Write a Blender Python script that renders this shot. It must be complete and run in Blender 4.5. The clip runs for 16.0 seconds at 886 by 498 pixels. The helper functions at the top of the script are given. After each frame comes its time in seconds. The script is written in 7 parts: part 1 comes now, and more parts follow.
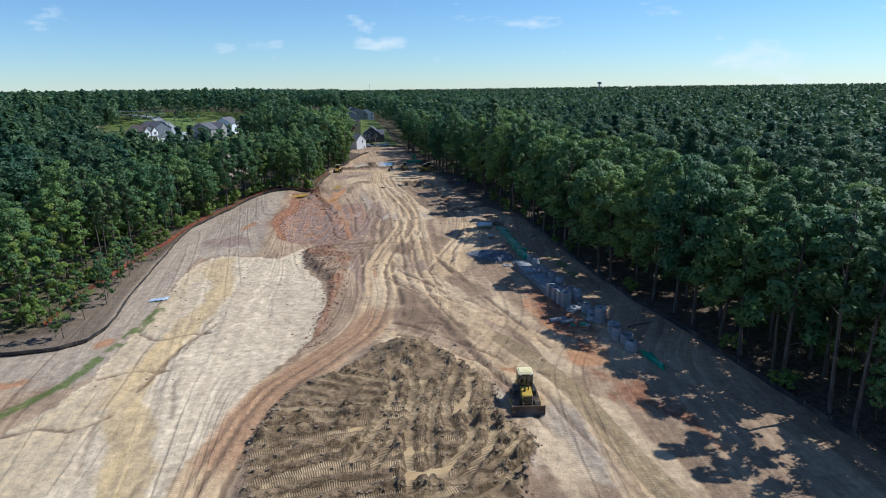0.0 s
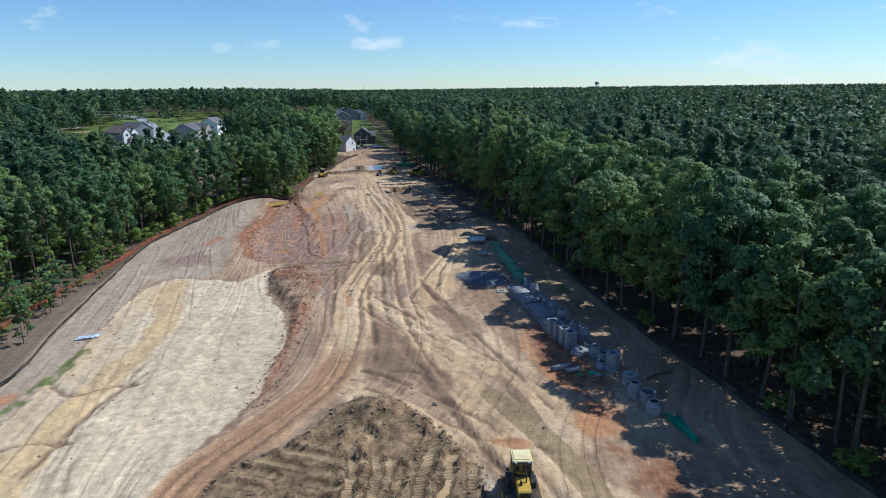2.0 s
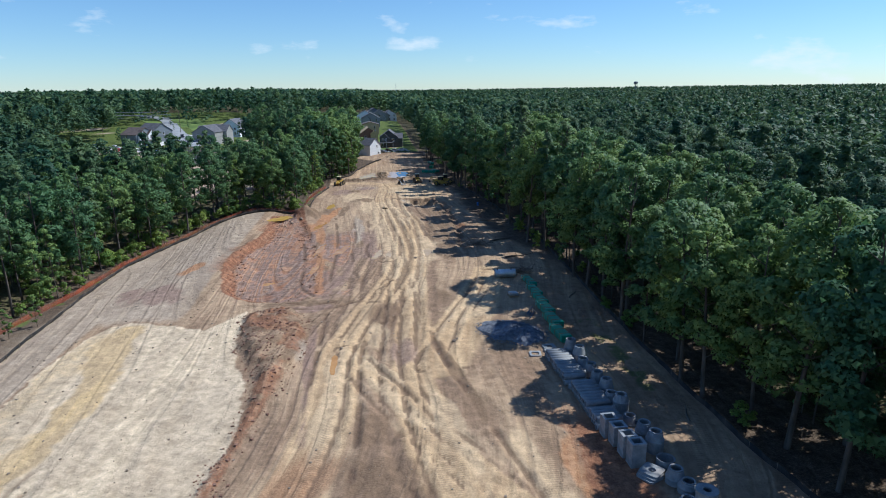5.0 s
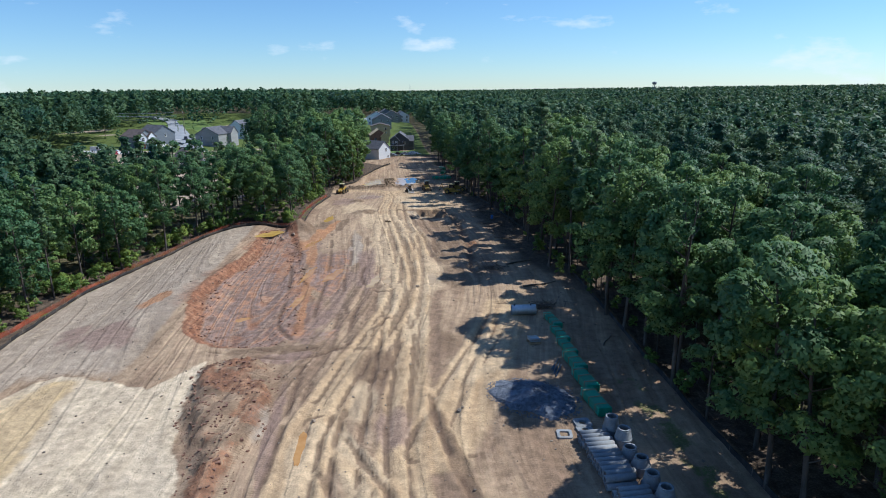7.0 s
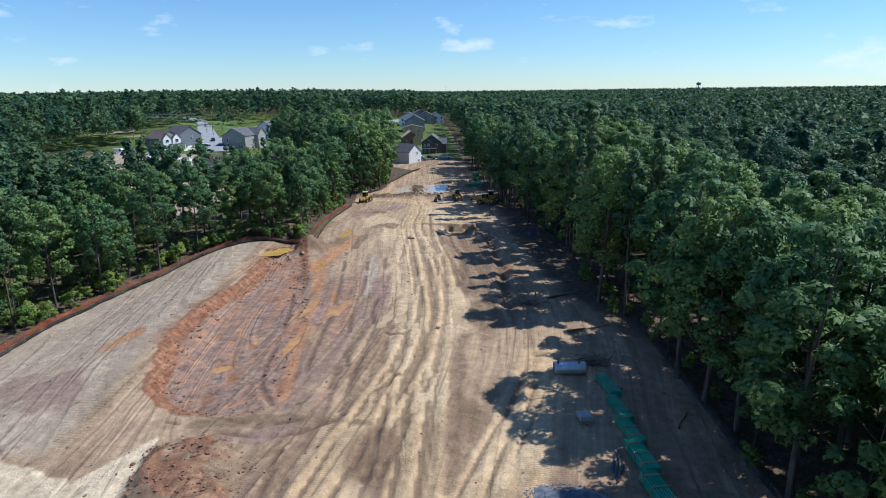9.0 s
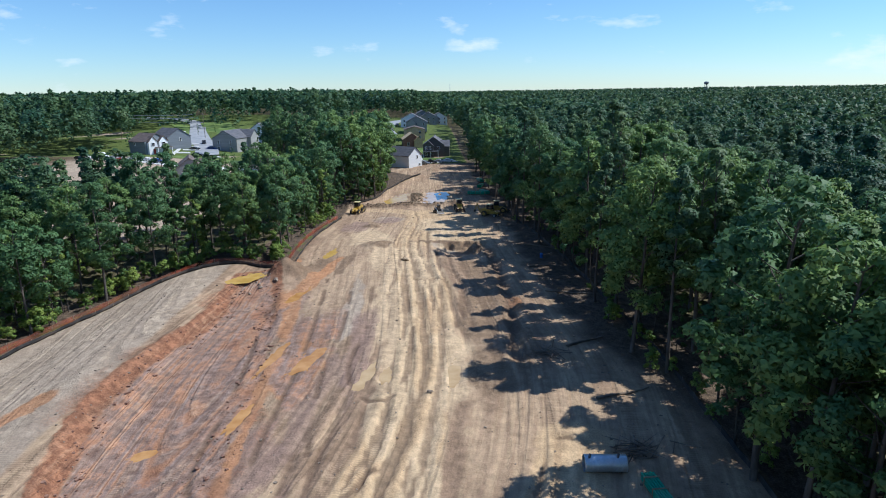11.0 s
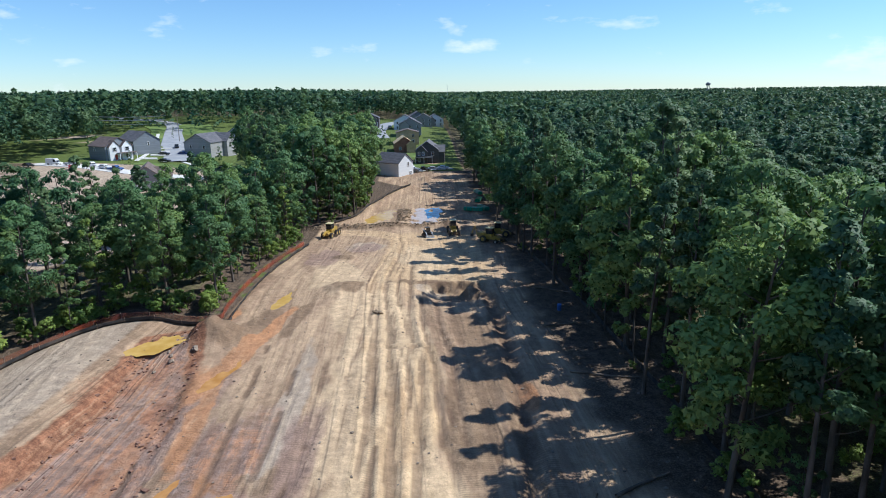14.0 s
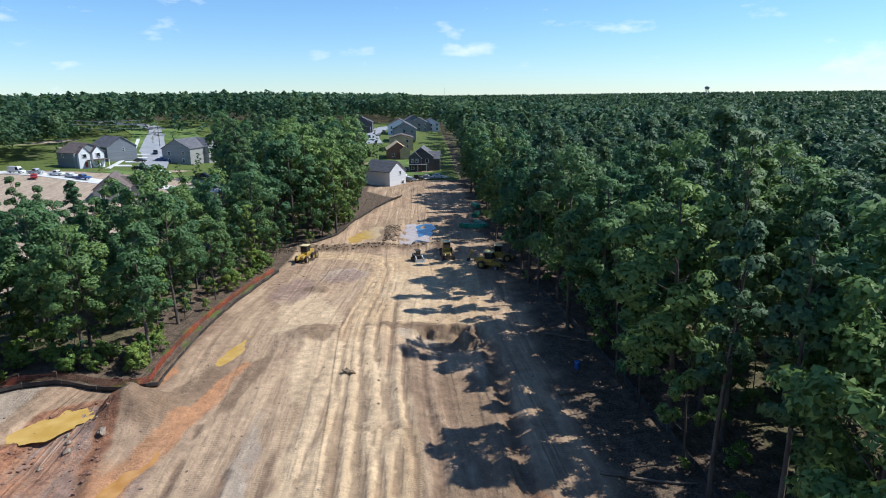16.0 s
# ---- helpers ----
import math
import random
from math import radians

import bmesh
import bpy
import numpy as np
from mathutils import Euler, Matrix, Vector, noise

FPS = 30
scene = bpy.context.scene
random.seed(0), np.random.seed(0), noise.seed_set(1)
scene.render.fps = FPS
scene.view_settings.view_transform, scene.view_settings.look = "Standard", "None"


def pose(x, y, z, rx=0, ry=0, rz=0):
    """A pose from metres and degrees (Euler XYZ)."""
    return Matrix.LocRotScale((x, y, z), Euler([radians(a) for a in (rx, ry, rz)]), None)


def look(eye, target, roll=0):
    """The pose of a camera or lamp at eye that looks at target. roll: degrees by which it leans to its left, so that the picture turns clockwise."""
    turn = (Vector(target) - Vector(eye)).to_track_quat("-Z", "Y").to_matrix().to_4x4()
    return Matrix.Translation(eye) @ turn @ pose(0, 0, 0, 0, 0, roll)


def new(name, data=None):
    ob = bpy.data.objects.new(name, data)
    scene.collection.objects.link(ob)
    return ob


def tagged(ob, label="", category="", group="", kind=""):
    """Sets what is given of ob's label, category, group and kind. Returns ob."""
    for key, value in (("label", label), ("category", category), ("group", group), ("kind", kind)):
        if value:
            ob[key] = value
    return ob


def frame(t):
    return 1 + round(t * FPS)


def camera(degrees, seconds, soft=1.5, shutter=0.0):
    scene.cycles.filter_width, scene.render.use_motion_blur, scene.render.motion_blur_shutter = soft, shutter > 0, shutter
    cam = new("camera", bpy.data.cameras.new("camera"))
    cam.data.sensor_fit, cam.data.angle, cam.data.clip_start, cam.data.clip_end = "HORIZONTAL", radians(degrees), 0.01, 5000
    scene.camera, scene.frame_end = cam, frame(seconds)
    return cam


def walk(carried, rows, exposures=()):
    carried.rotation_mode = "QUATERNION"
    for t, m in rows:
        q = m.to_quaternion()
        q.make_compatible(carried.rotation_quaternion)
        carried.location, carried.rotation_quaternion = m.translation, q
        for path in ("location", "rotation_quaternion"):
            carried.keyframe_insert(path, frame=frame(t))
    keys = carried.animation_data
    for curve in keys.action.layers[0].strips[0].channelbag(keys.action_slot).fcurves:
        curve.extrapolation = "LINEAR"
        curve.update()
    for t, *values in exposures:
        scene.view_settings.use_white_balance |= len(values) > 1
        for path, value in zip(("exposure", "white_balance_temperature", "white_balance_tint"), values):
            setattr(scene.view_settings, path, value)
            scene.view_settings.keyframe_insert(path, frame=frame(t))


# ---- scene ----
cam = camera(71.9, 16.0, soft=1.0)
METRES, EYE, TILT, LEAN, TURN = 134.26, 29.0, 0.0, 0.0, -9.6
ROWS = [
    (0.0, 0.0, 0.0, 0.0, -0.2, -14.74, 0.75),
    (0.5, 0.0036, 0.0272, -0.0003, -0.26, -14.76, 0.73),
    (1.0, 0.0074, 0.0541, -0.0006, -0.33, -14.76, 0.72),
    (1.5, 0.0109, 0.0812, -0.001, -0.4, -14.76, 0.71),
    (2.0, 0.0147, 0.1086, -0.0014, -0.48, -14.76, 0.69),
    (2.5, 0.0177, 0.1363, -0.0017, -0.14, -14.75, 0.66),
    (3.0, 0.0211, 0.1642, -0.0021, 1.5, -14.71, 0.69),
    (3.5, 0.0245, 0.1918, -0.0023, 2.19, -14.7, 0.72),
    (4.0, 0.0268, 0.2192, -0.0025, 2.49, -14.71, 0.73),
    (6.5, 0.0325, 0.3701, -0.0042, 3.09, -14.65, 0.76),
    (7.0, 0.0327, 0.4033, -0.0047, 4.13, -14.63, 0.76),
    (7.5, 0.0327, 0.4367, -0.0052, 5.6, -14.59, 0.77),
    (8.0, 0.0325, 0.4695, -0.0053, 6.64, -14.57, 0.76),
    (8.5, 0.032, 0.5018, -0.0059, 7.17, -14.54, 0.72),
    (9.0, 0.0305, 0.5337, -0.0065, 7.52, -14.53, 0.72),
    (11.5, 0.0195, 0.6975, -0.0089, 7.96, -14.51, 0.85),
    (12.0, 0.0171, 0.7319, -0.0094, 7.96, -14.49, 0.85),
    (12.5, 0.0147, 0.7645, -0.0099, 7.96, -14.48, 0.82),
    (13.0, 0.0121, 0.7995, -0.0107, 7.94, -14.46, 0.79),
    (13.5, 0.0092, 0.8341, -0.0112, 7.89, -14.44, 0.77),
    (14.0, 0.0059, 0.8685, -0.0118, 7.82, -14.45, 0.74),
    (14.5, 0.0029, 0.9025, -0.012, 7.74, -14.45, 0.72),
    (15.0, 0.0003, 0.9363, -0.0125, 7.71, -14.41, 0.69),
    (15.5, -0.0022, 0.9685, -0.0127, 7.65, -14.32, 0.66),
    (16.0, -0.0042, 0.9968, -0.0128, 7.61, -14.15, 0.64),
]
walk(cam, [(t, pose(0, 0, EYE, TILT, LEAN, TURN) @ pose(METRES * x, METRES * y, METRES * z, 90 + pitch, roll, yaw)) for t, x, y, z, yaw, pitch, roll in ROWS],
     exposures=[(0.0, 0.04, 5800, 6.0), (8.0, 0.13, 5750, 6.0), (12.5, 0.24, 5780, 6.0), (16.0, 0.32, 5950, 7.0)])

# ---- daylight ----
SUN_AZ, SUN_EL = 80.0, 49.0          # degrees clockwise from +y, degrees above the horizon
world = bpy.data.worlds.new("sky")
scene.world = world
world.use_nodes = True
wn, wl = world.node_tree.nodes, world.node_tree.links
wn.clear()
w_out, w_bg = wn.new("ShaderNodeOutputWorld"), wn.new("ShaderNodeBackground")
w_sky = wn.new("ShaderNodeTexSky")
w_sky.sky_type, w_sky.sun_disc = "NISHITA", False
w_sky.sun_elevation, w_sky.sun_rotation = radians(SUN_EL), radians(SUN_AZ)
w_sky.air_density, w_sky.dust_density, w_sky.ozone_density = 1.0, 0.0, 5.0
# small fair-weather clouds low over the horizon
w_co, w_sep = wn.new("ShaderNodeTexCoord"), wn.new("ShaderNodeSeparateXYZ")
wl.new(w_co.outputs["Generated"], w_sep.inputs[0])
w_map = wn.new("ShaderNodeMapping"); w_map.inputs["Scale"].default_value = (1, 1, 2.6)
wl.new(w_co.outputs["Generated"], w_map.inputs[0])
w_n = wn.new("ShaderNodeTexNoise")
w_n.inputs["Scale"].default_value, w_n.inputs["Detail"].default_value, w_n.inputs["Roughness"].default_value = 9.0, 7.0, 0.55
wl.new(w_map.outputs[0], w_n.inputs["Vector"])
w_r = wn.new("ShaderNodeValToRGB")
w_r.color_ramp.elements[0].position, w_r.color_ramp.elements[1].position = 0.60, 0.76
w_r.color_ramp.elements[1].color = (0.8, 0.8, 0.8, 1)
wl.new(w_n.outputs["Fac"], w_r.inputs[0])
w_mix = wn.new("ShaderNodeMixRGB")
w_mix.inputs[2].default_value = (8.0, 8.3, 8.6, 1)
wl.new(w_r.outputs[0], w_mix.inputs[0]); wl.new(w_sky.outputs[0], w_mix.inputs[1])
w_tint = wn.new("ShaderNodeMixRGB"); w_tint.blend_type = "MULTIPLY"; w_tint.inputs[0].default_value = 1.0
w_tint.inputs[2].default_value = (0.84, 0.97, 1.10, 1)
wl.new(w_sky.outputs[0], w_tint.inputs[1]); wl.new(w_tint.outputs[0], w_mix.inputs[1])
wl.new(w_mix.outputs[0], w_bg.inputs[0])
w_bg.inputs[1].default_value = 0.106
wl.new(w_bg.outputs[0], w_out.inputs[0])

sun_data = bpy.data.lights.new("sun", "SUN")
sun_data.energy, sun_data.angle, sun_data.color = 4.45, radians(0.55), (1.0, 0.96, 0.90)
sun = new("sun", sun_data)
_a, _e = radians(SUN_AZ), radians(SUN_EL)
SUN_DIR = Vector((math.sin(_a) * math.cos(_e), math.cos(_a) * math.cos(_e), math.sin(_e)))
sun.matrix_world = look(SUN_DIR * 400, (0, 0, 0))

# ---- materials ----
def node_mat(name):
    m = bpy.data.materials.new(name)
    m.use_nodes = True
    n, l = m.node_tree.nodes, m.node_tree.links
    return m, n, l, n["Principled BSDF"]


def surface(name, c1, c2, scale=4.0, rough=0.7, metal=0.0, bump=0.15, fine=8.0, dirt=None, dirt_amount=0.35, vary=0.12, stretch=(1, 1, 1)):
    """A worn surface: two tones at a large scale, fine grain with relief, optional dirt, and a small change from piece to piece."""
    m, n, l, p = node_mat(name)
    co = n.new("ShaderNodeTexCoord")
    mp = n.new("ShaderNodeMapping"); mp.inputs["Scale"].default_value = stretch
    l.new(co.outputs["Object"], mp.inputs[0])
    big = n.new("ShaderNodeTexNoise"); big.inputs["Scale"].default_value = scale; big.inputs["Detail"].default_value = 6
    l.new(mp.outputs[0], big.inputs["Vector"])
    ramp = n.new("ShaderNodeValToRGB")
    ramp.color_ramp.elements[0].position, ramp.color_ramp.elements[1].position = 0.35, 0.65
    ramp.color_ramp.elements[0].color, ramp.color_ramp.elements[1].color = (*c1, 1), (*c2, 1)
    l.new(big.outputs["Fac"], ramp.inputs[0])
    grain = n.new("ShaderNodeTexNoise"); grain.inputs["Scale"].default_value = scale * fine; grain.inputs["Detail"].default_value = 4
    l.new(mp.outputs[0], grain.inputs["Vector"])
    col = ramp.outputs[0]
    if dirt:
        dn = n.new("ShaderNodeTexNoise"); dn.inputs["Scale"].default_value = scale * 0.45; dn.inputs["Detail"].default_value = 8
        l.new(co.outputs["Object"], dn.inputs["Vector"])
        dr = n.new("ShaderNodeMapRange"); dr.inputs[1].default_value, dr.inputs[2].default_value = 0.45, 0.7
        dr.inputs[4].default_value = dirt_amount * 2
        l.new(dn.outputs["Fac"], dr.inputs[0])
        mx = n.new("ShaderNodeMixRGB"); mx.inputs[2].default_value = (*dirt, 1)
        l.new(dr.outputs[0], mx.inputs[0]); l.new(col, mx.inputs[1])
        col = mx.outputs[0]
    info = n.new("ShaderNodeObjectInfo")
    add = n.new("ShaderNodeMath"); add.operation = "MULTIPLY_ADD"
    l.new(info.outputs["Random"], add.inputs[0]); add.inputs[1].default_value = vary * 2; add.inputs[2].default_value = 1 - vary
    g = n.new("ShaderNodeMath"); g.operation = "MULTIPLY_ADD"
    l.new(grain.outputs["Fac"], g.inputs[0]); g.inputs[1].default_value = 0.3; g.inputs[2].default_value = 0.85
    mul = n.new("ShaderNodeMath"); mul.operation = "MULTIPLY"
    l.new(add.outputs[0], mul.inputs[0]); l.new(g.outputs[0], mul.inputs[1])
    hsv = n.new("ShaderNodeHueSaturation")
    l.new(mul.outputs[0], hsv.inputs["Value"]); l.new(col, hsv.inputs["Color"])
    l.new(hsv.outputs[0], p.inputs["Base Color"])
    p.inputs["Roughness"].default_value, p.inputs["Metallic"].default_value = rough, metal
    if bump:
        b = n.new("ShaderNodeBump"); b.inputs["Strength"].default_value = bump; b.inputs["Distance"].default_value = 0.03
        l.new(grain.outputs["Fac"], b.inputs["Height"]); l.new(b.outputs[0], p.inputs["Normal"])
    return m


def foliage(name, c1, c2, attr=False, gloss=0.6):
    """Leaves: every leaf and every tree differs a little; light passes through."""
    m, n, l, p = node_mat(name)
    geo, info = n.new("ShaderNodeNewGeometry"), n.new("ShaderNodeObjectInfo")
    if attr:
        at = n.new("ShaderNodeAttribute"); at.attribute_name = "tint"
        tone = at.outputs["Fac"]
    else:
        tone = info.outputs["Random"]
    ramp = n.new("ShaderNodeValToRGB")
    ramp.color_ramp.elements[0].color, ramp.color_ramp.elements[1].color = (*c1, 1), (*c2, 1)
    l.new(tone, ramp.inputs[0])
    v = n.new("ShaderNodeMath"); v.operation = "MULTIPLY_ADD"
    l.new(geo.outputs["Random Per Island"], v.inputs[0]); v.inputs[1].default_value = 0.5; v.inputs[2].default_value = 0.75
    hsv = n.new("ShaderNodeHueSaturation")
    h = n.new("ShaderNodeMath"); h.operation = "MULTIPLY_ADD"
    l.new(geo.outputs["Random Per Island"], h.inputs[0]); h.inputs[1].default_value = -0.035; h.inputs[2].default_value = 0.515
    l.new(h.outputs[0], hsv.inputs["Hue"]); l.new(v.outputs[0], hsv.inputs["Value"]); l.new(ramp.outputs[0], hsv.inputs["Color"])
    l.new(hsv.outputs[0], p.inputs["Base Color"])
    p.inputs["Roughness"].default_value = gloss
    p.inputs["Specular IOR Level"].default_value = 0.3
    tr = n.new("ShaderNodeBsdfTranslucent")
    l.new(hsv.outputs[0], tr.inputs[0])
    mix = n.new("ShaderNodeMixShader"); mix.inputs[0].default_value = 0.34
    l.new(p.outputs[0], mix.inputs[1]); l.new(tr.outputs[0], mix.inputs[2])
    l.new(mix.outputs[0], n["Material Output"].inputs[0])
    return m


M_LEAF = foliage("oak_leaves", (0.062, 0.150, 0.066), (0.185, 0.280, 0.078))
M_PINE = foliage("pine_needles", (0.065, 0.135, 0.066), (0.135, 0.205, 0.078))
M_BUSH = foliage("young_leaves", (0.130, 0.225, 0.048), (0.235, 0.305, 0.062))
M_CANOPY = foliage("woodland_leaves", (0.034, 0.094, 0.054), (0.106, 0.172, 0.066), attr=True)
M_BARK = surface("bark", (0.06, 0.047, 0.036), (0.135, 0.11, 0.09), 3.0, 0.95, bump=0.6, stretch=(1, 1, 0.2))

# ---- the ground: one sheet from the site to the horizon ----
def step(a, b, v):
    k = np.clip((v - a) / (b - a), 0, 1)
    return k * k * (3 - 2 * k)


TABLES = {}


def lattice(x, y, seed):
    """Smooth value noise, 0 to 1, one cell a unit."""
    if seed not in TABLES:
        TABLES[seed] = np.random.RandomState(seed).rand(256, 256)
    tab = TABLES[seed]
    xi, yi = np.floor(x).astype(int), np.floor(y).astype(int)
    fx, fy = x - xi, y - yi
    fx, fy = fx * fx * (3 - 2 * fx), fy * fy * (3 - 2 * fy)
    a, b = tab[xi % 256, yi % 256], tab[(xi + 1) % 256, yi % 256]
    c, d = tab[xi % 256, (yi + 1) % 256], tab[(xi + 1) % 256, (yi + 1) % 256]
    return (a * (1 - fx) + b * fx) * (1 - fy) + (c * (1 - fx) + d * fx) * fy


def fractal(x, y, seed, octaves=4):
    out, amp = 0, 0.5
    for k in range(octaves):
        c, s = math.cos(0.6 + 0.9 * k), math.sin(0.6 + 0.9 * k)
        out = out + amp * lattice((x * c - y * s) * 2 ** k + 17.3 * k, (x * s + y * c) * 2 ** k - 9.1 * k, seed + k)
        amp *= 0.5
    return out / (1 - 0.5 ** octaves)


def line_dist(x, y, pts):
    """Distance to a polyline and the way along it."""
    best, along, run = np.full(np.shape(x), 1e9), np.zeros(np.shape(x)), 0.0
    for (ax, ay), (bx, by) in zip(pts[:-1], pts[1:]):
        ln = math.hypot(bx - ax, by - ay)
        k = np.clip(((x - ax) * (bx - ax) + (y - ay) * (by - ay)) / ln ** 2, 0, 1)
        d = np.hypot(x - ax - k * (bx - ax), y - ay - k * (by - ay))
        near = d < best
        best, along = np.where(near, d, best), np.where(near, run + k * ln, along)
        run += ln
    return best, along


def area(x, y, pts):
    """Signed distance to a closed outline, positive inside."""
    inside = np.zeros(np.shape(x), bool)
    for (ax, ay), (bx, by) in zip(pts, pts[1:] + pts[:1]):
        if ay != by:
            inside ^= ((ay > y) != (by > y)) & (x < (bx - ax) * (y - ay) / (by - ay) + ax)
    d, _ = line_dist(x, y, pts + pts[:1])
    return np.where(inside, d, -d)


def bend(pts, n=8):
    """A smooth curve through the points."""
    p = [Vector((*q, 0)) for q in pts]
    p = [2 * p[0] - p[1]] + p + [2 * p[-1] - p[-2]]
    out = []
    for i in range(1, len(p) - 2):
        for k in range(n):
            t = k / n
            q = 0.5 * (2 * p[i] + (p[i + 1] - p[i - 1]) * t + (2 * p[i - 1] - 5 * p[i] + 4 * p[i + 1] - p[i + 2]) * t * t + (3 * p[i] - p[i - 1] - 3 * p[i + 1] + p[i + 2]) * t ** 3)
            out.append((q.x, q.y))
    return out + [tuple(pts[-1])]


# outlines of the site, in metres
FENCE = bend([(-60, 70), (-46, 73.5), (-31.8, 77), (-32.3, 96), (-33.4, 120), (-35, 143), (-33.6, 156), (-30, 169), (-25.6, 182), (-18, 188.4), (-6.3, 189), (-5.8, 194), (-5.5, 212), (-3.8, 227), (-3, 233)], 4)
ORANGE = bend([(-39.8, 84), (-39.8, 99), (-38.5, 111), (-36.6, 130), (-36.3, 144), (-35, 157), (-31.4, 170), (-26.6, 183.4), (-18.5, 190), (-7.8, 190.4), (-7.4, 196), (-7.1, 212), (-5.2, 228), (-4.2, 234)], 4)
FENCE_FAR = bend([(-1, 254), (3.5, 263), (5, 275), (7.6, 286), (10, 297), (14.5, 309), (15.5, 312)], 4)
FENCE_EAST = bend([(43, 40), (41.8, 66), (40.8, 78), (41, 90), (41.4, 108), (42.5, 128), (43.5, 150)], 4)
PALE = bend([(-33, 44), (-31.5, 55), (-27.6, 64), (-26.8, 85), (-26.5, 108), (-22.5, 117), (-12, 113), (-7.5, 119), (-7, 106), (-3, 92), (-3.6, 76), (-7.5, 66), (-11, 57), (-14.5, 44), (-15, 34), (-33, 34)], 3)
MUD = bend([(-8.6, 34), (-8.8, 44), (-9, 51), (-6, 59), (0, 63), (4, 68), (9.5, 66.5), (13, 60.5), (14.6, 55.5), (13.4, 50), (15.8, 45.5), (12.8, 39), (12, 34)], 3)
PIT = bend([(-12.5, 128), (-14.6, 136), (-15.6, 146), (-14.2, 156), (-12.6, 166), (-13.2, 176), (-13, 184), (-8, 186), (-4.5, 176), (-1.6, 160), (0.5, 146), (1.6, 130), (1, 123), (-4, 122), (-9.5, 124.5)], 3)
SPOIL = bend([(-8.2, 117), (-4, 119), (0.6, 116), (2, 108), (0.9, 99), (-0.6, 90), (-1.7, 82), (-3.2, 72), (-5.2, 70), (-4.6, 78), (-3.3, 88), (-3.6, 98), (-7, 106)], 3)
DUG = [(15, 206), (26.5, 205), (29, 190), (29.2, 172), (27, 157), (22.2, 166), (20, 170), (17, 190)]
LOTS = [(-126, 352), (-126, 300), (-104, 246), (-72, 215), (-47, 211), (-28, 246), (-38, 300), (-47, 336), (-46, 356)]
HAUL = bend([(-14, 30), (-11.4, 46), (-8.4, 58), (-2.4, 67), (2.6, 75.5), (5.2, 88), (5.8, 101), (9.5, 117), (14, 134), (16.2, 152), (14.8, 182), (13.6, 205), (15, 222), (15, 238), (9, 245), (-2, 247)], 6)
HAUL_EAST = bend([(24.5, 26), (22, 38), (20.5, 46), (19.4, 55), (17, 66), (14.6, 80), (14, 98), (15.5, 120), (17, 140), (18.6, 160), (19, 180)], 6)
CROSS = bend([(4, 73.5), (9, 67.5), (14.3, 61), (19.7, 55)], 6)
BRANCH = bend([(7, 104), (10, 96), (15, 84), (21, 72), (25, 62)], 6)
YARD = bend([(17, 98), (22, 112), (26, 122), (30, 133)], 6)

# standing water: x, y, half length, half width, turn, level against the land, kind
PUDDLES = [(4.3, 151.2, 3.4, 0.95, 68, -0.06, "m"), (0.2, 153.5, 5.2, 0.55, 80, -0.06, "m"), (-1.9, 173.4, 3.0, 0.7, 75, -0.06, "m"), (-12.2, 181.6, 3.8, 1.6, 35, 0.10, "o"),
           (-0.6, 198.2, 4.2, 0.75, 82, -0.1, "o"), (-7.2, 134.6, 1.0, 0.6, 30, -0.9, "m"), (0.0, 138.5, 2.6, 0.4, 80, -0.06, "m"), (10.8, 146, 2.6, 0.5, 80, -0.07, "t"), (12.8, 145.8, 2.8, 0.55, 84, -0.07, "t"),
           (20.1, 146.2, 3.0, 0.6, 86, -0.08, "t"), (0.7, 49.9, 1.3, 0.6, 10, 0.28, "t"), (4.6, 45.6, 0.7, 0.45, 60, 0.28, "t"), (5.7, 45.5, 0.6, 0.4, 60, 0.28, "t"), (6.2, 42.4, 2.2, 0.5, 8, 0.27, "t"), (10.6, 52.6, 1.9, 0.5, 55, 0.28, "t"),
           (5.2, 100.2, 2.0, 0.5, 92, -0.08, "m"),
           (8.8, 265.5, 7.2, 2.3, 68, -0.05, "o"), (19.4, 265, 11.0, 3.3, 86, -0.06, "p"), (22.6, 271, 6.2, 1.6, 84, -0.045, "b")]


def east_edge(y):
    """Where the eastern woods begin."""
    return np.interp(y, [0, 50, 100, 150, 190, 232, 330, 450, 620], [45, 43, 42, 41, 41.4, 37.5, 37.5, 37, 36])


def terrain(x, y):
    """The lie of the land, without ruts and heaps."""
    x, y = np.asarray(x, float), np.asarray(y, float)
    h = -0.9 - 0.25 * step(60, 100, y) + 0 * x
    h = h - 1.5 * step(-16, -36, x) * step(100, 165, y) * (1 - step(178, 200, y))
    h = h + 0.7 * step(-10, -15, x) * step(118, 135, y) * step(-30, -18, x)
    h = h - 1.6 * step(205, 262, y)
    h = h + 6.0 * step(-25, -120, x) * step(200, 360, y)
    h = h + 6.0 * step(420, 560, y) * step(60, -10, x) + 3.0 * step(390, 470, y)
    h = h - 6.0 * step(70, 220, x) * (1 - step(500, 900, np.hypot(x, y)))
    r = np.hypot(x - 10, y - 80)
    h = h + step(550, 1300, r) * 5 * fractal(x / 420 + 3, y / 420 + 1, 40, 3) * (1 + 0.35 * step(200, -300, x) - 0.3 * step(100, 500, x))
    h = h + step(1500, 3600, r) * 11 * fractal(x / 900 + 5, y / 900, 44, 2)
    return h


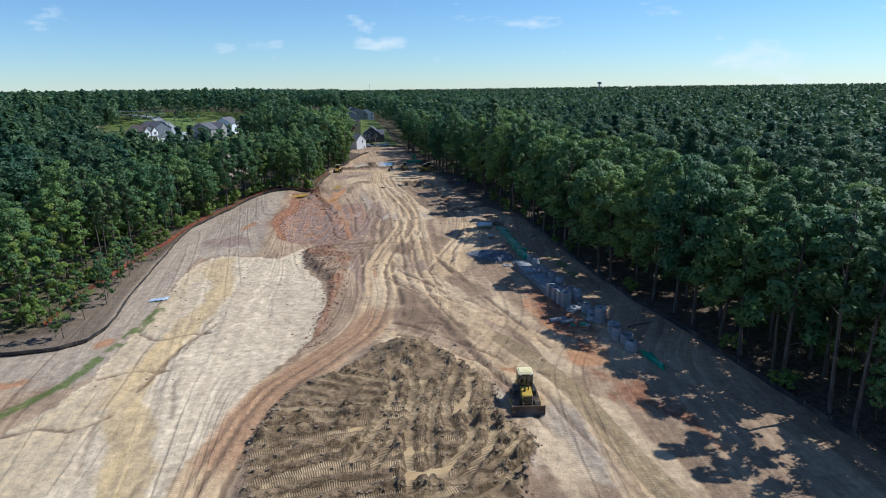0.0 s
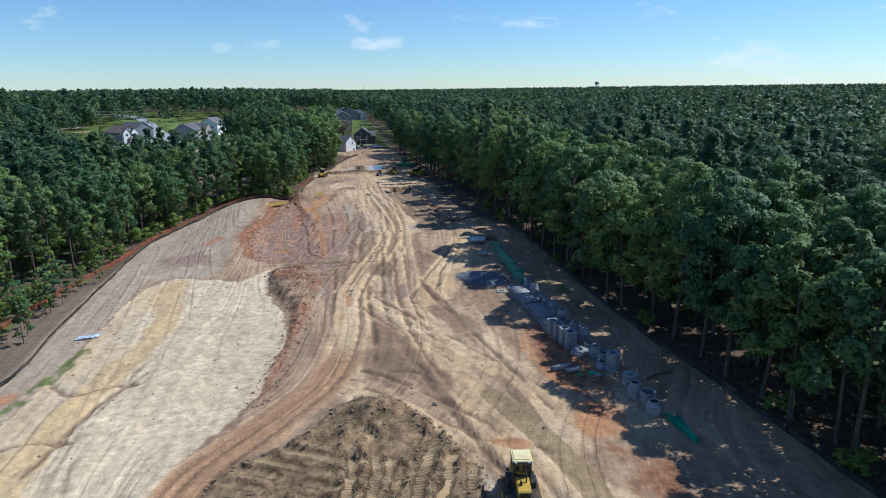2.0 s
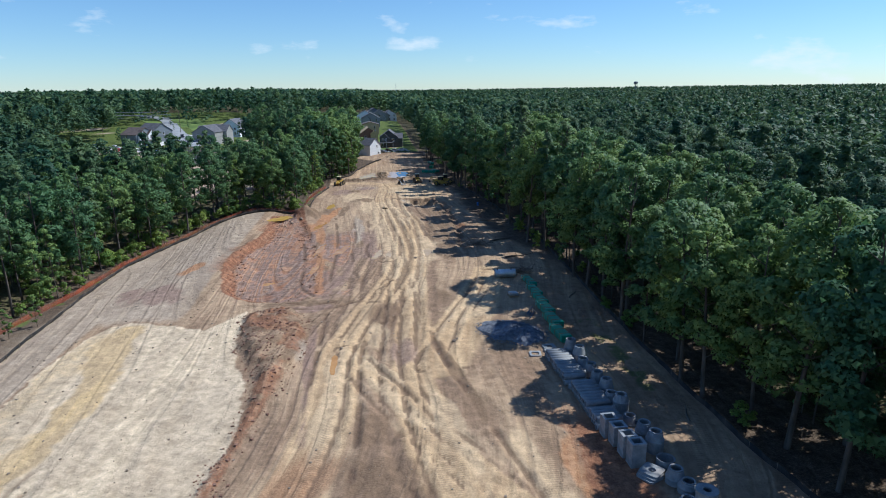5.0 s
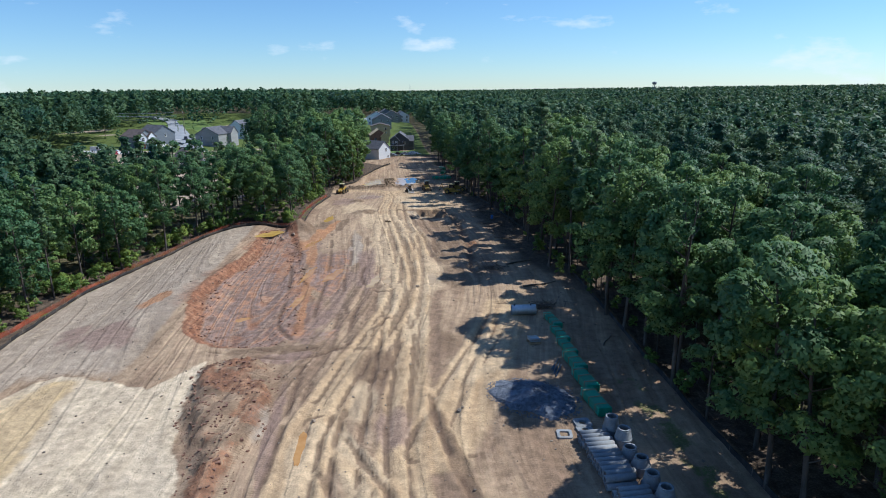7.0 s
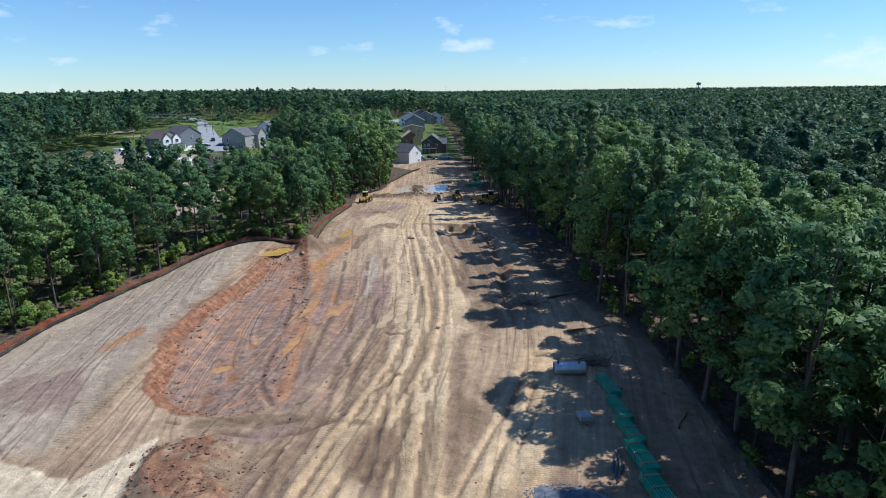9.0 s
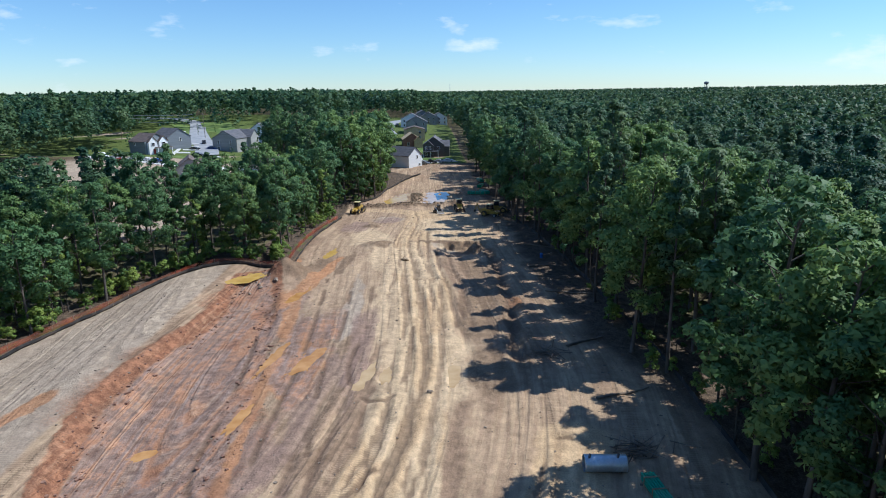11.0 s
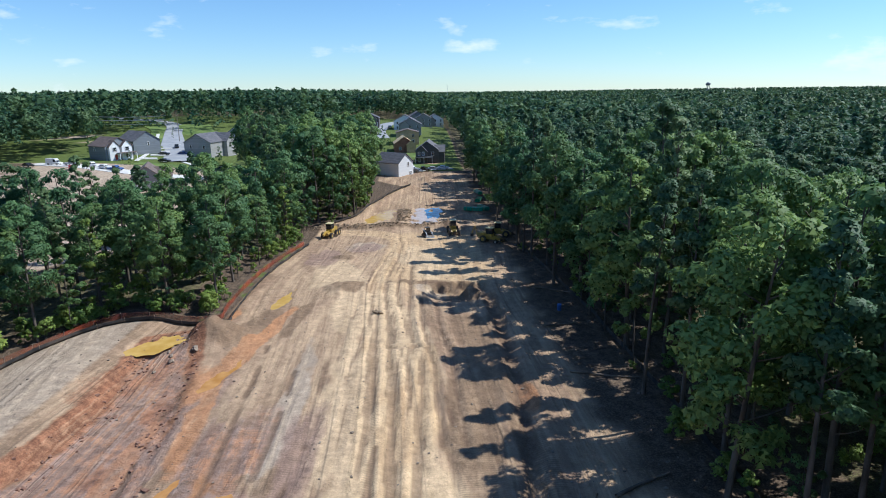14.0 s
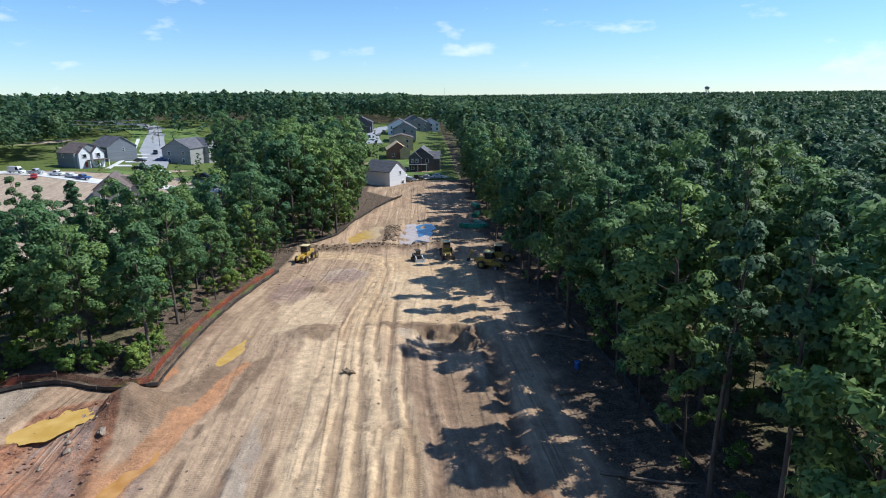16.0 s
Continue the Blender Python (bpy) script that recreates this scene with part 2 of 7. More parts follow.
def axis_steps(fine_a, fine_b, pitch, low, high, grow=1.13):
    mid = list(np.arange(fine_a, fine_b + pitch / 2, pitch))
    up, d = [], pitch
    while (up[-1] if up else mid[-1]) < high:
        d *= grow
        up.append((up[-1] if up else mid[-1]) + d)
    dn, d = [], pitch
    while (dn[-1] if dn else mid[0]) > low:
        d *= grow
        dn.append((dn[-1] if dn else mid[0]) - d)
    return np.array(dn[::-1] + mid + up)


GX = axis_steps(-42, 45, 0.32, -2600, 2800)
GY = np.concatenate([axis_steps(34, 212, 0.32, -400, 213, 1.13)[:-1], 213 + np.cumsum(np.linspace(0.34, 1.3, 170))])
GY = np.concatenate([GY, GY[-1] + np.cumsum(1.4 * 1.1 ** np.arange(58))])
gx, gy = np.meshgrid(GX, GY)
g_rng = np.random.RandomState(5)
near = step(-60, -36, gx) * step(60, 44, gx) * step(-20, 20, gy) * step(420, 330, gy)
wob = (fractal(gx / 3.0, gy / 3.0, 3) - 0.5) * 3.0
wob2 = (fractal(gx / 0.9, gy / 0.9, 9, 3) - 0.5) * 1.2

g_land = terrain(gx, gy)
gz = g_land.copy()
gz += near * ((fractal(gx / 7, gy / 7, 12) - 0.5) * 0.5 + (fractal(gx / 1.1, gy / 1.6, 15, 3) - 0.5) * 0.16)

def grid_dist(pts, reach):
    """Distance of the ground's corners to a polyline and the way along it; beyond the reach it is left at a large value."""
    best, along, run = np.full(gx.shape, 1e3), np.zeros(gx.shape), 0.0
    for (ax, ay), (bx, by) in zip(pts[:-1], pts[1:]):
        ln = math.hypot(bx - ax, by - ay)
        if ln < 1e-6:
            continue
        i0, i1 = np.searchsorted(GX, [min(ax, bx) - reach, max(ax, bx) + reach])
        j0, j1 = np.searchsorted(GY, [min(ay, by) - reach, max(ay, by) + reach])
        if i1 > i0 and j1 > j0:
            w = (slice(j0, j1), slice(i0, i1))
            x, y = GX[None, i0:i1], GY[j0:j1, None]
            k = np.clip(((x - ax) * (bx - ax) + (y - ay) * (by - ay)) / ln ** 2, 0, 1)
            d = np.hypot(x - ax - k * (bx - ax), y - ay - k * (by - ay))
            near_ = d < best[w]
            best[w] = np.where(near_, d, best[w])
            along[w] = np.where(near_, run + k * ln, along[w])
        run += ln
    return best, along


def grid_area(pts, reach):
    """Signed distance of the ground's corners to a closed outline, positive inside."""
    inside = np.zeros(gx.shape, bool)
    for (ax, ay), (bx, by) in zip(pts, pts[1:] + pts[:1]):
        j0, j1 = np.searchsorted(GY, [min(ay, by), max(ay, by)])
        if j1 > j0:
            inside[j0:j1] ^= GX[None, :] < ((bx - ax) * (GY[j0:j1] - ay) / (by - ay) + ax)[:, None]
    d, _ = grid_dist(pts + pts[:1], reach)
    return np.where(inside, d, -d)


s_pale = grid_area(PALE, 8) + wob * 0.5 + wob2 * 0.6
s_mud = grid_area(MUD, 8) + wob2 * 0.9
s_pit = grid_area(PIT, 8) + wob * 0.3 + wob2 * 0.5
s_spoil = grid_area(SPOIL, 8) + wob2 * 0.8
s_dug = grid_area(DUG, 8) + wob2 * 0.5
s_lots = grid_area(LOTS, 30) + (fractal(gx / 12, gy / 12, 30) - 0.5) * 14
d_haul, l_haul = grid_dist(HAUL, 8)
d_east, _ = grid_dist(HAUL_EAST, 8)
d_cross, _ = grid_dist(CROSS, 8)
d_branch, _ = grid_dist(BRANCH, 8)
d_yard, _ = grid_dist(YARD, 8)
d_far, _ = grid_dist(FENCE_FAR, 8)

# the churned mud: long crossing ridges pushed up by the dozer, broken into clods
m_mud = step(-0.3, 0.9, s_mud)
ridge2 = np.abs(fractal(gx / 1.4, gy / 0.9, 62, 3) - 0.5) * 2
clod = fractal(gx / 0.7, gy / 0.7, 66, 3)
gz += m_mud * (0.20 + 0.22 * ridge2 + 0.42 * step(0.5, 0.72, fractal(gx / 4.5, gy / 1.8, 63, 3)) * (0.4 + clod))
gz += 0.45 * np.exp(-(s_mud - 0.6) ** 2 / 0.5) * step(-9, -2, gx) * (0.4 + clod)
gz += 1.7 * np.exp(-((gx - 6.6) ** 2 / 12 + (gy - 65.0) ** 2 / 5)) * (0.6 + 0.8 * fractal(gx / 1.2, gy / 1.2, 64))
tread_mask, tread_run = np.zeros_like(gx), np.zeros_like(gx)
# crawler passes of the dozer: long arcs, slants and lanes towards its parking place
PASSES = [[(-9, y), (-3, y + 1.3), (3, y + 1.6), (9, y + 0.6), (14, y - 1.6)] for y in (34.5, 36.6, 39.2, 41.4, 44.2, 46.2, 49.4, 51.2)]
PASSES += [[(-6, 58.5), (-1, 56), (4, 53), (8, 51)], [(-8.5, 54.5), (-4, 53.6), (1, 52.2), (6, 51.5)], [(-3, 61.5), (2, 58.4), (7, 56.4)], [(9.8, 64), (8.2, 57), (6.6, 50), (5.6, 42), (5.2, 35)], [(12.6, 61), (10.8, 54), (9.4, 48)],
           [(5.8, 61.5), (4.6, 55), (2.4, 48), (-1, 41)], [(3, 34), (8, 38.4), (12.4, 42), (16, 46)], [(-2, 34), (4, 37.5), (10, 39.6), (15, 43.6)], [(12.8, 57), (12.4, 51), (11, 46), (8, 42)]]
for k, cv in enumerate(PASSES):
    line = bend([(px + g_rng.normal(0, 0.3), py + g_rng.normal(0, 0.3)) for px, py in cv], 6)
    dd, ll = grid_dist(line, 4)
    q = np.abs(dd - 0.95)
    alive = m_mud * step(0.10, 0.22, lattice(ll / 5 + 7 * k, 0 * ll, 84))
    band = alive * step(0.60, 0.34, q + 0.06 * wob2)
    side = np.exp(-((q - 0.78) / 0.22) ** 2) * alive
    gz = gz * (1 - 0.8 * band) + band * 0.8 * (g_land + 0.20)
    gz += 0.34 * side * (0.15 + 1.3 * clod)
    tread_mask = np.maximum(tread_mask * (1 - 0.55 * side), band)
    tread_run = np.where(band > 0.3, ll, tread_run)

# heaps, cuts and banks
gz += 1.1 * step(0, 2.2, s_spoil) * (0.35 + 0.9 * fractal(gx / 2.2, gy / 2.2, 70)) * step(84, 104, gy)
gz += 0.5 * step(0, 1.6, s_spoil) * fractal(gx / 0.8, gy / 0.8, 71, 3)
gz -= 0.95 * step(-0.2, 1.5, s_pit) * step(2, -9, gx) * step(186, 166, gy + wob)
s_dug = s_dug + wob * 1.1 + wob2
gz -= 1.5 * step(-0.2, 1.3, s_dug) * step(190, 203, gy) * step(17, 23, gx + wob) + 0.12 * step(0, 2.5, s_dug)
d_tr, _ = grid_dist([(28.6, 203), (29.6, 185), (29.2, 170), (28.4, 158), (27.5, 150)], 6)
gz += -0.45 * np.exp(-((d_tr + 0.4 * wob2) / 0.8) ** 2) + 0.28 * np.exp(-((d_tr - 1.6) / 0.9) ** 2) * fractal(gx / 0.9, gy / 0.9, 75)
pile = np.exp(-((gx + 5.6 + 0.4 * wob2) ** 2 / 9 + (gy - 184.6) ** 2 / 8))
gz += pile * (2.7 + 1.1 * (fractal(gx / 1.1, gy / 1.1, 73, 3) - 0.5))           # dirt pile by the fence corner
gz += (0.4 + 1.1 * fractal(gx / 1.3, gy / 1.3, 74, 3)) * np.exp(-((gx - 8 + wob * 0.5) ** 2 / 10 + (gy - 203 + wob2) ** 2 / 7)) + 0.7 * np.exp(-((gx - 5.5) ** 2 / 4 + (gy - 222) ** 2 / 3))
gz += 1.4 * np.exp(-((gx - 25.8) ** 2 / 3 + (gy - 252) ** 2 / 8)) + (0.5 + 1.1 * fractal(gx / 1.4, gy / 1.4, 77)) * np.exp(-((gy - 251.5 - 0.03 * (gx - 10)) / 1.5) ** 2) * step(-8, -4, gx) * step(27, 22, gx)
gz += 1.6 * np.exp(-((gx - 20.2) ** 2 / 4 + (gy - 329) ** 2 / 5)) + 0.9 * fractal(gx / 1.5, gy / 1.5, 78) * np.exp(-((gx - 14.6) ** 2 / 3 + (gy - 266) ** 2 / 60))
gz += 0.8 * np.exp(-((d_far - 0.5) / 1.3) ** 2)
gz += 0.7 * np.exp(-((gx - 15.5) ** 2 / 7 + (gy - 265) ** 2 / 30)) * fractal(gx / 1.5, gy / 1.5, 76)

# wheel and crawler ruts
rut = np.zeros_like(gx)
shine = np.zeros_like(gx)


def add_ruts(curve, gauge, width, depth, pale):
    global rut, shine
    dd, ll = grid_dist(curve, 4)
    q = np.abs(dd - gauge / 2)
    fade = 0.6 + 0.8 * lattice(ll / 24, ll * 0, 80)
    rut += fade * depth * (-np.exp(-(q / width) ** 2) + 0.6 * np.exp(-((q - 1.7 * width) / (0.6 * width)) ** 2))
    shine += pale * fade * np.exp(-(q / (1.3 * width)) ** 2)


for curve, n, spread in ((HAUL, 7, 2.0), (HAUL_EAST, 7, 1.9), (CROSS, 2, 0.8), (BRANCH, 3, 1.2), (YARD, 4, 2.2)):
    for k in range(n):
        a, b = g_rng.normal(0, spread), g_rng.normal(0, spread)
        c = [(px + a + (b - a) * i / len(curve) + 0.1 * math.sin(i * 0.1 + k), py) for i, (px, py) in enumerate(curve)]
        add_ruts(c, g_rng.choice([1.9, 2.2, 2.6]), g_rng.uniform(0.34, 0.46), g_rng.uniform(0.05, 0.13), g_rng.uniform(-0.6, 0.7))
for k in range(11):           # single passes over the graded strip
    x0, y0 = g_rng.uniform(2, 21), g_rng.uniform(105, 190)
    ln = g_rng.uniform(25, 70)
    c = bend([(x0 + g_rng.normal(0, 0.25) + 0.012 * (15 - x0) * i * ln / 3, y0 + i * ln / 3) for i in range(4)], 5)
    add_ruts(c, 2.1, g_rng.uniform(0.36, 0.46), g_rng.uniform(0.04, 0.10), g_rng.uniform(-0.7, 0.6))
for x0, x1, dp in ((19.4, 17.5, 0.16), (21.2, 19.3, 0.28), (23.2, 21.4, 0.22), (25, 23.4, 0.12)):   # deep parallel cuts
    dd, ll = grid_dist(bend([(x0, 160), (x0 - 0.4, 175), (x1 + 0.2, 188), (x1, 199)], 5), 6)
    rut += -dp * np.exp(-(dd / 0.34) ** 2) + 0.5 * dp * np.exp(-((dd - 0.7) / 0.25) ** 2)
    # cut beds made darker as well: shade of the hollow put into the colour
    shine -= 0.5 * np.exp(-(dd / 0.4) ** 2)
for k in range(16):           # long passes on the pale pad
    a, b = g_rng.uniform(-30, -8), g_rng.normal(0, 2.5)
    c = bend([(a + b, 38), (a + 0.5 * b + 1.5, 62), (a + 2.2, 88), (a + 3.5 - b * 0.4, 116)], 6)
    add_ruts(c, 2.2, 0.32, g_rng.uniform(0.005, 0.022), g_rng.uniform(-0.4, 0.3))
for k in range(15):           # shallow wheel marks that follow the strip
    off, a, b = g_rng.uniform(-7, 6.5), g_rng.uniform(118, 175), g_rng.uniform(190, 246)
    c = [(px + off * (1.15 - 0.75 * step(130, 215, py)) + 0.5 * math.sin(py / 23 + k), py) for px, py in HAUL if a < py < b]
    if len(c) > 3:
        add_ruts(c, 2.1, g_rng.uniform(0.30, 0.40), 0.05, g_rng.choice([-1.3, -1.0, 1.0, 1.4]))
# single deep cuts, berms and road edges
CUTS = [[(0.2, 84), (2.6, 92), (3.2, 104), (3.4, 116)], [(7.6, 78), (8.2, 90), (8.0, 100), (8.6, 106)], [(-8, 121.5), (-3, 119.4), (1.5, 118.4), (5, 119.4), (9, 123), (13, 130)], [(-6, 123), (0, 120.6), (4, 121.2)],
        [(9, 101), (12.5, 93), (16, 86), (20, 78)], [(7.2, 96), (9.5, 90), (12, 84)], [(9, 75), (12, 74), (13.5, 70), (14.5, 66.5)], [(12.4, 76), (13.2, 71), (13, 67)], [(16.8, 110), (17.5, 100), (19.5, 88), (22, 74), (23.5, 64)], [(5, 73), (9.5, 68.2), (14.5, 61.8), (17.8, 58)]]
CUTS += [[(6, 76), (11, 71), (16, 64), (21, 57)], [(-5, 168), (-3, 152), (-2, 140), (-1.5, 130), (1, 124)], [(1.4, 182), (2.6, 165), (3.2, 150), (3, 134), (3.5, 124)], [(6, 175), (6.6, 160), (6.2, 146), (7.4, 132)],
         [(9, 178), (9.6, 160), (8.8, 150), (10, 143), (13, 141), (15, 146), (15.6, 160)], [(22, 166), (23, 158), (26, 154)], [(19.2, 54), (20.2, 46), (21, 36)], [(21.4, 54), (22.4, 46), (23.4, 36)], [(-22, 46), (-23.5, 58), (-20, 70), (-18, 84)], [(-17.5, 40), (-16.5, 52), (-19, 66)]]
# mask that paints the shade of cuts and gullies into the earth colour
cut_soil_shade = np.zeros_like(gx)
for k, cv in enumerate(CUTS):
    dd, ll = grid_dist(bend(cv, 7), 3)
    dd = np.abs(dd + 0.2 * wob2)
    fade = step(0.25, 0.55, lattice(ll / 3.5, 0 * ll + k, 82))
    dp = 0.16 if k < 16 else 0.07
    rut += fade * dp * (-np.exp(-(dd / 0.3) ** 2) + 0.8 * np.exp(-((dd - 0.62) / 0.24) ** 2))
    cut_soil_shade = np.maximum(cut_soil_shade, fade * np.exp(-(dd / 0.34) ** 2) * (1 if k < 16 else 0.6))
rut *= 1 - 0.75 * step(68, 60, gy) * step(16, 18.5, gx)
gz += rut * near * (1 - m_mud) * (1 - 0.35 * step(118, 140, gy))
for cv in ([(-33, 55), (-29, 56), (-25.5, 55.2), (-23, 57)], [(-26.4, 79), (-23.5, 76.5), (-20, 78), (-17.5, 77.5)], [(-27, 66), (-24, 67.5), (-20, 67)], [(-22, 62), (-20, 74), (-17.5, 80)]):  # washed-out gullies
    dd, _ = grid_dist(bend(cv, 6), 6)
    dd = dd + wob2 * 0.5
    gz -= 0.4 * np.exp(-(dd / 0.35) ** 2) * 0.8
    cut_soil_shade = np.maximum(cut_soil_shade, 0.9 * np.exp(-(dd / 0.3) ** 2))
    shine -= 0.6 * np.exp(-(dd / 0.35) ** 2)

# dug bank: dark brown soil, with the shade at its edge painted in
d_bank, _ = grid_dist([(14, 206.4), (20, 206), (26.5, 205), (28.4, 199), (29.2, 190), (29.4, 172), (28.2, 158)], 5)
cut_soil_shade = np.maximum(cut_soil_shade, step(1.1, 0.3, d_bank + 0.5 * wob2) * (0.45 + 0.55 * step(0.35, 0.6, fractal(gx / 1.2, gy / 1.2, 133))))
puddle_noise = fractal(gx / 1.2, gy / 2.2, 110, 4)
patch_noise = 0.6 * fractal(gx / 2.0, gy / 5.0, 120, 5) + 0.4 * fractal(gx / 5.0 + 9, gy / 5.0, 126, 4)
LEVELS = []
for px, py, rx_, ry_, rz_, lift, _ in PUDDLES:        # hollows that hold water
    c_, s_ = math.cos(radians(rz_)), math.sin(radians(rz_))
    u, v = ((gx - px) * c_ + (gy - py) * s_) / rx_, (-(gx - px) * s_ + (gy - py) * c_) / ry_
    rim = np.hypot(u, v)
    lift = float(np.percentile(gz[(rim < 1.5) & (rim > 0.9)], 30)) - 0.03 if max(rx_, ry_) < 6 else float(terrain(px, py)) + lift
    LEVELS.append(lift)
    k_ = step(1.25, 0.6, rim + 1.7 * (puddle_noise - 0.5) + 0.5 * (patch_noise - 0.5))
    gz = gz * (1 - k_) + k_ * (lift - 0.10)

def patches(spots, seed):
    out = np.zeros_like(gx)
    for px, py, rx_, ry_, rz_ in spots:
        j0, j1 = np.searchsorted(GY, [py - 2.2 * max(rx_, ry_), py + 2.2 * max(rx_, ry_)])
        w = slice(j0, j1)
        c_, s_ = math.cos(radians(rz_)), math.sin(radians(rz_))
        u, v = ((gx[w] - px) * c_ + (gy[w] - py) * s_) / rx_, (-(gx[w] - px) * s_ + (gy[w] - py) * c_) / ry_
        out[w] = np.maximum(out[w], step(1.5, 0.5, np.hypot(u, v) + 2.4 * (patch_noise[w] - 0.5)))
    return out


# what the ground is made of, zone by zone
z_pale = step(-0.8, 0.8, s_pale) * (1 - m_mud)
d_yel, _ = grid_dist(bend([(-17, 40), (-19.5, 52), (-22.5, 62), (-21.5, 76), (-19, 92), (-20.5, 104), (-22, 114)], 5), 10)
z_yel = z_pale * np.clip(step(2.6, 1.0, d_yel + wob * 0.7 + wob2 * 0.5) + 0.5 * step(-19, -26, gx + wob * 2), 0, 1)
bankside = step(-1.0, 0.1, s_pit) * step(2.3, 1.0, s_pit) * step(-1, -8, gx)
z_red = np.clip(bankside + 0.6 * step(0, 1, s_spoil) * step(0.45, 0.6, fractal(gx / 3, gy / 3, 91) + 0.25 * step(104, 88, gy)), 0, 1)
z_red = np.maximum(z_red, 0.8 * step(0.45, 0.57, fractal(gx / 6 + 8, gy / 11, 92)) * step(24, 26, gx) * step(33, 30, gx) * step(95, 80, gy))
z_red = np.maximum(z_red, 0.55 * step(0.52, 0.7, fractal(gx / 5, gy / 9, 93)) * step(-6, 0, s_pit) * near)
d_band, _ = grid_dist(bend([(24.6, 26), (23.3, 36.5), (22.7, 46), (22.1, 54), (21.0, 59.6), (18.6, 68)], 5), 4)
red_road = step(3.6, 1.2, np.abs(d_haul)) * step(40, 52, gy) * step(88, 76, gy)
tan_road = step(1.45, 1.05, d_band + 0.15 * wob2) * (1 - m_mud)
z_pit = step(0, 1.5, s_pit) * (1 - bankside)
z_pit = np.maximum(z_pit, 0.7 * step(118, 128, gy) * step(178, 160, gy) * step(4.5, 2.5, np.abs(gx - 3.5)) * step(0.4, 0.6, fractal(gx / 3, gy / 9, 94)))
z_haul = np.clip(step(3.4, 1.6, d_haul + wob * 0.4) + step(3.0, 1.4, d_east + wob * 0.4) + step(1.6, 0.8, d_cross) + step(1.7, 0.9, d_branch) * 0.8 + step(4.2, 2, d_yard + wob * 0.5), 0, 1) * (1 - m_mud)
z_haul = np.maximum(z_haul, step(195, 210, gy) * step(250, 240, gy) * step(12, 16, gx) * step(33, 28, gx))
pad = np.maximum(step(-15, -17, gx) * step(112, 122, gy), step(-26, -28, gx) * step(60, 70, gy))
z_grey_spot = patches([(17.5, 45, 3.4, 7, 0), (14.5, 54, 1.5, 2, 0), (8.7, 230, 3.5, 4, 0), (20.5, 203.6, 2.2, 1.8, 0), (7, 168, 1.2, 12, 0), (0.8, 104, 1, 3, 0)], 5)
z_grey = pad * (1 - z_pale) * (1 - step(0, 0.8, s_pit))
z_grey = np.maximum(z_grey, z_grey_spot * (1 - m_mud))
f_site = grid_area(FENCE + [(-3, 252)] + FENCE_FAR + [(4, 330), (4, 352), (30, 352), (36, 330), (36, 232), (40.5, 190), (41.2, 150)] + FENCE_EAST[::-1] + [(43, 20), (-60, 20)], 8)
edge_e = np.interp(gy, [0, 130, 155, 190, 260, 330], [38.5, 38.5, 33, 31.5, 31, 32])
litter_e = step(-2.5, 4, gx - edge_e - 2.5 + wob * 1.5) * (0.60 + 0.28 * step(140, 160, gy))
z_litter = np.clip(np.maximum(1 - step(-1.5, 0.3, f_site), litter_e * step(20, 24, gx)), 0, 1)
z_litter *= 1 - step(-3, 3, s_lots)
verge = step(-10, -5, f_site + wob) * step(-22, -28, gx) * step(140, 110, gy)
z_litter *= 1 - 0.4 * verge * (1 - step(0.2, 1, f_site))
clear = np.maximum(step(-45, -42, gx) * step(352, 356, gy) * step(38, 33, gx) * step(640, 600, gy), step(-230, -220, gx) * step(-38, -42, gx) * step(348, 356, gy) * step(575, 560, gy))
z_grass = np.clip(clear * step(0.2, 0.34, fractal(gx / 14, gy / 14, 95)), 0, 1)
z_litter *= 1 - clear
woods_floor = step(-4, -12, f_site) * (1 - step(-3, 3, s_lots)) * (1 - clear)
d_gr, _ = grid_dist([(-36, 55), (-33.4, 59), (-30.2, 64.5), (-28, 74), (-26.8, 82), (-26.3, 88)], 6)
d_gr2, _ = grid_dist([(37.6, 90), (37.8, 100), (37.4, 108)], 6)
d_ff, _ = grid_dist(ORANGE, 8)
z_grass = np.maximum(z_grass, 0.62 * step(1.3, 0.5, d_gr + 0.6 * wob2) * step(0.25, 0.5, fractal(gx / 2, gy / 2, 96)))
z_grass = np.maximum(z_grass, 0.55 * step(2.2, 0.5, d_gr2 + wob2) * step(0.4, 0.6, fractal(gx / 2, gy / 2, 97)))
z_grass = np.maximum(z_grass, 0.6 * step(2.5, 0.6, d_ff) * step(0.5, 0.62, fractal(gx / 2.5, gy / 2.5, 98)))

z_light = patches([(16.6, 44, 1.8, 9, 4), (24, 44, 1.6, 10, 4), (16, 60, 2.2, 0.9, -28), (22.5, 60, 1.6, 6, 8), (5.3, 90, 1.5, 14, 0), (5.0, 70, 1.6, 2.2, 0), (14, 150, 2.0, 22, -2), (14.6, 192, 2.2, 16, 2), (24, 117, 3.2, 8, -24), (20.5, 58, 1.6, 7, 8), (9.6, 99, 0.9, 5, 32), (12, 90, 1.0, 7, 28),
                   (10.5, 107, 1.4, 4, 0), (16.5, 86, 1.2, 9, 10), (20, 218, 5, 12, 0), (12, 170, 2.2, 16, 4), (17, 184, 3.0, 14, 0), (10, 196, 3, 12, 6), (5, 210, 3, 12, 8), (20, 150, 2.5, 10, 0), (17, 130, 1.6, 8, -6), (22.5, 78, 1.3, 6, 10)], 1) * (1 - m_mud)
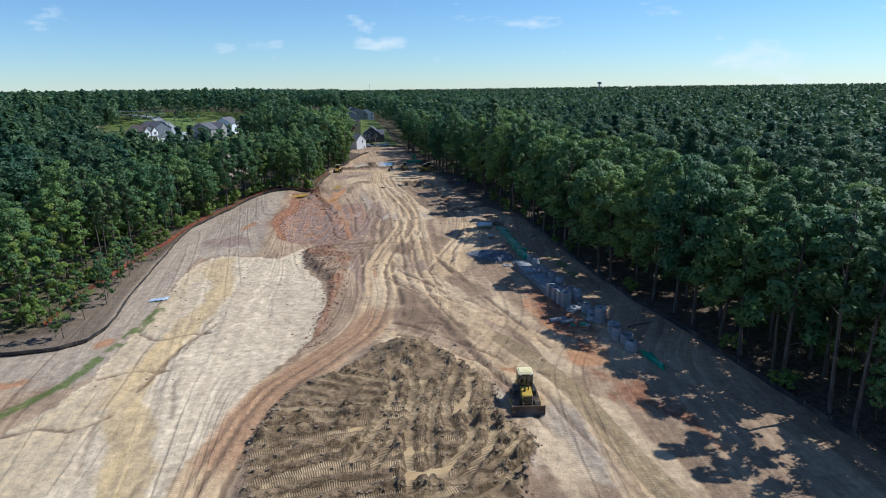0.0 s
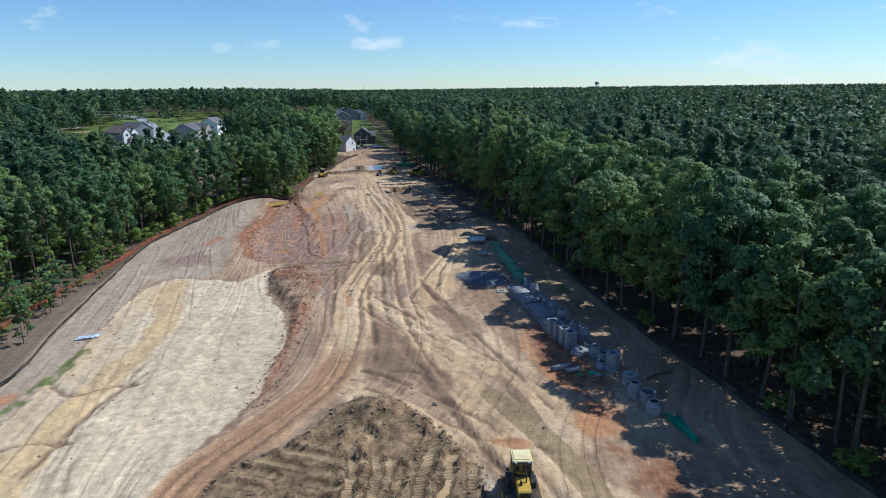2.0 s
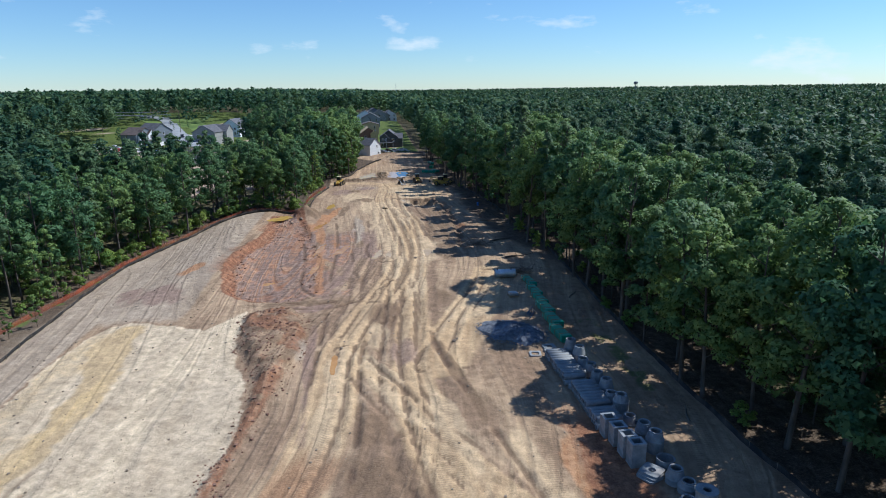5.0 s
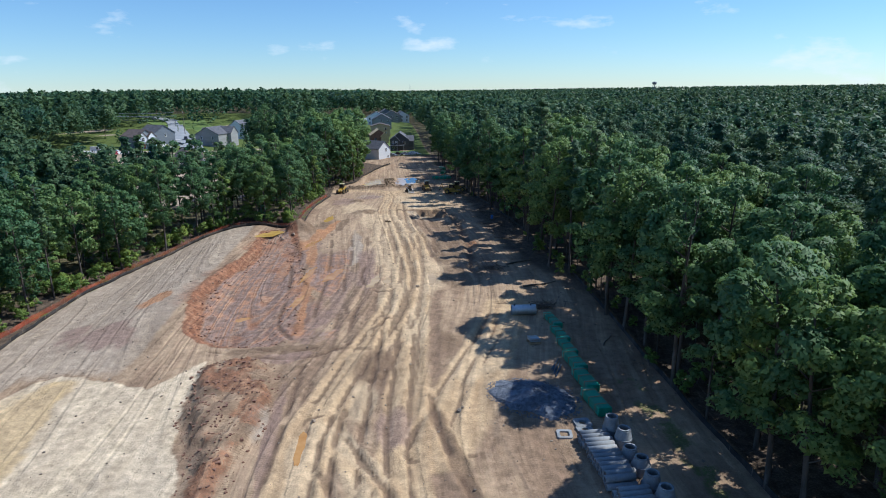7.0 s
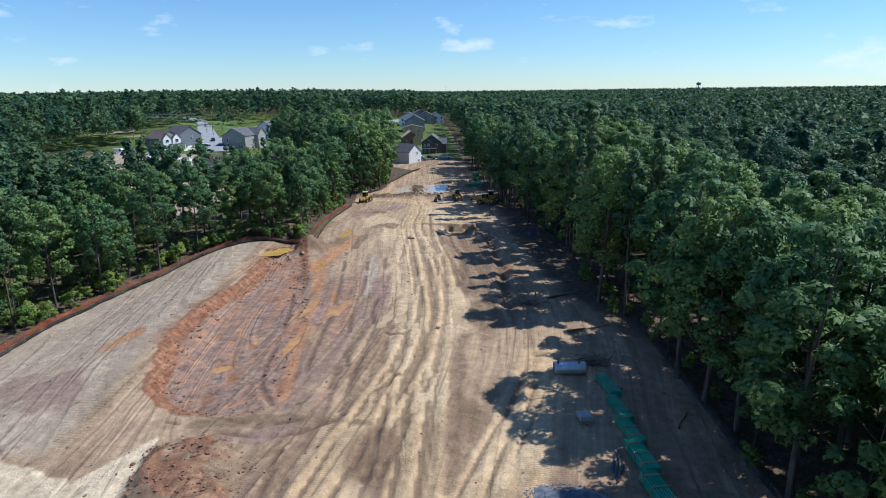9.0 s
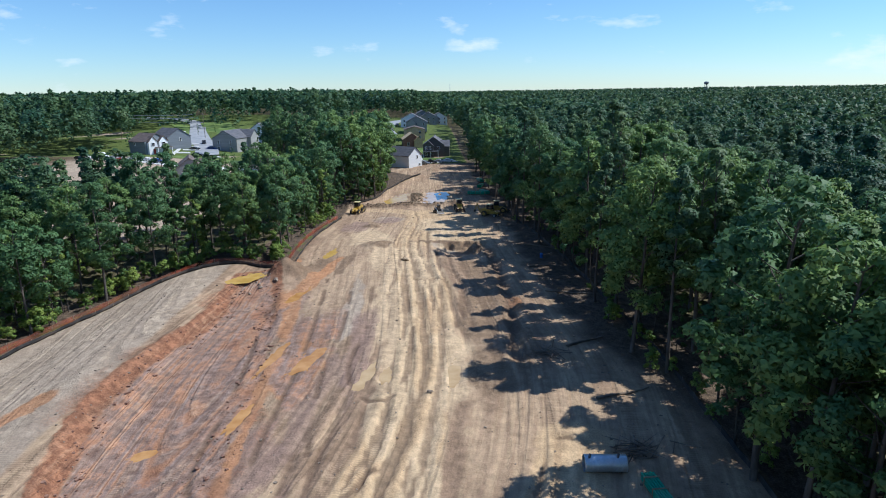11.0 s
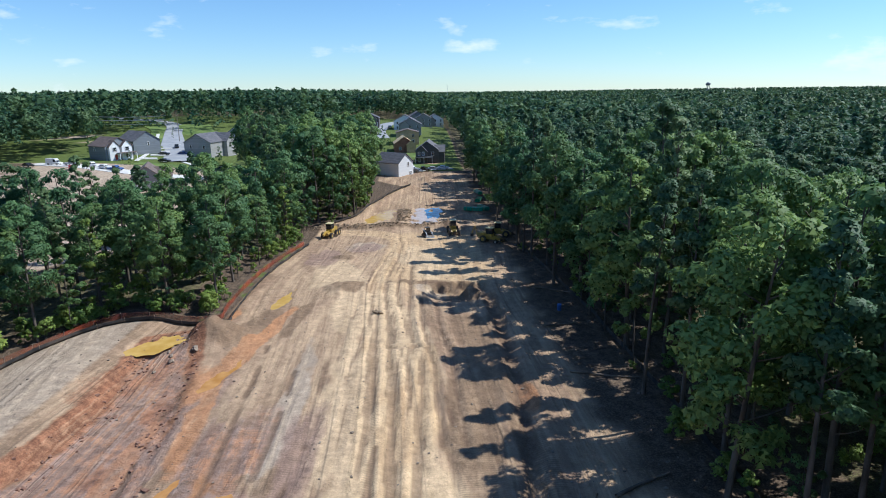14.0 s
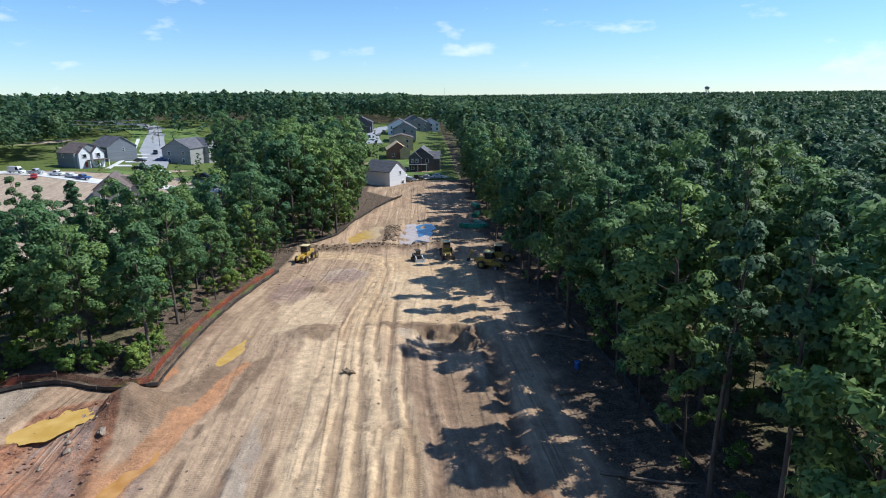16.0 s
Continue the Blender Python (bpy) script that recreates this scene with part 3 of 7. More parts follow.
z_purple = patches([(2.5, 98, 0.7, 13, 2), (3, 132, 2.4, 8, 0), (6, 141, 1.8, 10, -4), (9.3, 152, 1.4, 12, 0), (-24, 128, 5, 4, 0), (0.5, 118.6, 4, 1.2, 12), (13, 102, 1.6, 4, 0), (-2, 166, 2.2, 8, 0), (-6, 150, 2.5, 10, 0), (2, 222, 3, 6, 0), (8.5, 229, 3, 4, 0)], 2)
z_brown = patches([(10, 78, 3.2, 4.5, 20), (11.4, 115, 1.8, 3.6, 0), (9.3, 85, 2.2, 3.4, 0), (20.5, 122, 2.0, 4.5, 0), (24, 160, 3, 4, 0), (13.4, 71, 1.6, 3, 0), (-2, 121, 6, 0.9, 6), (6, 121, 4, 0.8, -8), (23.5, 147, 2.5, 5, 0), (21, 66, 0.7, 6, 6), (7.6, 203.4, 3.4, 2.6, 0), (-1.5, 190, 2.0, 6, -8), (3.5, 193, 0.9, 8, -6), (24.5, 168, 2.4, 5, 0), (25.5, 186, 2.2, 9, 0), (20.5, 205.2, 6.0, 0.8, -4), (28.4, 165, 1.1, 18, -2), (29, 187, 1.2, 14, 0), (26.6, 202, 3, 3, 0), (5.5, 222, 2, 2, 0), (18.5, 96, 0.9, 9, 8), (-5.6, 184.6, 3.4, 2.8, 0), (27, 178, 2, 12, 0), (10, 251.6, 17, 1.6, 2), (26, 254, 2, 5, 0), (14.8, 266, 1.5, 7, 0)], 3)
z_warm = patches([(-6, 192, 1.0, 4, -10), (0.5, 186, 0.8, 9, -8), (-9.5, 168, 1.2, 6, 10), (-4, 160, 0.7, 9, -4), (3, 150, 2.4, 9, 0), (26.5, 78, 1.8, 4, 0), (26.8, 62, 2.2, 3, 0), (28, 70, 2.4, 5, 0), (-3, 172, 1.6, 5, 0), (-8.5, 178, 2, 4, 0), (17.5, 59.5, 2.4, 0.8, -28), (29.5, 80, 2, 5, 0), (29.8, 168, 0.8, 3, 0), (-21, 140, 1.5, 4, -20), (-30, 76, 1.2, 2, 0), (-38, 66, 4, 1.4, 10), (-0.5, 140, 1, 6, 0), (-7.4, 134.5, 1.4, 1.4, 0)], 4)
d_lane, _ = grid_dist(bend([(-0.8, 184), (-1.9, 175), (-0.6, 162), (0.6, 150), (0.5, 136), (1.5, 126)], 6), 5)
z_warm = np.maximum(z_warm, 0.9 * step(1.5, 0.6, d_lane + 0.5 * wob2) * step(0.25, 0.5, fractal(gx / 3, gy / 8, 131)))
z_grass = np.maximum(z_grass, 0.42 * woods_floor)
z_dark = np.clip(0.5 + 0.9 * (fractal(gx / 2.2, gy / 9, 99) - 0.5) + 0.35 * (fractal(gx / 14, gy / 20, 100) - 0.5) * 2 - 0.9 * shine + 0.08 * step(125, 108, gy) - 0.06 * step(122, 145, gy) * step(-6, 2, gx), 0, 1)
z_brown = np.maximum(z_brown, 0.75 * step(0, 1.2, s_spoil) * step(0.35, 0.55, fractal(gx / 1.8, gy / 1.8, 130)))
# deeper ruts get darker earth, standing in for shade in the hollows
cut_soil_shade = np.clip(np.maximum(cut_soil_shade, 0.8 * step(0.05, 0.16, -rut) * (1 - 0.25 * step(118, 140, gy))), 0, 1) * (1 - m_mud)

verts = np.stack([gx, gy, gz], -1).reshape(-1, 3)
nx_, ny_ = len(GX), len(GY)
ii = (np.arange(ny_ - 1)[:, None] * nx_ + np.arange(nx_ - 1)[None, :]).reshape(-1)
quads = np.stack([ii, ii + 1, ii + nx_ + 1, ii + nx_], -1)


def numpy_mesh(name, v, f, mats, smooth=False, mat_index=None):
    """A mesh from arrays; all faces have the same number of corners."""
    me = bpy.data.meshes.new(name)
    me.vertices.add(len(v)); me.vertices.foreach_set("co", np.ascontiguousarray(v, dtype=np.float32).ravel())
    k = f.shape[1]
    me.loops.add(f.size); me.loops.foreach_set("vertex_index", np.ascontiguousarray(f, dtype=np.int32).ravel())
    me.polygons.add(len(f)); me.polygons.foreach_set("loop_start", np.arange(0, f.size, k, dtype=np.int32))
    me.polygons.foreach_set("use_smooth", np.full(len(f), smooth))
    if mat_index is not None:
        me.polygons.foreach_set("material_index", np.ascontiguousarray(mat_index, dtype=np.int32))
    me.update(calc_edges=True)
    for m in mats:
        me.materials.append(m)
    return me


def channel(me, name, a, b=None, c=None, d=None):
    at = me.attributes.new(name, "FLOAT_COLOR", "POINT")
    z = np.zeros(len(me.vertices))
    at.data.foreach_set("color", np.stack([z if q is None else np.asarray(q).ravel() for q in (a, b, c, d)], -1).astype(np.float32).ravel())


def ground_material():
    m, n, l, p = node_mat("bare_earth")
    geo = n.new("ShaderNodeNewGeometry")

    def tex(scale, detail=5.0, rough=0.55, vec=None, stretch=None, twist=0.0):
        t = n.new("ShaderNodeTexNoise")
        t.inputs["Scale"].default_value, t.inputs["Detail"].default_value, t.inputs["Roughness"].default_value = scale, detail, rough
        t.inputs["Distortion"].default_value = twist
        src = vec or geo.outputs["Position"]
        if stretch:
            mp = n.new("ShaderNodeMapping"); mp.inputs["Scale"].default_value = stretch
            l.new(src, mp.inputs[0]); src = mp.outputs[0]
        l.new(src, t.inputs["Vector"])
        return t.outputs["Fac"]

    def math_(op, a, b):
        q = n.new("ShaderNodeMath"); q.operation = op
        for i, s in enumerate((a, b)):
            if isinstance(s, (int, float)):
                q.inputs[i].default_value = s
            else:
                l.new(s, q.inputs[i])
        return q.outputs[0]

    def mix(f, a, b):
        q = n.new("ShaderNodeMixRGB")
        for i, s in enumerate((f, a, b)):
            if isinstance(s, tuple):
                q.inputs[i].default_value = (*s, 1)
            elif isinstance(s, (int, float)):
                q.inputs[i].default_value = s
            else:
                l.new(s, q.inputs[i])
        return q.outputs[0]

    def zone(name):
        at = n.new("ShaderNodeAttribute"); at.attribute_name = name
        sp = n.new("ShaderNodeSeparateColor"); l.new(at.outputs["Color"], sp.inputs[0])
        return sp.outputs[0], sp.outputs[1], sp.outputs[2], at.outputs["Alpha"]

    mid, fine, grit = tex(1.1, 8, 0.6), tex(6.0, 6, 0.65), tex(26.0, 3, 0.6)
    streak_at = n.new("ShaderNodeAttribute"); streak_at.attribute_name = "flow"
    streak = tex(1.0, 6, 0.6, streak_at.outputs["Vector"], (0.85, 0.045, 1.0))
    streak2 = tex(1.0, 5, 0.6, streak_at.outputs["Vector"], (2.6, 0.12, 1.0))

    def crisp(w, src=None, soft=0.16, amp=0.75):
        """Zone weight broken up by grain, with a ragged edge."""
        a = math_("ADD", w, math_("MULTIPLY", math_("SUBTRACT", src or mid, 0.5), amp))
        r = n.new("ShaderNodeMapRange"); r.interpolation_type = "SMOOTHSTEP"
        r.inputs[1].default_value, r.inputs[2].default_value = 0.5 - soft, 0.5 + soft
        l.new(a, r.inputs[0])
        return r.outputs[0]

    pale, red, mud, haul = zone("zone_a")
    grey, litter, grass, dark = zone("zone_b")
    pit, yellow, tread, redroad = zone("zone_c")
    def tracks(scale, stretch, count, sharp, shift=0.0):
        """Bands that run side by side and bend together, as wheels and crawlers leave them."""
        t = tex(scale, 0.6, 0.4, streak_at.outputs["Vector"], stretch)
        a = math_("ADD", math_("ADD", math_("MULTIPLY", t, count * 6.2832), shift), math_("MULTIPLY", math_("SUBTRACT", fine, 0.5), 1.1))
        r = n.new("ShaderNodeMapRange"); r.interpolation_type = "SMOOTHSTEP"
        r.inputs[1].default_value, r.inputs[2].default_value = sharp - 0.15, min(1.0, sharp + 0.25)
        l.new(math_("SINE", a, 0), r.inputs[0])
        return r.outputs[0]

    line1, line2 = tracks(1.0, (0.10, 0.005, 1.0), 9, 0.80), tracks(1.0, (0.15, 0.009, 2.0), 7, 0.84)
    edge1, edge2 = tracks(1.0, (0.10, 0.005, 1.0), 9, 0.66, 1.2), tracks(1.0, (0.15, 0.009, 2.0), 7, 0.72, -1.1)
    lines, berms = math_("MAXIMUM", line1, math_("MULTIPLY", line2, 0.8)), math_("MAXIMUM", edge1, edge2)
    blotch = tex(0.45, 9, 0.68)
    worn = tex(0.16, 4, 0.6, streak_at.outputs["Vector"], (1.0, 0.35, 1.0), 0.5)
    passes = crisp(math_("ADD", worn, 0.02), streak, 0.14, 0.5)
    cleats = n.new("ShaderNodeTexWave"); cleats.wave_type = "BANDS"; cleats.bands_direction = "Y"
    cleats.inputs["Scale"].default_value, cleats.inputs["Distortion"].default_value, cleats.inputs["Detail Scale"].default_value = 1.15, 0.8, 0.5
    l.new(streak_at.outputs["Vector"], cleats.inputs["Vector"])
    ladder = math_("MULTIPLY", math_("MULTIPLY", tracks(1.0, (0.13, 0.007, 3.0), 5, 0.55), passes), cleats.outputs["Fac"])
    light, purple, brown, warm = zone("zone_d")
    earth = mix(crisp(dark, streak, 0.3, 1.0), (0.45, 0.345, 0.235), (0.20, 0.142, 0.098))
    earth = mix(crisp(streak2, mid, 0.2, 0.5), earth, mix(0.5, earth, (0.32, 0.225, 0.165)))
    earth = mix(math_("MULTIPLY", crisp(streak, streak2, 0.10, 0.9), 0.5), earth, (0.285, 0.205, 0.145))
    haulc = mix(crisp(streak, fine, 0.3, 0.5), (0.38, 0.27, 0.165), (0.60, 0.465, 0.30))
    col = mix(math_("MULTIPLY", crisp(haul, streak, 0.3, 0.7), 0.85), earth, haulc)
    greyc = mix(crisp(streak2, fine, 0.35, 0.6), (0.29, 0.24, 0.195), (0.43, 0.37, 0.30))
    col = mix(crisp(grey, None, 0.3), col, greyc)
    palec = mix(crisp(streak, mid, 0.35, 0.6), (0.52, 0.435, 0.315), (0.68, 0.59, 0.45))
    palec = mix(crisp(yellow, None, 0.35), palec, mix(fine, (0.47, 0.35, 0.19), (0.62, 0.49, 0.29)))
    palec = mix(math_("MULTIPLY", crisp(dark, streak2, 0.2, 1.0), 0.35), palec, (0.34, 0.28, 0.22))
    col = mix(crisp(pale, None, 0.2), col, palec)
    col = mix(math_("MULTIPLY", crisp(light, streak, 0.35, 0.8), 0.75), col, mix(fine, (0.48, 0.37, 0.25), (0.62, 0.50, 0.34)))
    col = mix(math_("MULTIPLY", crisp(purple, streak2, 0.35, 0.9), 0.8), col, mix(fine, (0.17, 0.115, 0.10), (0.31, 0.225, 0.195)))
    col = mix(math_("MULTIPLY", crisp(brown, mid, 0.3, 1.0), 0.85), col, mix(fine, (0.12, 0.082, 0.055), (0.25, 0.18, 0.125)))
    col = mix(math_("MULTIPLY", crisp(warm, mid, 0.3, 1.0), 0.85), col, mix(fine, (0.30, 0.145, 0.075), (0.46, 0.25, 0.13)))
    pitc = mix(crisp(streak, mid, 0.35, 0.8), (0.15, 0.092, 0.076), (0.315, 0.220, 0.178))
    pitc = mix(math_("MULTIPLY", crisp(blotch, streak2, 0.2, 0.9), 0.5), pitc, (0.31, 0.275, 0.26))
    pitc = mix(math_("MULTIPLY", crisp(math_("SUBTRACT", streak, 0.06), blotch, 0.14, 1.2), 0.75), pitc, mix(fine, (0.30, 0.13, 0.075), (0.50, 0.28, 0.15)))
    col = mix(crisp(pit, None, 0.25), col, pitc)
    redc = mix(crisp(mid, fine, 0.3, 0.8), (0.16, 0.075, 0.048), (0.30, 0.150, 0.088))
    col = mix(crisp(red, fine, 0.25, 0.9), col, redc)
    col = mix(math_("MULTIPLY", crisp(redroad, streak2, 0.35, 1.0), 0.8), col, mix(crisp(streak2, fine, 0.3, 0.8), (0.21, 0.110, 0.065), (0.40, 0.245, 0.150)))
    _, run, dry, tan = zone("zone_e")
    col = mix(math_("MULTIPLY", crisp(tan, fine, 0.2, 0.3), 0.85), col, mix(crisp(streak2, fine, 0.3, 0.5), (0.195, 0.148, 0.084), (0.305, 0.238, 0.145)))
    comb = math_("ADD", math_("MULTIPLY", math_("SINE", math_("MULTIPLY", run, 34.0), 0), 0.5), 0.5)
    mudc = mix(crisp(mid, fine, 0.3, 0.9), (0.095, 0.066, 0.041), (0.275, 0.202, 0.127))
    lanec = mix(crisp(dry, mid, 0.2, 0.5), (0.25, 0.185, 0.115), (0.46, 0.355, 0.220))
    lanec = mix(math_("MULTIPLY", comb, 0.42), lanec, (0.135, 0.097, 0.060))
    mudc = mix(math_("MULTIPLY", crisp(tread, fine, 0.2, 0.6), 0.92), mudc, lanec)
    col = mix(crisp(mud, fine, 0.2, 0.6), col, mudc)
    open_ = math_("MULTIPLY", math_("SUBTRACT", 1.0, mud), math_("SUBTRACT", 1.0, math_("MULTIPLY", pale, 0.85)))
    marks = math_("MULTIPLY", math_("ADD", math_("MULTIPLY", math_("MULTIPLY", passes, 0.34), crisp(streak2, mid, 0.15, 1.2)), 0.04), open_)
    col = mix(math_("MULTIPLY", lines, marks), col, mix(0.7, col, (0.080, 0.056, 0.038)))
    col = mix(math_("MULTIPLY", berms, math_("MULTIPLY", marks, 0.8)), col, mix(0.6, col, (0.60, 0.48, 0.33)))
    col = mix(math_("MULTIPLY", math_("MULTIPLY", ladder, 0.55), open_), col, mix(0.6, col, (0.09, 0.064, 0.045)))
    col = mix(math_("MULTIPLY", crisp(math_("SUBTRACT", 0.95, blotch), fine, 0.16, 0.5), 0.26), col, (0.15, 0.108, 0.078))
    # painted shade of ruts and cuts, and the bank's dark soil
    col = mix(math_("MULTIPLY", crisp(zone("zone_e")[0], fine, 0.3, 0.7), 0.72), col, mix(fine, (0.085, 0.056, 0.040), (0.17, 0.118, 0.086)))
    litc = mix(crisp(mid, fine, 0.35, 0.8), (0.048, 0.037, 0.029), (0.130, 0.100, 0.076))
    litc = mix(crisp(math_("SUBTRACT", fine, 0.16), grit, 0.2, 0.5), litc, (0.20, 0.155, 0.115))
    col = mix(crisp(litter, None, 0.3), col, litc)
    grc = mix(fine, (0.05, 0.085, 0.02), (0.13, 0.17, 0.05))
    col = mix(crisp(grass, fine, 0.2, 0.8), col, grc)
    rough_v = math_("ADD", math_("MULTIPLY", math_("SUBTRACT", grit, 0.5), 0.4), math_("ADD", math_("MULTIPLY", math_("SUBTRACT", fine, 0.5), 0.8), math_("MULTIPLY", math_("SUBTRACT", mid, 0.5), 1.1)))
    val = math_("ADD", 1.0, rough_v)
    hsv = n.new("ShaderNodeHueSaturation"); l.new(col, hsv.inputs["Color"]); l.new(val, hsv.inputs["Value"])
    tone = n.new("ShaderNodeMixRGB"); tone.blend_type = "MULTIPLY"; tone.inputs[0].default_value = 1.0; tone.inputs[2].default_value = (1.13, 1.04, 0.94, 1)
    l.new(hsv.outputs[0], tone.inputs[1])
    l.new(tone.outputs[0], p.inputs["Base Color"])
    p.inputs["Roughness"].default_value = 0.95
    p.inputs["Specular IOR Level"].default_value = 0.2
    # relief: clods everywhere, cleat marks in the crawler prints
    hgt = math_("ADD", math_("ADD", math_("MULTIPLY", mid, 1.1), math_("MULTIPLY", fine, 0.30)), math_("ADD", math_("ADD", math_("MULTIPLY", streak2, 0.12), math_("MULTIPLY", math_("SUBTRACT", math_("MULTIPLY", berms, 0.5), lines), 0.25)), math_("MULTIPLY", math_("MULTIPLY", comb, tread), -0.35)))
    b = n.new("ShaderNodeBump"); b.inputs["Strength"].default_value, b.inputs["Distance"].default_value = 1.0, 0.17
    l.new(hgt, b.inputs["Height"]); l.new(b.outputs[0], p.inputs["Normal"])
    return m


M_EARTH = ground_material()
me = numpy_mesh("ground", verts, quads, [M_EARTH], smooth=True)
channel(me, "zone_a", z_pale, z_red, m_mud, z_haul)
channel(me, "zone_b", z_grey, z_litter, z_grass, z_dark)
channel(me, "zone_e", cut_soil_shade, tread_run, fractal(gx / 2.6, gy / 1.3, 132, 3), tan_road)
channel(me, "zone_d", z_light, z_purple, z_brown, z_warm)
channel(me, "zone_c", z_pit, z_yel, tread_mask, red_road)
haul_x = np.interp(gy, [p[1] for p in HAUL[:-14]], [p[0] for p in HAUL[:-14]])
flow_x = gx - haul_x * step(-20, -4, gx) + 0.12 * gy * step(-4, -16, gx)
fl = me.attributes.new("flow", "FLOAT_VECTOR", "POINT")
fl.data.foreach_set("vector", np.stack([flow_x, gy, gx * 0], -1).astype(np.float32).ravel())
ground = tagged(new("ground", me), "graded construction site of bare tan, red and pale earth with ruts", "ground", kind="structure")


def ground_z(x, y):
    """The height of the finished ground at one place."""
    i = int(np.clip(np.searchsorted(GX, x) - 1, 0, nx_ - 2)); j = int(np.clip(np.searchsorted(GY, y) - 1, 0, ny_ - 2))
    u, v = (x - GX[i]) / (GX[i + 1] - GX[i]), (y - GY[j]) / (GY[j + 1] - GY[j])
    u, v = min(max(u, 0), 1), min(max(v, 0), 1)
    return float((gz[j, i] * (1 - u) + gz[j, i + 1] * u) * (1 - v) + (gz[j + 1, i] * (1 - u) + gz[j + 1, i + 1] * u) * v)

# ---- woods ----
def leaves(rs, clumps, count, size, up=0.5, rough=0.5):
    """Leaf sprays on the outside of rounded clumps (x, y, z, r): arrays of corners and faces."""
    cl = np.array(clumps)
    w = cl[:, 3] ** 2
    pick = rs.choice(len(cl), count, p=w / w.sum())
    d = rs.normal(size=(count, 3)); d[:, 2] = d[:, 2] + up
    d /= np.linalg.norm(d, axis=1)[:, None]
    c = cl[pick, :3] + d * cl[pick, 3:4] * np.array([1, 1, 0.72]) * (0.62 + 0.45 * rs.rand(count, 1))
    nrm = d + rs.normal(size=(count, 3)) * rough + np.array([0, 0, 0.45])
    nrm /= np.linalg.norm(nrm, axis=1)[:, None]
    t = np.cross(nrm, rs.normal(size=(count, 3))); t /= np.linalg.norm(t, axis=1)[:, None]
    b = np.cross(nrm, t)
    s = size * (0.6 + 0.8 * rs.rand(count, 1))
    mid = (cl[:, :3] * w[:, None]).sum(0) / w.sum()
    far = (c - mid) / np.array([1, 1, 1.3])
    soft = d * 0.7 + 0.8 * far / np.maximum(np.linalg.norm(far, axis=1)[:, None], 0.1) + nrm * 0.5 + np.array([0, 0, 0.1])
    soft = np.repeat(soft / np.linalg.norm(soft, axis=1)[:, None], 3, axis=0)
    v = np.stack([c - t * s - b * s * 0.6, c + t * s - b * s * 0.4 + nrm * s * 0.15, c + b * s * 0.9 - nrm * s * 0.1], 1).reshape(-1, 3)
    return v, np.arange(count * 3).reshape(-1, 3), soft


def rounded(me, normals):
    """Shades a crown's leaves by the crown's own roundness."""
    me.polygons.foreach_set("use_smooth", np.ones(len(me.polygons), bool))
    at = me.attributes.new("custom_normal", "FLOAT_VECTOR", "POINT")
    at.data.foreach_set("vector", np.ascontiguousarray(normals, dtype=np.float32).ravel())
    return me


def limb(bm, pts, radii, sides):
    """A tapered round branch through the points."""
    rings = []
    for i, (p, r) in enumerate(zip(pts, radii)):
        q = pts[min(i + 1, len(pts) - 1)] - pts[max(i - 1, 0)]
        q.normalize()
        a = q.orthogonal().normalized(); b = q.cross(a)
        rings.append([bm.verts.new(p + a * (r * math.cos(2 * math.pi * k / sides)) + b * (r * math.sin(2 * math.pi * k / sides))) for k in range(sides)])
    for r0, r1 in zip(rings, rings[1:]):
        for k in range(sides):
            bm.faces.new((r0[k], r0[(k + 1) % sides], r1[(k + 1) % sides], r1[k]))


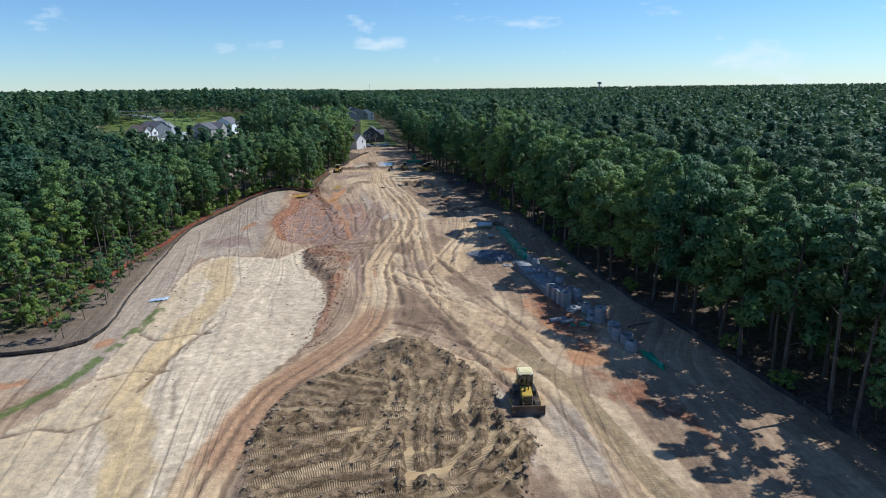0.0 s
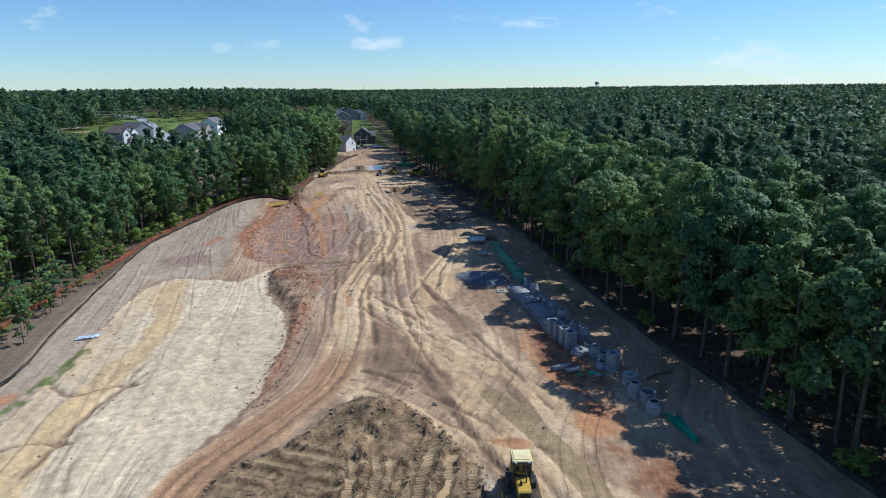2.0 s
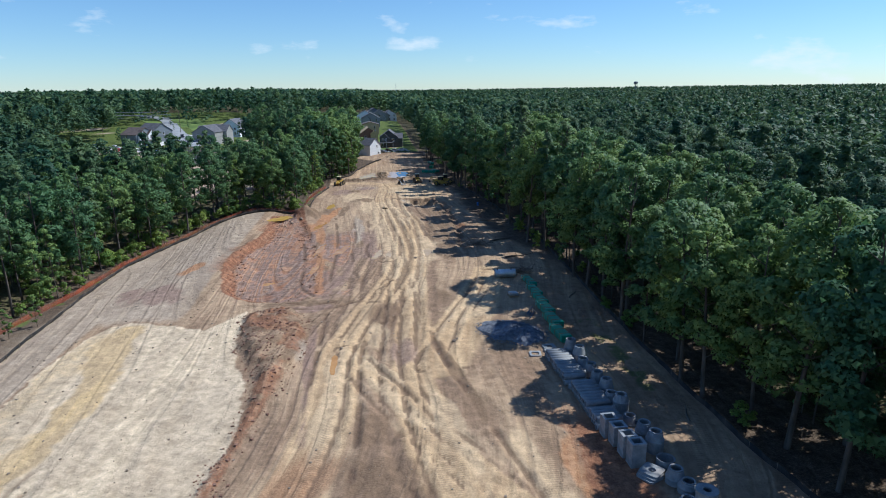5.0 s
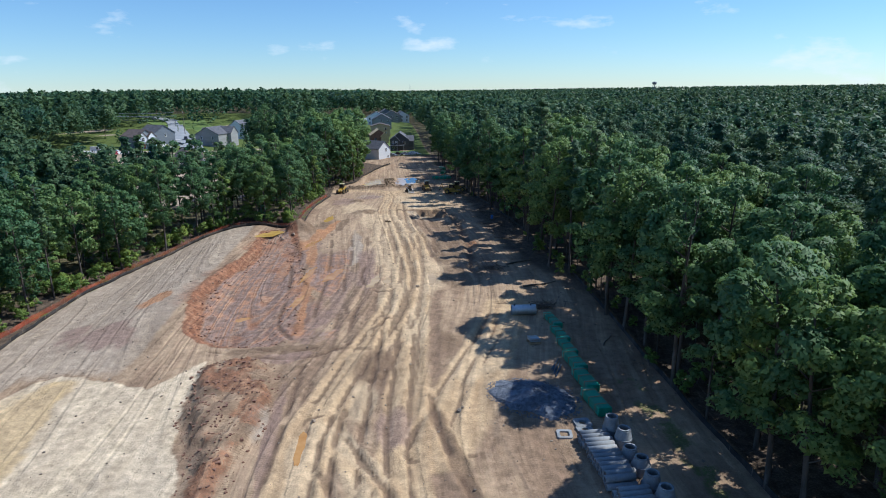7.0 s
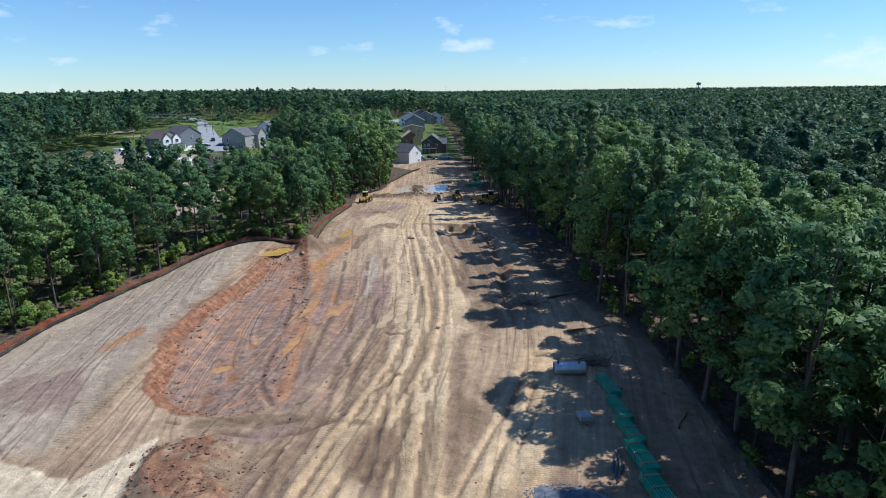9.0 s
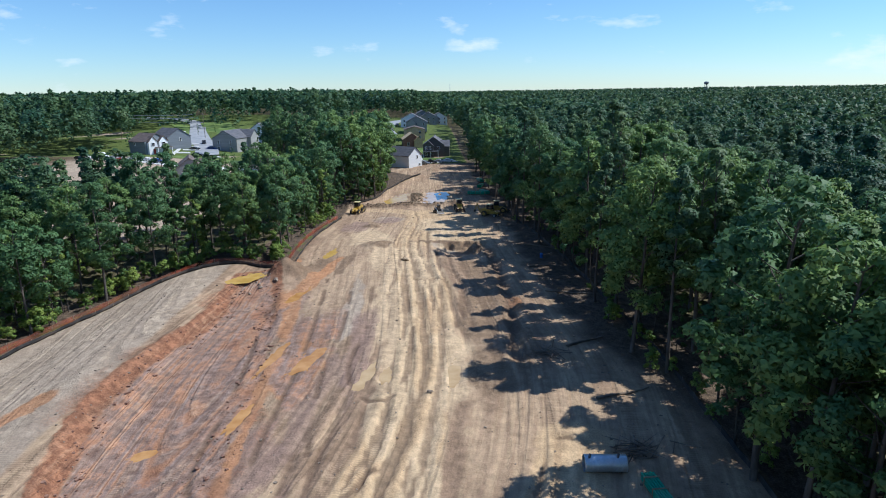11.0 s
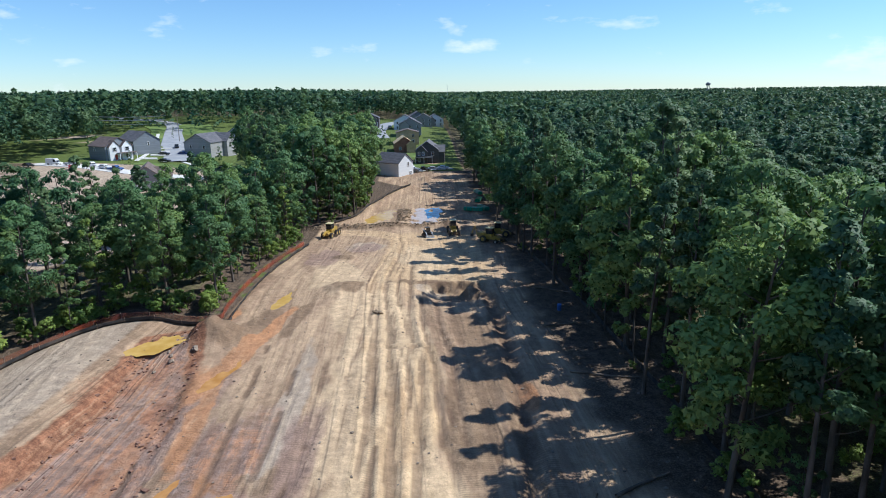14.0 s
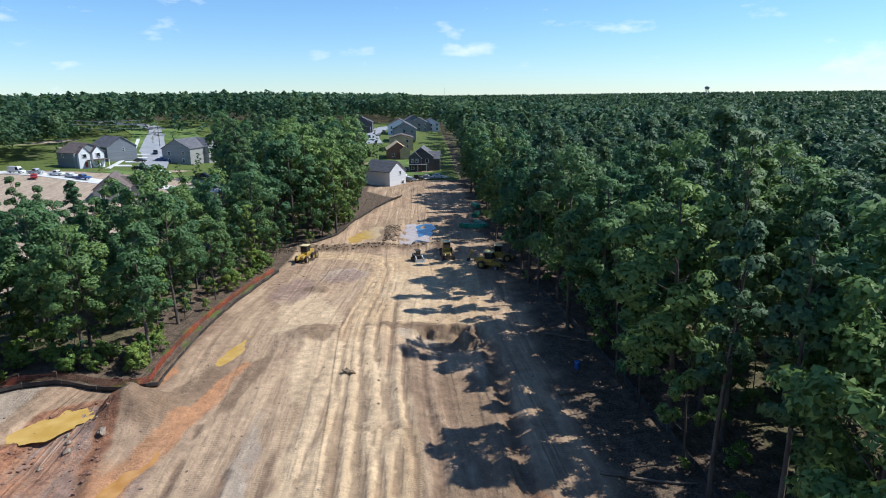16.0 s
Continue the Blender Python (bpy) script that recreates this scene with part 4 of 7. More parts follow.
def tree_shape(seed, kind):
    """Trunk and limb points and the crown's clumps for one tree of a kind: boughs, each with smaller clumps on its outer side."""
    rs = np.random.RandomState(seed)
    kind = "oak" if kind == "fine_oak" else "slim" if kind == "bright" else kind
    h, base, rad, r0, boughs, twigs, share = {
        "oak": (rs.uniform(17.5, 20.5), 0.30, rs.uniform(4.0, 5.0), 0.24, 17, 8, 0.36), "pine": (rs.uniform(19.0, 21.5), 0.50, rs.uniform(2.6, 3.3), 0.21, 16, 5, 0.36),
        "slim": (rs.uniform(12, 15.5), 0.17, rs.uniform(1.7, 2.3), 0.10, 12, 4, 0.42), "bush": (rs.uniform(3.2, 4.6), 0.16, rs.uniform(1.3, 1.7), 0.05, 6, 4, 0.5)}[kind]
    lean = rs.normal(0, 0.025, 2) * h
    spine = [Vector((lean[0] * k * k + 0.15 * math.sin(3 * k + seed), lean[1] * k * k + 0.12 * math.sin(4 * k), h * k * 0.96)) for k in np.linspace(0, 1, 7)]
    clumps, limbs = [], []
    for i in range(boughs):
        q = (i + 0.6 * rs.rand() + 0.2) / boughs
        k = base + (1 - base) * q
        prof = (1.0 - (1.75 * q - 0.72) ** 2 / 1.08) ** 0.5 if kind != "pine" else (1.0 - 0.72 * q) * (0.6 + 0.4 * rs.rand())
        ang = i * 2.4 + rs.normal(0, 0.4)
        br = rad * share * rs.uniform(0.75, 1.2) * (0.6 + 0.4 * prof)
        rr = max(0.0, rad * prof * rs.uniform(0.78, 1.08) - br * 0.8)
        sp = spine[min(6, int(k * 6))]
        z = h * k - br * 0.4 * q
        c = Vector((sp.x + rr * math.cos(ang), sp.y + rr * math.sin(ang), z))
        for j in range(twigs):
            d = Vector((rs.normal() + 0.7 * math.cos(ang), rs.normal() + 0.7 * math.sin(ang), rs.normal() + 0.45)).normalized()
            p = c + Vector((d.x, d.y, d.z * 0.75)) * br * rs.uniform(0.55, 0.95)
            clumps.append((p.x, p.y, p.z, br * rs.uniform(0.42, 0.66)))
        if kind != "bush":
            limbs.append((Vector((sp.x, sp.y, z - 0.8 - rr * 0.35)), c))
    clumps.append((spine[-1].x, spine[-1].y, h - 0.6, 0.7))
    return rs, h, r0, spine, clumps, limbs


def tree_meshes(seed, kind, count, size, mat):
    rs, h, r0, spine, clumps, limbs = tree_shape(seed, kind)
    bm = bmesh.new()
    limb(bm, [spine[0] - Vector((0, 0, 0.5))] + spine, [r0 * 1.35] + [r0 * (1 - 0.85 * k) for k in np.linspace(0, 1, 7)], 7)
    for a, b in limbs:
        limb(bm, [a, a.lerp(b, 0.5) + Vector((0, 0, -0.1)), b], [r0 * 0.26, r0 * 0.17, r0 * 0.06], 4)
    tm = bpy.data.meshes.new(kind + "_trunk"); bm.to_mesh(tm); bm.free()
    tm.materials.append(M_BARK)
    for pl in tm.polygons:
        pl.use_smooth = True
    v, f, soft = leaves(rs, clumps, count, size, 0.4, 0.40)
    return tm, rounded(numpy_mesh(kind + "_crown", v, f, [mat]), soft)


KINDS = {"fine_oak": (5, 8200, 0.185, M_LEAF), "oak": (4, 3600, 0.25, M_LEAF), "pine": (4, 4000, 0.165, M_PINE), "slim": (4, 2300, 0.165, M_LEAF), "bright": (3, 2600, 0.15, M_BUSH), "bush": (3, 800, 0.15, M_BUSH)}
STOCK = {k: [tree_meshes(100 + 13 * i + len(k), k, c, s, m) for i in range(n)] for k, (n, c, s, m) in KINDS.items()}
LABELS = {"fine_oak": ("tall broadleaf tree with a rounded leafy crown", "oak_tree"), "oak": ("tall broadleaf tree with a dense dark green crown", "oak_tree"), "pine": ("tall pine with a bare trunk and green top", "pine_tree"),
          "slim": ("slender young tree with light green leaves", "young_tree"), "bright": ("slender young tree with bright yellow-green leaves", "young_tree"), "bush": ("low bright green bush at the wood's edge", "bush")}


def plant(kind, x, y, scale, rs, group):
    tm, cm = STOCK[kind][rs.randint(len(STOCK[kind]))]
    label, name = LABELS[kind]
    root = new(name)
    root.empty_display_size = 0.5
    a = rs.uniform(0, 360)
    root.matrix_world = pose(x, y, ground_z(x, y) - 0.05, rs.normal(0, 1.2), rs.normal(0, 1.2), a) @ Matrix.Diagonal((scale * rs.uniform(0.9, 1.1), scale * rs.uniform(0.9, 1.1), scale, 1))
    tagged(root, label, "bush" if kind == "bush" else "tree", group)
    for nm, data in (("trunk", tm), ("crown", cm)):
        new(nm, data).parent = root
    return root


def west_edge(x, y):
    """How deep into the western woods places lie."""
    return line_dist(x, y, ORANGE + [(-4, 240), (-4, 252)] + FENCE_FAR)[0]


POLY_SITE = [(-200, 66), (-60, 66)] + [(-46, 74), (-40.5, 82)] + ORANGE + [(-4, 250)] + FENCE_FAR + [(4, 330), (60, 330), (60, 0), (-200, 0)]


def near_trees():
    rs = np.random.RandomState(21)
    # east: the front rows along the silt fence, taller where the strip narrows
    for row in range(4):
        y = 28.0 + row * 2.5
        while y < 345:
            x = float(east_edge(y)) + 0.8 + row * 6.0 + rs.normal(0, 1.1)
            far = y > 235
            if not (far and row > 1):
                kind = rs.choice(["oak", "pine", "slim"], p=[0.74, 0.18, 0.08] if row > 1 else [0.58, 0.28, 0.14])
                if kind == "oak" and 55 < y < 240:
                    kind = "fine_oak"
                tall = float(np.interp(y, [30, 60, 120, 150, 200, 235, 345], [0.96, 1.02, 1.04, 1.15, 1.2, 1.08, 0.95]))
                plant(kind, x, y + rs.normal(0, 0.8), rs.uniform(0.88, 1.1) * tall, rs, "eastern woods")
            y += rs.uniform(3.4, 5.6) if y < 130 and row < 3 else rs.uniform(4.6, 7.2)
    for k in range(70):           # saplings in the shade of the first rows
        y = rs.uniform(40, 235)
        plant("slim" if k % 3 else "bush", float(east_edge(y)) + rs.uniform(2.5, 17), y, rs.uniform(0.45, 0.75), rs, "saplings of the eastern woods")
    # west: along the orange fence and the belt before the building lots
    X, Y = rs.uniform(-66, 14, 11000), rs.uniform(74, 335, 11000)
    deep = west_edge(X, Y)
    good = (area(X, Y, POLY_SITE) < -1.4) & (area(X, Y, LOTS) < -1) & ~((Y < 180) & (deep > 22)) & ~((Y > 246) & (X < 19.6 - 0.325 * (Y - 133) + 4.5)) & ~((Y > 280) & (X > 19.6 - 0.061 * (Y - 133) - 5))
    pts = []
    for x, y, dp in zip(X[good], Y[good], deep[good]):
        gap = 3.7 if dp < 8 else 5.0
        if all((x - q[0]) ** 2 + (y - q[1]) ** 2 > gap * gap for q in pts):
            pts.append((x, y, dp))
        if len(pts) > 400:
            break
    for x, y, dp in pts:
        kind = rs.choice(["oak", "pine", "slim", "bright"], p=[0.26, 0.24, 0.36, 0.14] if dp < 6 else [0.55, 0.28, 0.15, 0.02])
        if y > 246 and x < 19.6 - 0.325 * (y - 133) + 4.5:
            continue
        if kind == "oak" and 170 < y < 230:
            kind = "fine_oak"
        plant(kind, x, y, rs.uniform(0.85, 1.08) * (1.22 if y > 250 else 0.88), rs, "western woods")
    for k in range(210):          # saplings and shrubs below the western trees
        x, y, dp = pts[rs.randint(len(pts))]
        if y < 300:
            kind = ("slim", "bright", "bush", "slim", "bush")[k % 5]
            x, y = x + rs.normal(0, 2.0), y + rs.normal(0, 2.0)
            if float(area(np.array([x]), np.array([y]), POLY_SITE)[0]) < -1.0:
                plant(kind, x, y, rs.uniform(0.7, 1.35) if kind == "bush" else rs.uniform(0.38, 0.68), rs, "undergrowth of the western woods")
    for x, y, s in ((-41.5, 86.5, 0.85), (-40.6, 91, 0.7), (-43, 95, 0.8), (-40.8, 101, 0.62), (-42.5, 106, 0.8), (-44.5, 89.5, 0.75), (-39.6, 112, 0.6)):
        plant("bright", x, y, s, rs, "western woods")
    for k in range(14):           # thin saplings left between the two fences
        y = rs.uniform(79, 118)
        plant("slim", rs.uniform(-37.5, -35) + 0.02 * (y - 80), y, rs.uniform(0.3, 0.6), rs, "saplings between the fences")


near_trees()


def bushes():
    rs = np.random.RandomState(31)
    n = len(ORANGE)
    for k in range(120):
        x, y = ORANGE[rs.randint(n)]
        x, y = x - rs.uniform(0.9, 4), y + rs.uniform(0, 6)
        if float(area(np.array([x]), np.array([y]), POLY_SITE)[0]) > -0.8:
            continue
        plant("bush", x, y, rs.uniform(0.4, 1.0), rs, "undergrowth by the orange fence")
    for k in range(26):
        y = rs.uniform(45, 230)
        plant("bush", float(east_edge(y)) + rs.uniform(-0.5, 3), y, rs.uniform(0.35, 0.8), rs, "undergrowth of the eastern woods")


bushes()
s_rs = np.random.RandomState(51)
for x, y, s in ((-66, 376, 0.5), (-60, 384, 0.42), (-92, 352, 0.4), (-119, 376, 0.6), (-122, 384, 0.55), (-124, 392, 0.6), (-64, 350, 0.5), (-56, 346, 0.62), (-110, 440, 0.3), (-118, 462, 0.3), (-104, 450, 0.3), (-112, 478, 0.32), (-12, 508, 0.4), (2, 436, 0.5), (-2, 452, 0.7), (-6, 438, 0.8), (0, 415, 0.7), (-4, 402, 0.8), (-7, 385, 0.8), (-5, 366, 0.85)):
    plant("slim", x, y, s, s_rs, "young trees by the houses")


def woodland(name, places, count, size, label, low=0.45):
    """Far woods in one mesh: a crown of leaf sprays for each tree, thinner with distance."""
    rs = np.random.RandomState(41)
    kinds = []
    for k in range(9):
        kind = ("oak", "oak", "pine")[k % 3]
        r2, h, r0, spine, clumps, limbs = tree_shape(300 + k, kind)
        keep = [c for c in clumps if c[2] > h * low]
        keep = [(a, b, c, r * 1.25) for a, b, c, r in keep]
        kinds.append(leaves(r2, keep, count, size, 0.6, 0.30))
    V, T, N = [], [], []
    for x, y, z, s in places:
        v, f, soft = kinds[rs.randint(9)]
        a = rs.uniform(0, 2 * math.pi)
        ca, sa = math.cos(a), math.sin(a)
        turn = np.array([[ca, sa, 0], [-sa, ca, 0], [0, 0, 1]])
        V.append(v @ turn * np.array([s * 1.15, s * 1.15, s]) + [x, y, z])
        N.append(soft @ turn)
        T.append(np.full(len(v), rs.rand()))
    V = np.concatenate(V)
    me = rounded(numpy_mesh(name, V, np.arange(len(V)).reshape(-1, 3), [M_CANOPY]), np.concatenate(N))
    at = me.attributes.new("tint", "FLOAT", "POINT")
    at.data.foreach_set("value", np.concatenate(T).astype(np.float32))
    return tagged(new(name, me), label, "woods", kind="stuff")


def wood_places(rs, X, Y, gap, good):
    cells, out = {}, []
    Z = terrain(X, Y)
    for x, y, z in zip(X[good], Y[good], Z[good]):
        key = (int(x // gap), int(y // gap))
        if key not in cells:
            cells[key] = 1
            out.append((x, y, z, rs.uniform(0.85, 1.12)))
    return out


CLEARING = [(-150, 462), (-128, 410), (-128, 345), (-126, 300), (-105, 246), (-72, 216), (-46, 212), (-28, 246), (-37, 300), (-45, 340), (-55, 352), (-42, 395), (-20, 430), (-10, 338), (4, 332), (37, 332), (36, 600), (-32, 600), (-46, 470), (-80, 505), (-120, 500)]


def wooded(x, y):
    good = area(x, y, CLEARING) < -2
    edge = east_edge(y)
    good &= ~((edge - 1 > x) & (area(x, y, POLY_SITE) > -1.5) & (y < 335))
    good &= ~((y >= 0) & (y < 345) & (x > 0) & (x < edge + np.where(y < 235, 21.5, 10)))
    good &= ~((x < 0) & (y < 335) & (y > 66) & ((west_edge(x, y) < 20.5) | (x > -40)))
    return good


w_rs = np.random.RandomState(77)
wx, wy = w_rs.uniform(-190, 210, 14000), w_rs.uniform(20, 420, 14000)
mid_places = wood_places(w_rs, wx, wy, 6.9, wooded(wx, wy))
close = [p for p in mid_places if p[0] < 116 and p[0] > -85 and p[1] < 330]
nearest = [p for p in close if 0 < p[0] < 88 and 50 < p[1] < 290]
beyond = set(close)
woodland("close_woods", nearest, 4200, 0.185, "dense green mixed woodland canopy beside the site")
woodland("side_woods", [p for p in close if p not in nearest], 1300, 0.32, "dense green woodland canopy behind the first trees")
woodland("mid_woods", [p for p in mid_places if p not in beyond], 300, 0.58, "dense green mixed woodland canopy")
r_ = np.concatenate([(330 ** 2 + w_rs.rand(26000) * (1000 ** 2 - 330 ** 2)) ** 0.5, (1000 ** 2 + w_rs.rand(9000) * (3300 ** 2 - 1000 ** 2)) ** 0.5])
a_ = w_rs.uniform(-0.80, 0.88, 35000)
wx, wy = 10 + r_ * np.sin(a_), 60 + r_ * np.cos(a_)
far_places = wood_places(w_rs, wx, wy, 8.6, wooded(wx, wy) & ~((wx > -190) & (wx < 210) & (wy > 20) & (wy < 420)))
far_places = [(x, y, z, min(s, (28.6 + 2.2 * w_rs.rand() - z) / 20)) for x, y, z, s in far_places]
far_near = [p for p in far_places if math.hypot(p[0], p[1] - 80) < 900]
far_far = [p for p in far_places if math.hypot(p[0], p[1] - 80) >= 900]
back_row = [(-200 + 4.6 * k, 464 + 9 * math.sin(k * 2.1) + 0.55 * max(0, k - 14) * 4.6, 6.0, 0.88 + 0.12 * math.sin(k * 5.3)) for k in range(26)]
woodland("far_woods", [(x, y, z, s * 1.06) for x, y, z, s in far_near] + back_row, 64, 1.1, "dense green woodland stretching into the distance", 0.1)
woodland("distant_woods", [(x, y, z, s * 0.95) for x, y, z, s in far_far], 24, 2.2, "distant wooded hills on the horizon")

# ---- helpers for things ----
def part(name, bm, material, parent=None, label="", smooth=False):
    """One mesh object from a bmesh, under a thing or a part."""
    me = bpy.data.meshes.new(name)
    bm.normal_update()
    bm.to_mesh(me); bm.free()
    if smooth:
        for pl in me.polygons:
            pl.use_smooth = True
    me.materials.append(material)
    ob = new(name, me)
    if parent:
        ob.parent = parent
    if label:
        ob["label"] = label
    return ob


def thing(name, m, label, category, group=""):
    root = new(name)
    root.empty_display_size = 0.3
    root.matrix_world = m
    return tagged(root, label, category, group)


def box(bm, c, s, bevel=0.0, rx=0, ry=0, rz=0):
    r = bmesh.ops.create_cube(bm, size=1, matrix=pose(*c, rx, ry, rz) @ Matrix.Diagonal((*s, 1)))
    if bevel:
        es = {e for v in r["verts"] for e in v.link_edges}
        bmesh.ops.bevel(bm, geom=list(es), offset=bevel, segments=1, affect="EDGES")
    return bm


def rod(bm, a, b, r, sides=8, r2=None):
    a, b = Vector(a), Vector(b)
    d = b - a
    m = Matrix.Translation((a + b) / 2) @ d.to_track_quat("Z", "Y").to_matrix().to_4x4()
    bmesh.ops.create_cone(bm, cap_ends=True, segments=sides, radius1=r, radius2=r if r2 is None else r2, depth=d.length, matrix=m)
    return bm


def lathe(bm, profile, sides, m=Matrix()):
    """A turned shape from (radius, height) pairs, going round the outline."""
    rings = [[bm.verts.new(m @ Vector((r * math.cos(2 * math.pi * k / sides), r * math.sin(2 * math.pi * k / sides), z))) for k in range(sides)] for r, z in profile]
    for a, b in zip(rings, rings[1:]):
        for k in range(sides):
            bm.faces.new((a[k], a[(k + 1) % sides], b[(k + 1) % sides], b[k]))
    return bm


def prism(bm, outline, x0, x1, m=Matrix()):
    """A side outline of (y, z) pairs, drawn out from x0 to x1."""
    a = [bm.verts.new(m @ Vector((x0, y, z))) for y, z in outline]
    b = [bm.verts.new(m @ Vector((x1, y, z))) for y, z in outline]
    n = len(outline)
    bm.faces.new(a[::-1]); bm.faces.new(b)
    for k in range(n):
        bm.faces.new((a[k], a[(k + 1) % n], b[(k + 1) % n], b[k]))
    bmesh.ops.recalc_face_normals(bm, faces=bm.faces[:])
    return bm


M_CONCRETE = surface("precast_concrete", (0.20, 0.215, 0.23), (0.33, 0.34, 0.35), 1.6, 0.85, bump=0.3, dirt=(0.30, 0.22, 0.16), dirt_amount=0.25)
M_PVC = surface("green_pvc", (0.012, 0.30, 0.17), (0.02, 0.42, 0.25), 1.2, 0.35, bump=0.03, dirt=(0.25, 0.2, 0.15), dirt_amount=0.12)
M_STEEL = surface("galvanised_steel", (0.45, 0.48, 0.50), (0.62, 0.64, 0.66), 2.0, 0.38, metal=0.75, bump=0.06, dirt=(0.30, 0.22, 0.16), dirt_amount=0.2)
M_IRON = surface("dark_ductile_iron", (0.045, 0.06, 0.085), (0.10, 0.13, 0.17), 2.0, 0.5, metal=0.3, bump=0.1, dirt=(0.30, 0.2, 0.14), dirt_amount=0.2)
M_TIMBER = surface("rough_timber", (0.28, 0.19, 0.11), (0.42, 0.30, 0.18), 3.0, 0.85, bump=0.3, stretch=(1, 0.15, 1))
M_STONE = surface("crushed_stone", (0.09, 0.10, 0.125), (0.20, 0.215, 0.245), 2.2, 0.9, bump=0.9, fine=6)
M_ROCK = surface("field_rock", (0.16, 0.12, 0.09), (0.34, 0.27, 0.20), 1.5, 0.95, bump=0.6)
M_CLOD = surface("clods_of_earth", (0.16, 0.115, 0.072), (0.30, 0.22, 0.14), 2.5, 0.95, bump=0.6)
M_REDCLOD = surface("red_clods", (0.15, 0.075, 0.05), (0.27, 0.15, 0.10), 2.5, 0.95, bump=0.6)
M_BLACKCLOTH = surface("black_silt_cloth", (0.010, 0.010, 0.011), (0.030, 0.029, 0.028), 1.2, 0.75, bump=0.3, dirt=(0.2, 0.15, 0.11), dirt_amount=0.2)
M_ORANGE = surface("orange_barrier_mesh", (0.26, 0.055, 0.028), (0.52, 0.11, 0.05), 0.35, 0.6, bump=0.2, dirt=(0.12, 0.08, 0.05), dirt_amount=0.4)


def netting(m, cover):
    """Lets light through the holes of a net."""
    n, l = m.node_tree.nodes, m.node_tree.links
    t, x = n.new("ShaderNodeBsdfTransparent"), n.new("ShaderNodeMixShader")
    x.inputs[0].default_value = cover
    l.new(t.outputs[0], x.inputs[1]); l.new(n["Principled BSDF"].outputs[0], x.inputs[2]); l.new(x.outputs[0], n["Material Output"].inputs[0])


netting(M_ORANGE, 0.36)
M_STAKE = surface("weathered_stakes", (0.16, 0.12, 0.09), (0.32, 0.25, 0.18), 4, 0.9)
M_BLUETARP = surface("blue_grey_tarp", (0.28, 0.40, 0.52), (0.55, 0.62, 0.68), 1.5, 0.5, bump=0.5)
M_WOOD = surface("fallen_wood", (0.10, 0.075, 0.055), (0.25, 0.19, 0.14), 2.5, 0.95, bump=0.7, stretch=(0.3, 1, 1))


# ---- the pipe yard ----
def cone_section(h, riser):
    """A manhole riser with a narrowing top."""
    R, r, w = 0.74, 0.40, 0.13
    k = riser
    prof = [(R - w, 0), (R, 0), (R, k), (R + 0.03, k + 0.02), (R - 0.02, k + 0.06), (r + w + 0.03, h - 0.14), (r + w, h - 0.12), (r + w, h), (r, h), (r, h - 0.14), (R - w, k), (R - w, 0.0)]
    return lathe(bmesh.new(), prof, 24)


def ring_section(h, R=0.74, w=0.13):
    return lathe(bmesh.new(), [(R - w, 0), (R, 0), (R, h * 0.5), (R, h), (R - w * 0.5, h), (R - w * 0.5, h - 0.05), (R - w, h - 0.05), (R - w, 0)], 24)


STACKS = [  # x, y, total height, riser height, narrowing top or open ring
    (32.2, 98.9, 2.0, 0.9, 1), (32.6, 97.1, 1.9, 1.0, 1), (32.4, 95.2, 1.3, 0.5, 1), (32.6, 93.4, 1.5, 0.8, 1), (32.5, 91.2, 1.5, 0.5, 1), (32.7, 89.3, 1.6, 0.7, 1),
    (32.4, 87.2, 1.3, 0.6, 1), (32.7, 85.6, 1.9, 1.2, 1), (32.6, 83.3, 0.9, 0.2, 1), (32.7, 80.7, 1.6, 0.7, 1), (32.8, 78.8, 1.9, 1.1, 1), (32.7, 76.6, 0.8, 0.8, 0),
    (32.5, 74.6, 1.3, 0.5, 1), (32.9, 73.4, 1.0, 0.5, 1), (32.0, 71.7, 0.75, 0.3, 1), (32.8, 70.8, 1.9, 1.9, 2), (32.9, 67.0, 1.1, 1.1, 2), (32.2, 64.6, 1.6, 0.8, 1), (32.9, 63.4, 1.2, 1.2, 0), (32.5, 61.4, 1.3, 0.9, 1)]
for i, (x, y, h, k, top) in enumerate(STACKS):
    lab = ("precast concrete manhole section with a narrowing top", "open precast concrete manhole ring", "tall precast concrete manhole riser with a flat lid")[0 if top == 1 else 1 if top == 0 else 2]
    root = thing("manhole_section", pose(x, y, ground_z(x, y) - 0.03, 0, 0, 37 * i), lab, "manhole section", "precast manhole sections")
    if top == 1:
        part("shell", cone_section(h, k), M_CONCRETE, root, smooth=False)
    else:
        part("shell", ring_section(h), M_CONCRETE, root)
    if top == 2:
        part("lid", lathe(bmesh.new(), [(0.30, h), (0.76, h), (0.78, h + 0.03), (0.78, h + 0.15), (0.30, h + 0.15), (0.30, h)], 24), M_CONCRETE, root)
    if i % 2 == 0:
        bm = bmesh.new()
        rod(bm, (0.70, 0, 0.45), (0.79, 0, 0.45), 0.17, 12)
        part("pipe_boot", bm, M_IRON, root, "dark rubber pipe opening")

# concrete pipes lying side by side in two courses
pipe_bm = lathe(bmesh.new(), [(0.21, -1.2), (0.29, -1.2), (0.29, -0.05), (0.29, 1.12), (0.25, 1.12), (0.25, 1.22), (0.21, 1.22), (0.21, -1.2)], 16, pose(0, 0, 0, 0, 90, 0))
pipe_me = bpy.data.meshes.new("concrete_pipe"); pipe_bm.to_mesh(pipe_me); pipe_bm.free(); pipe_me.materials.append(M_CONCRETE)
for p_ in pipe_me.polygons:
    p_.use_smooth = len(p_.vertices) == 4
y_rs = np.random.RandomState(8)
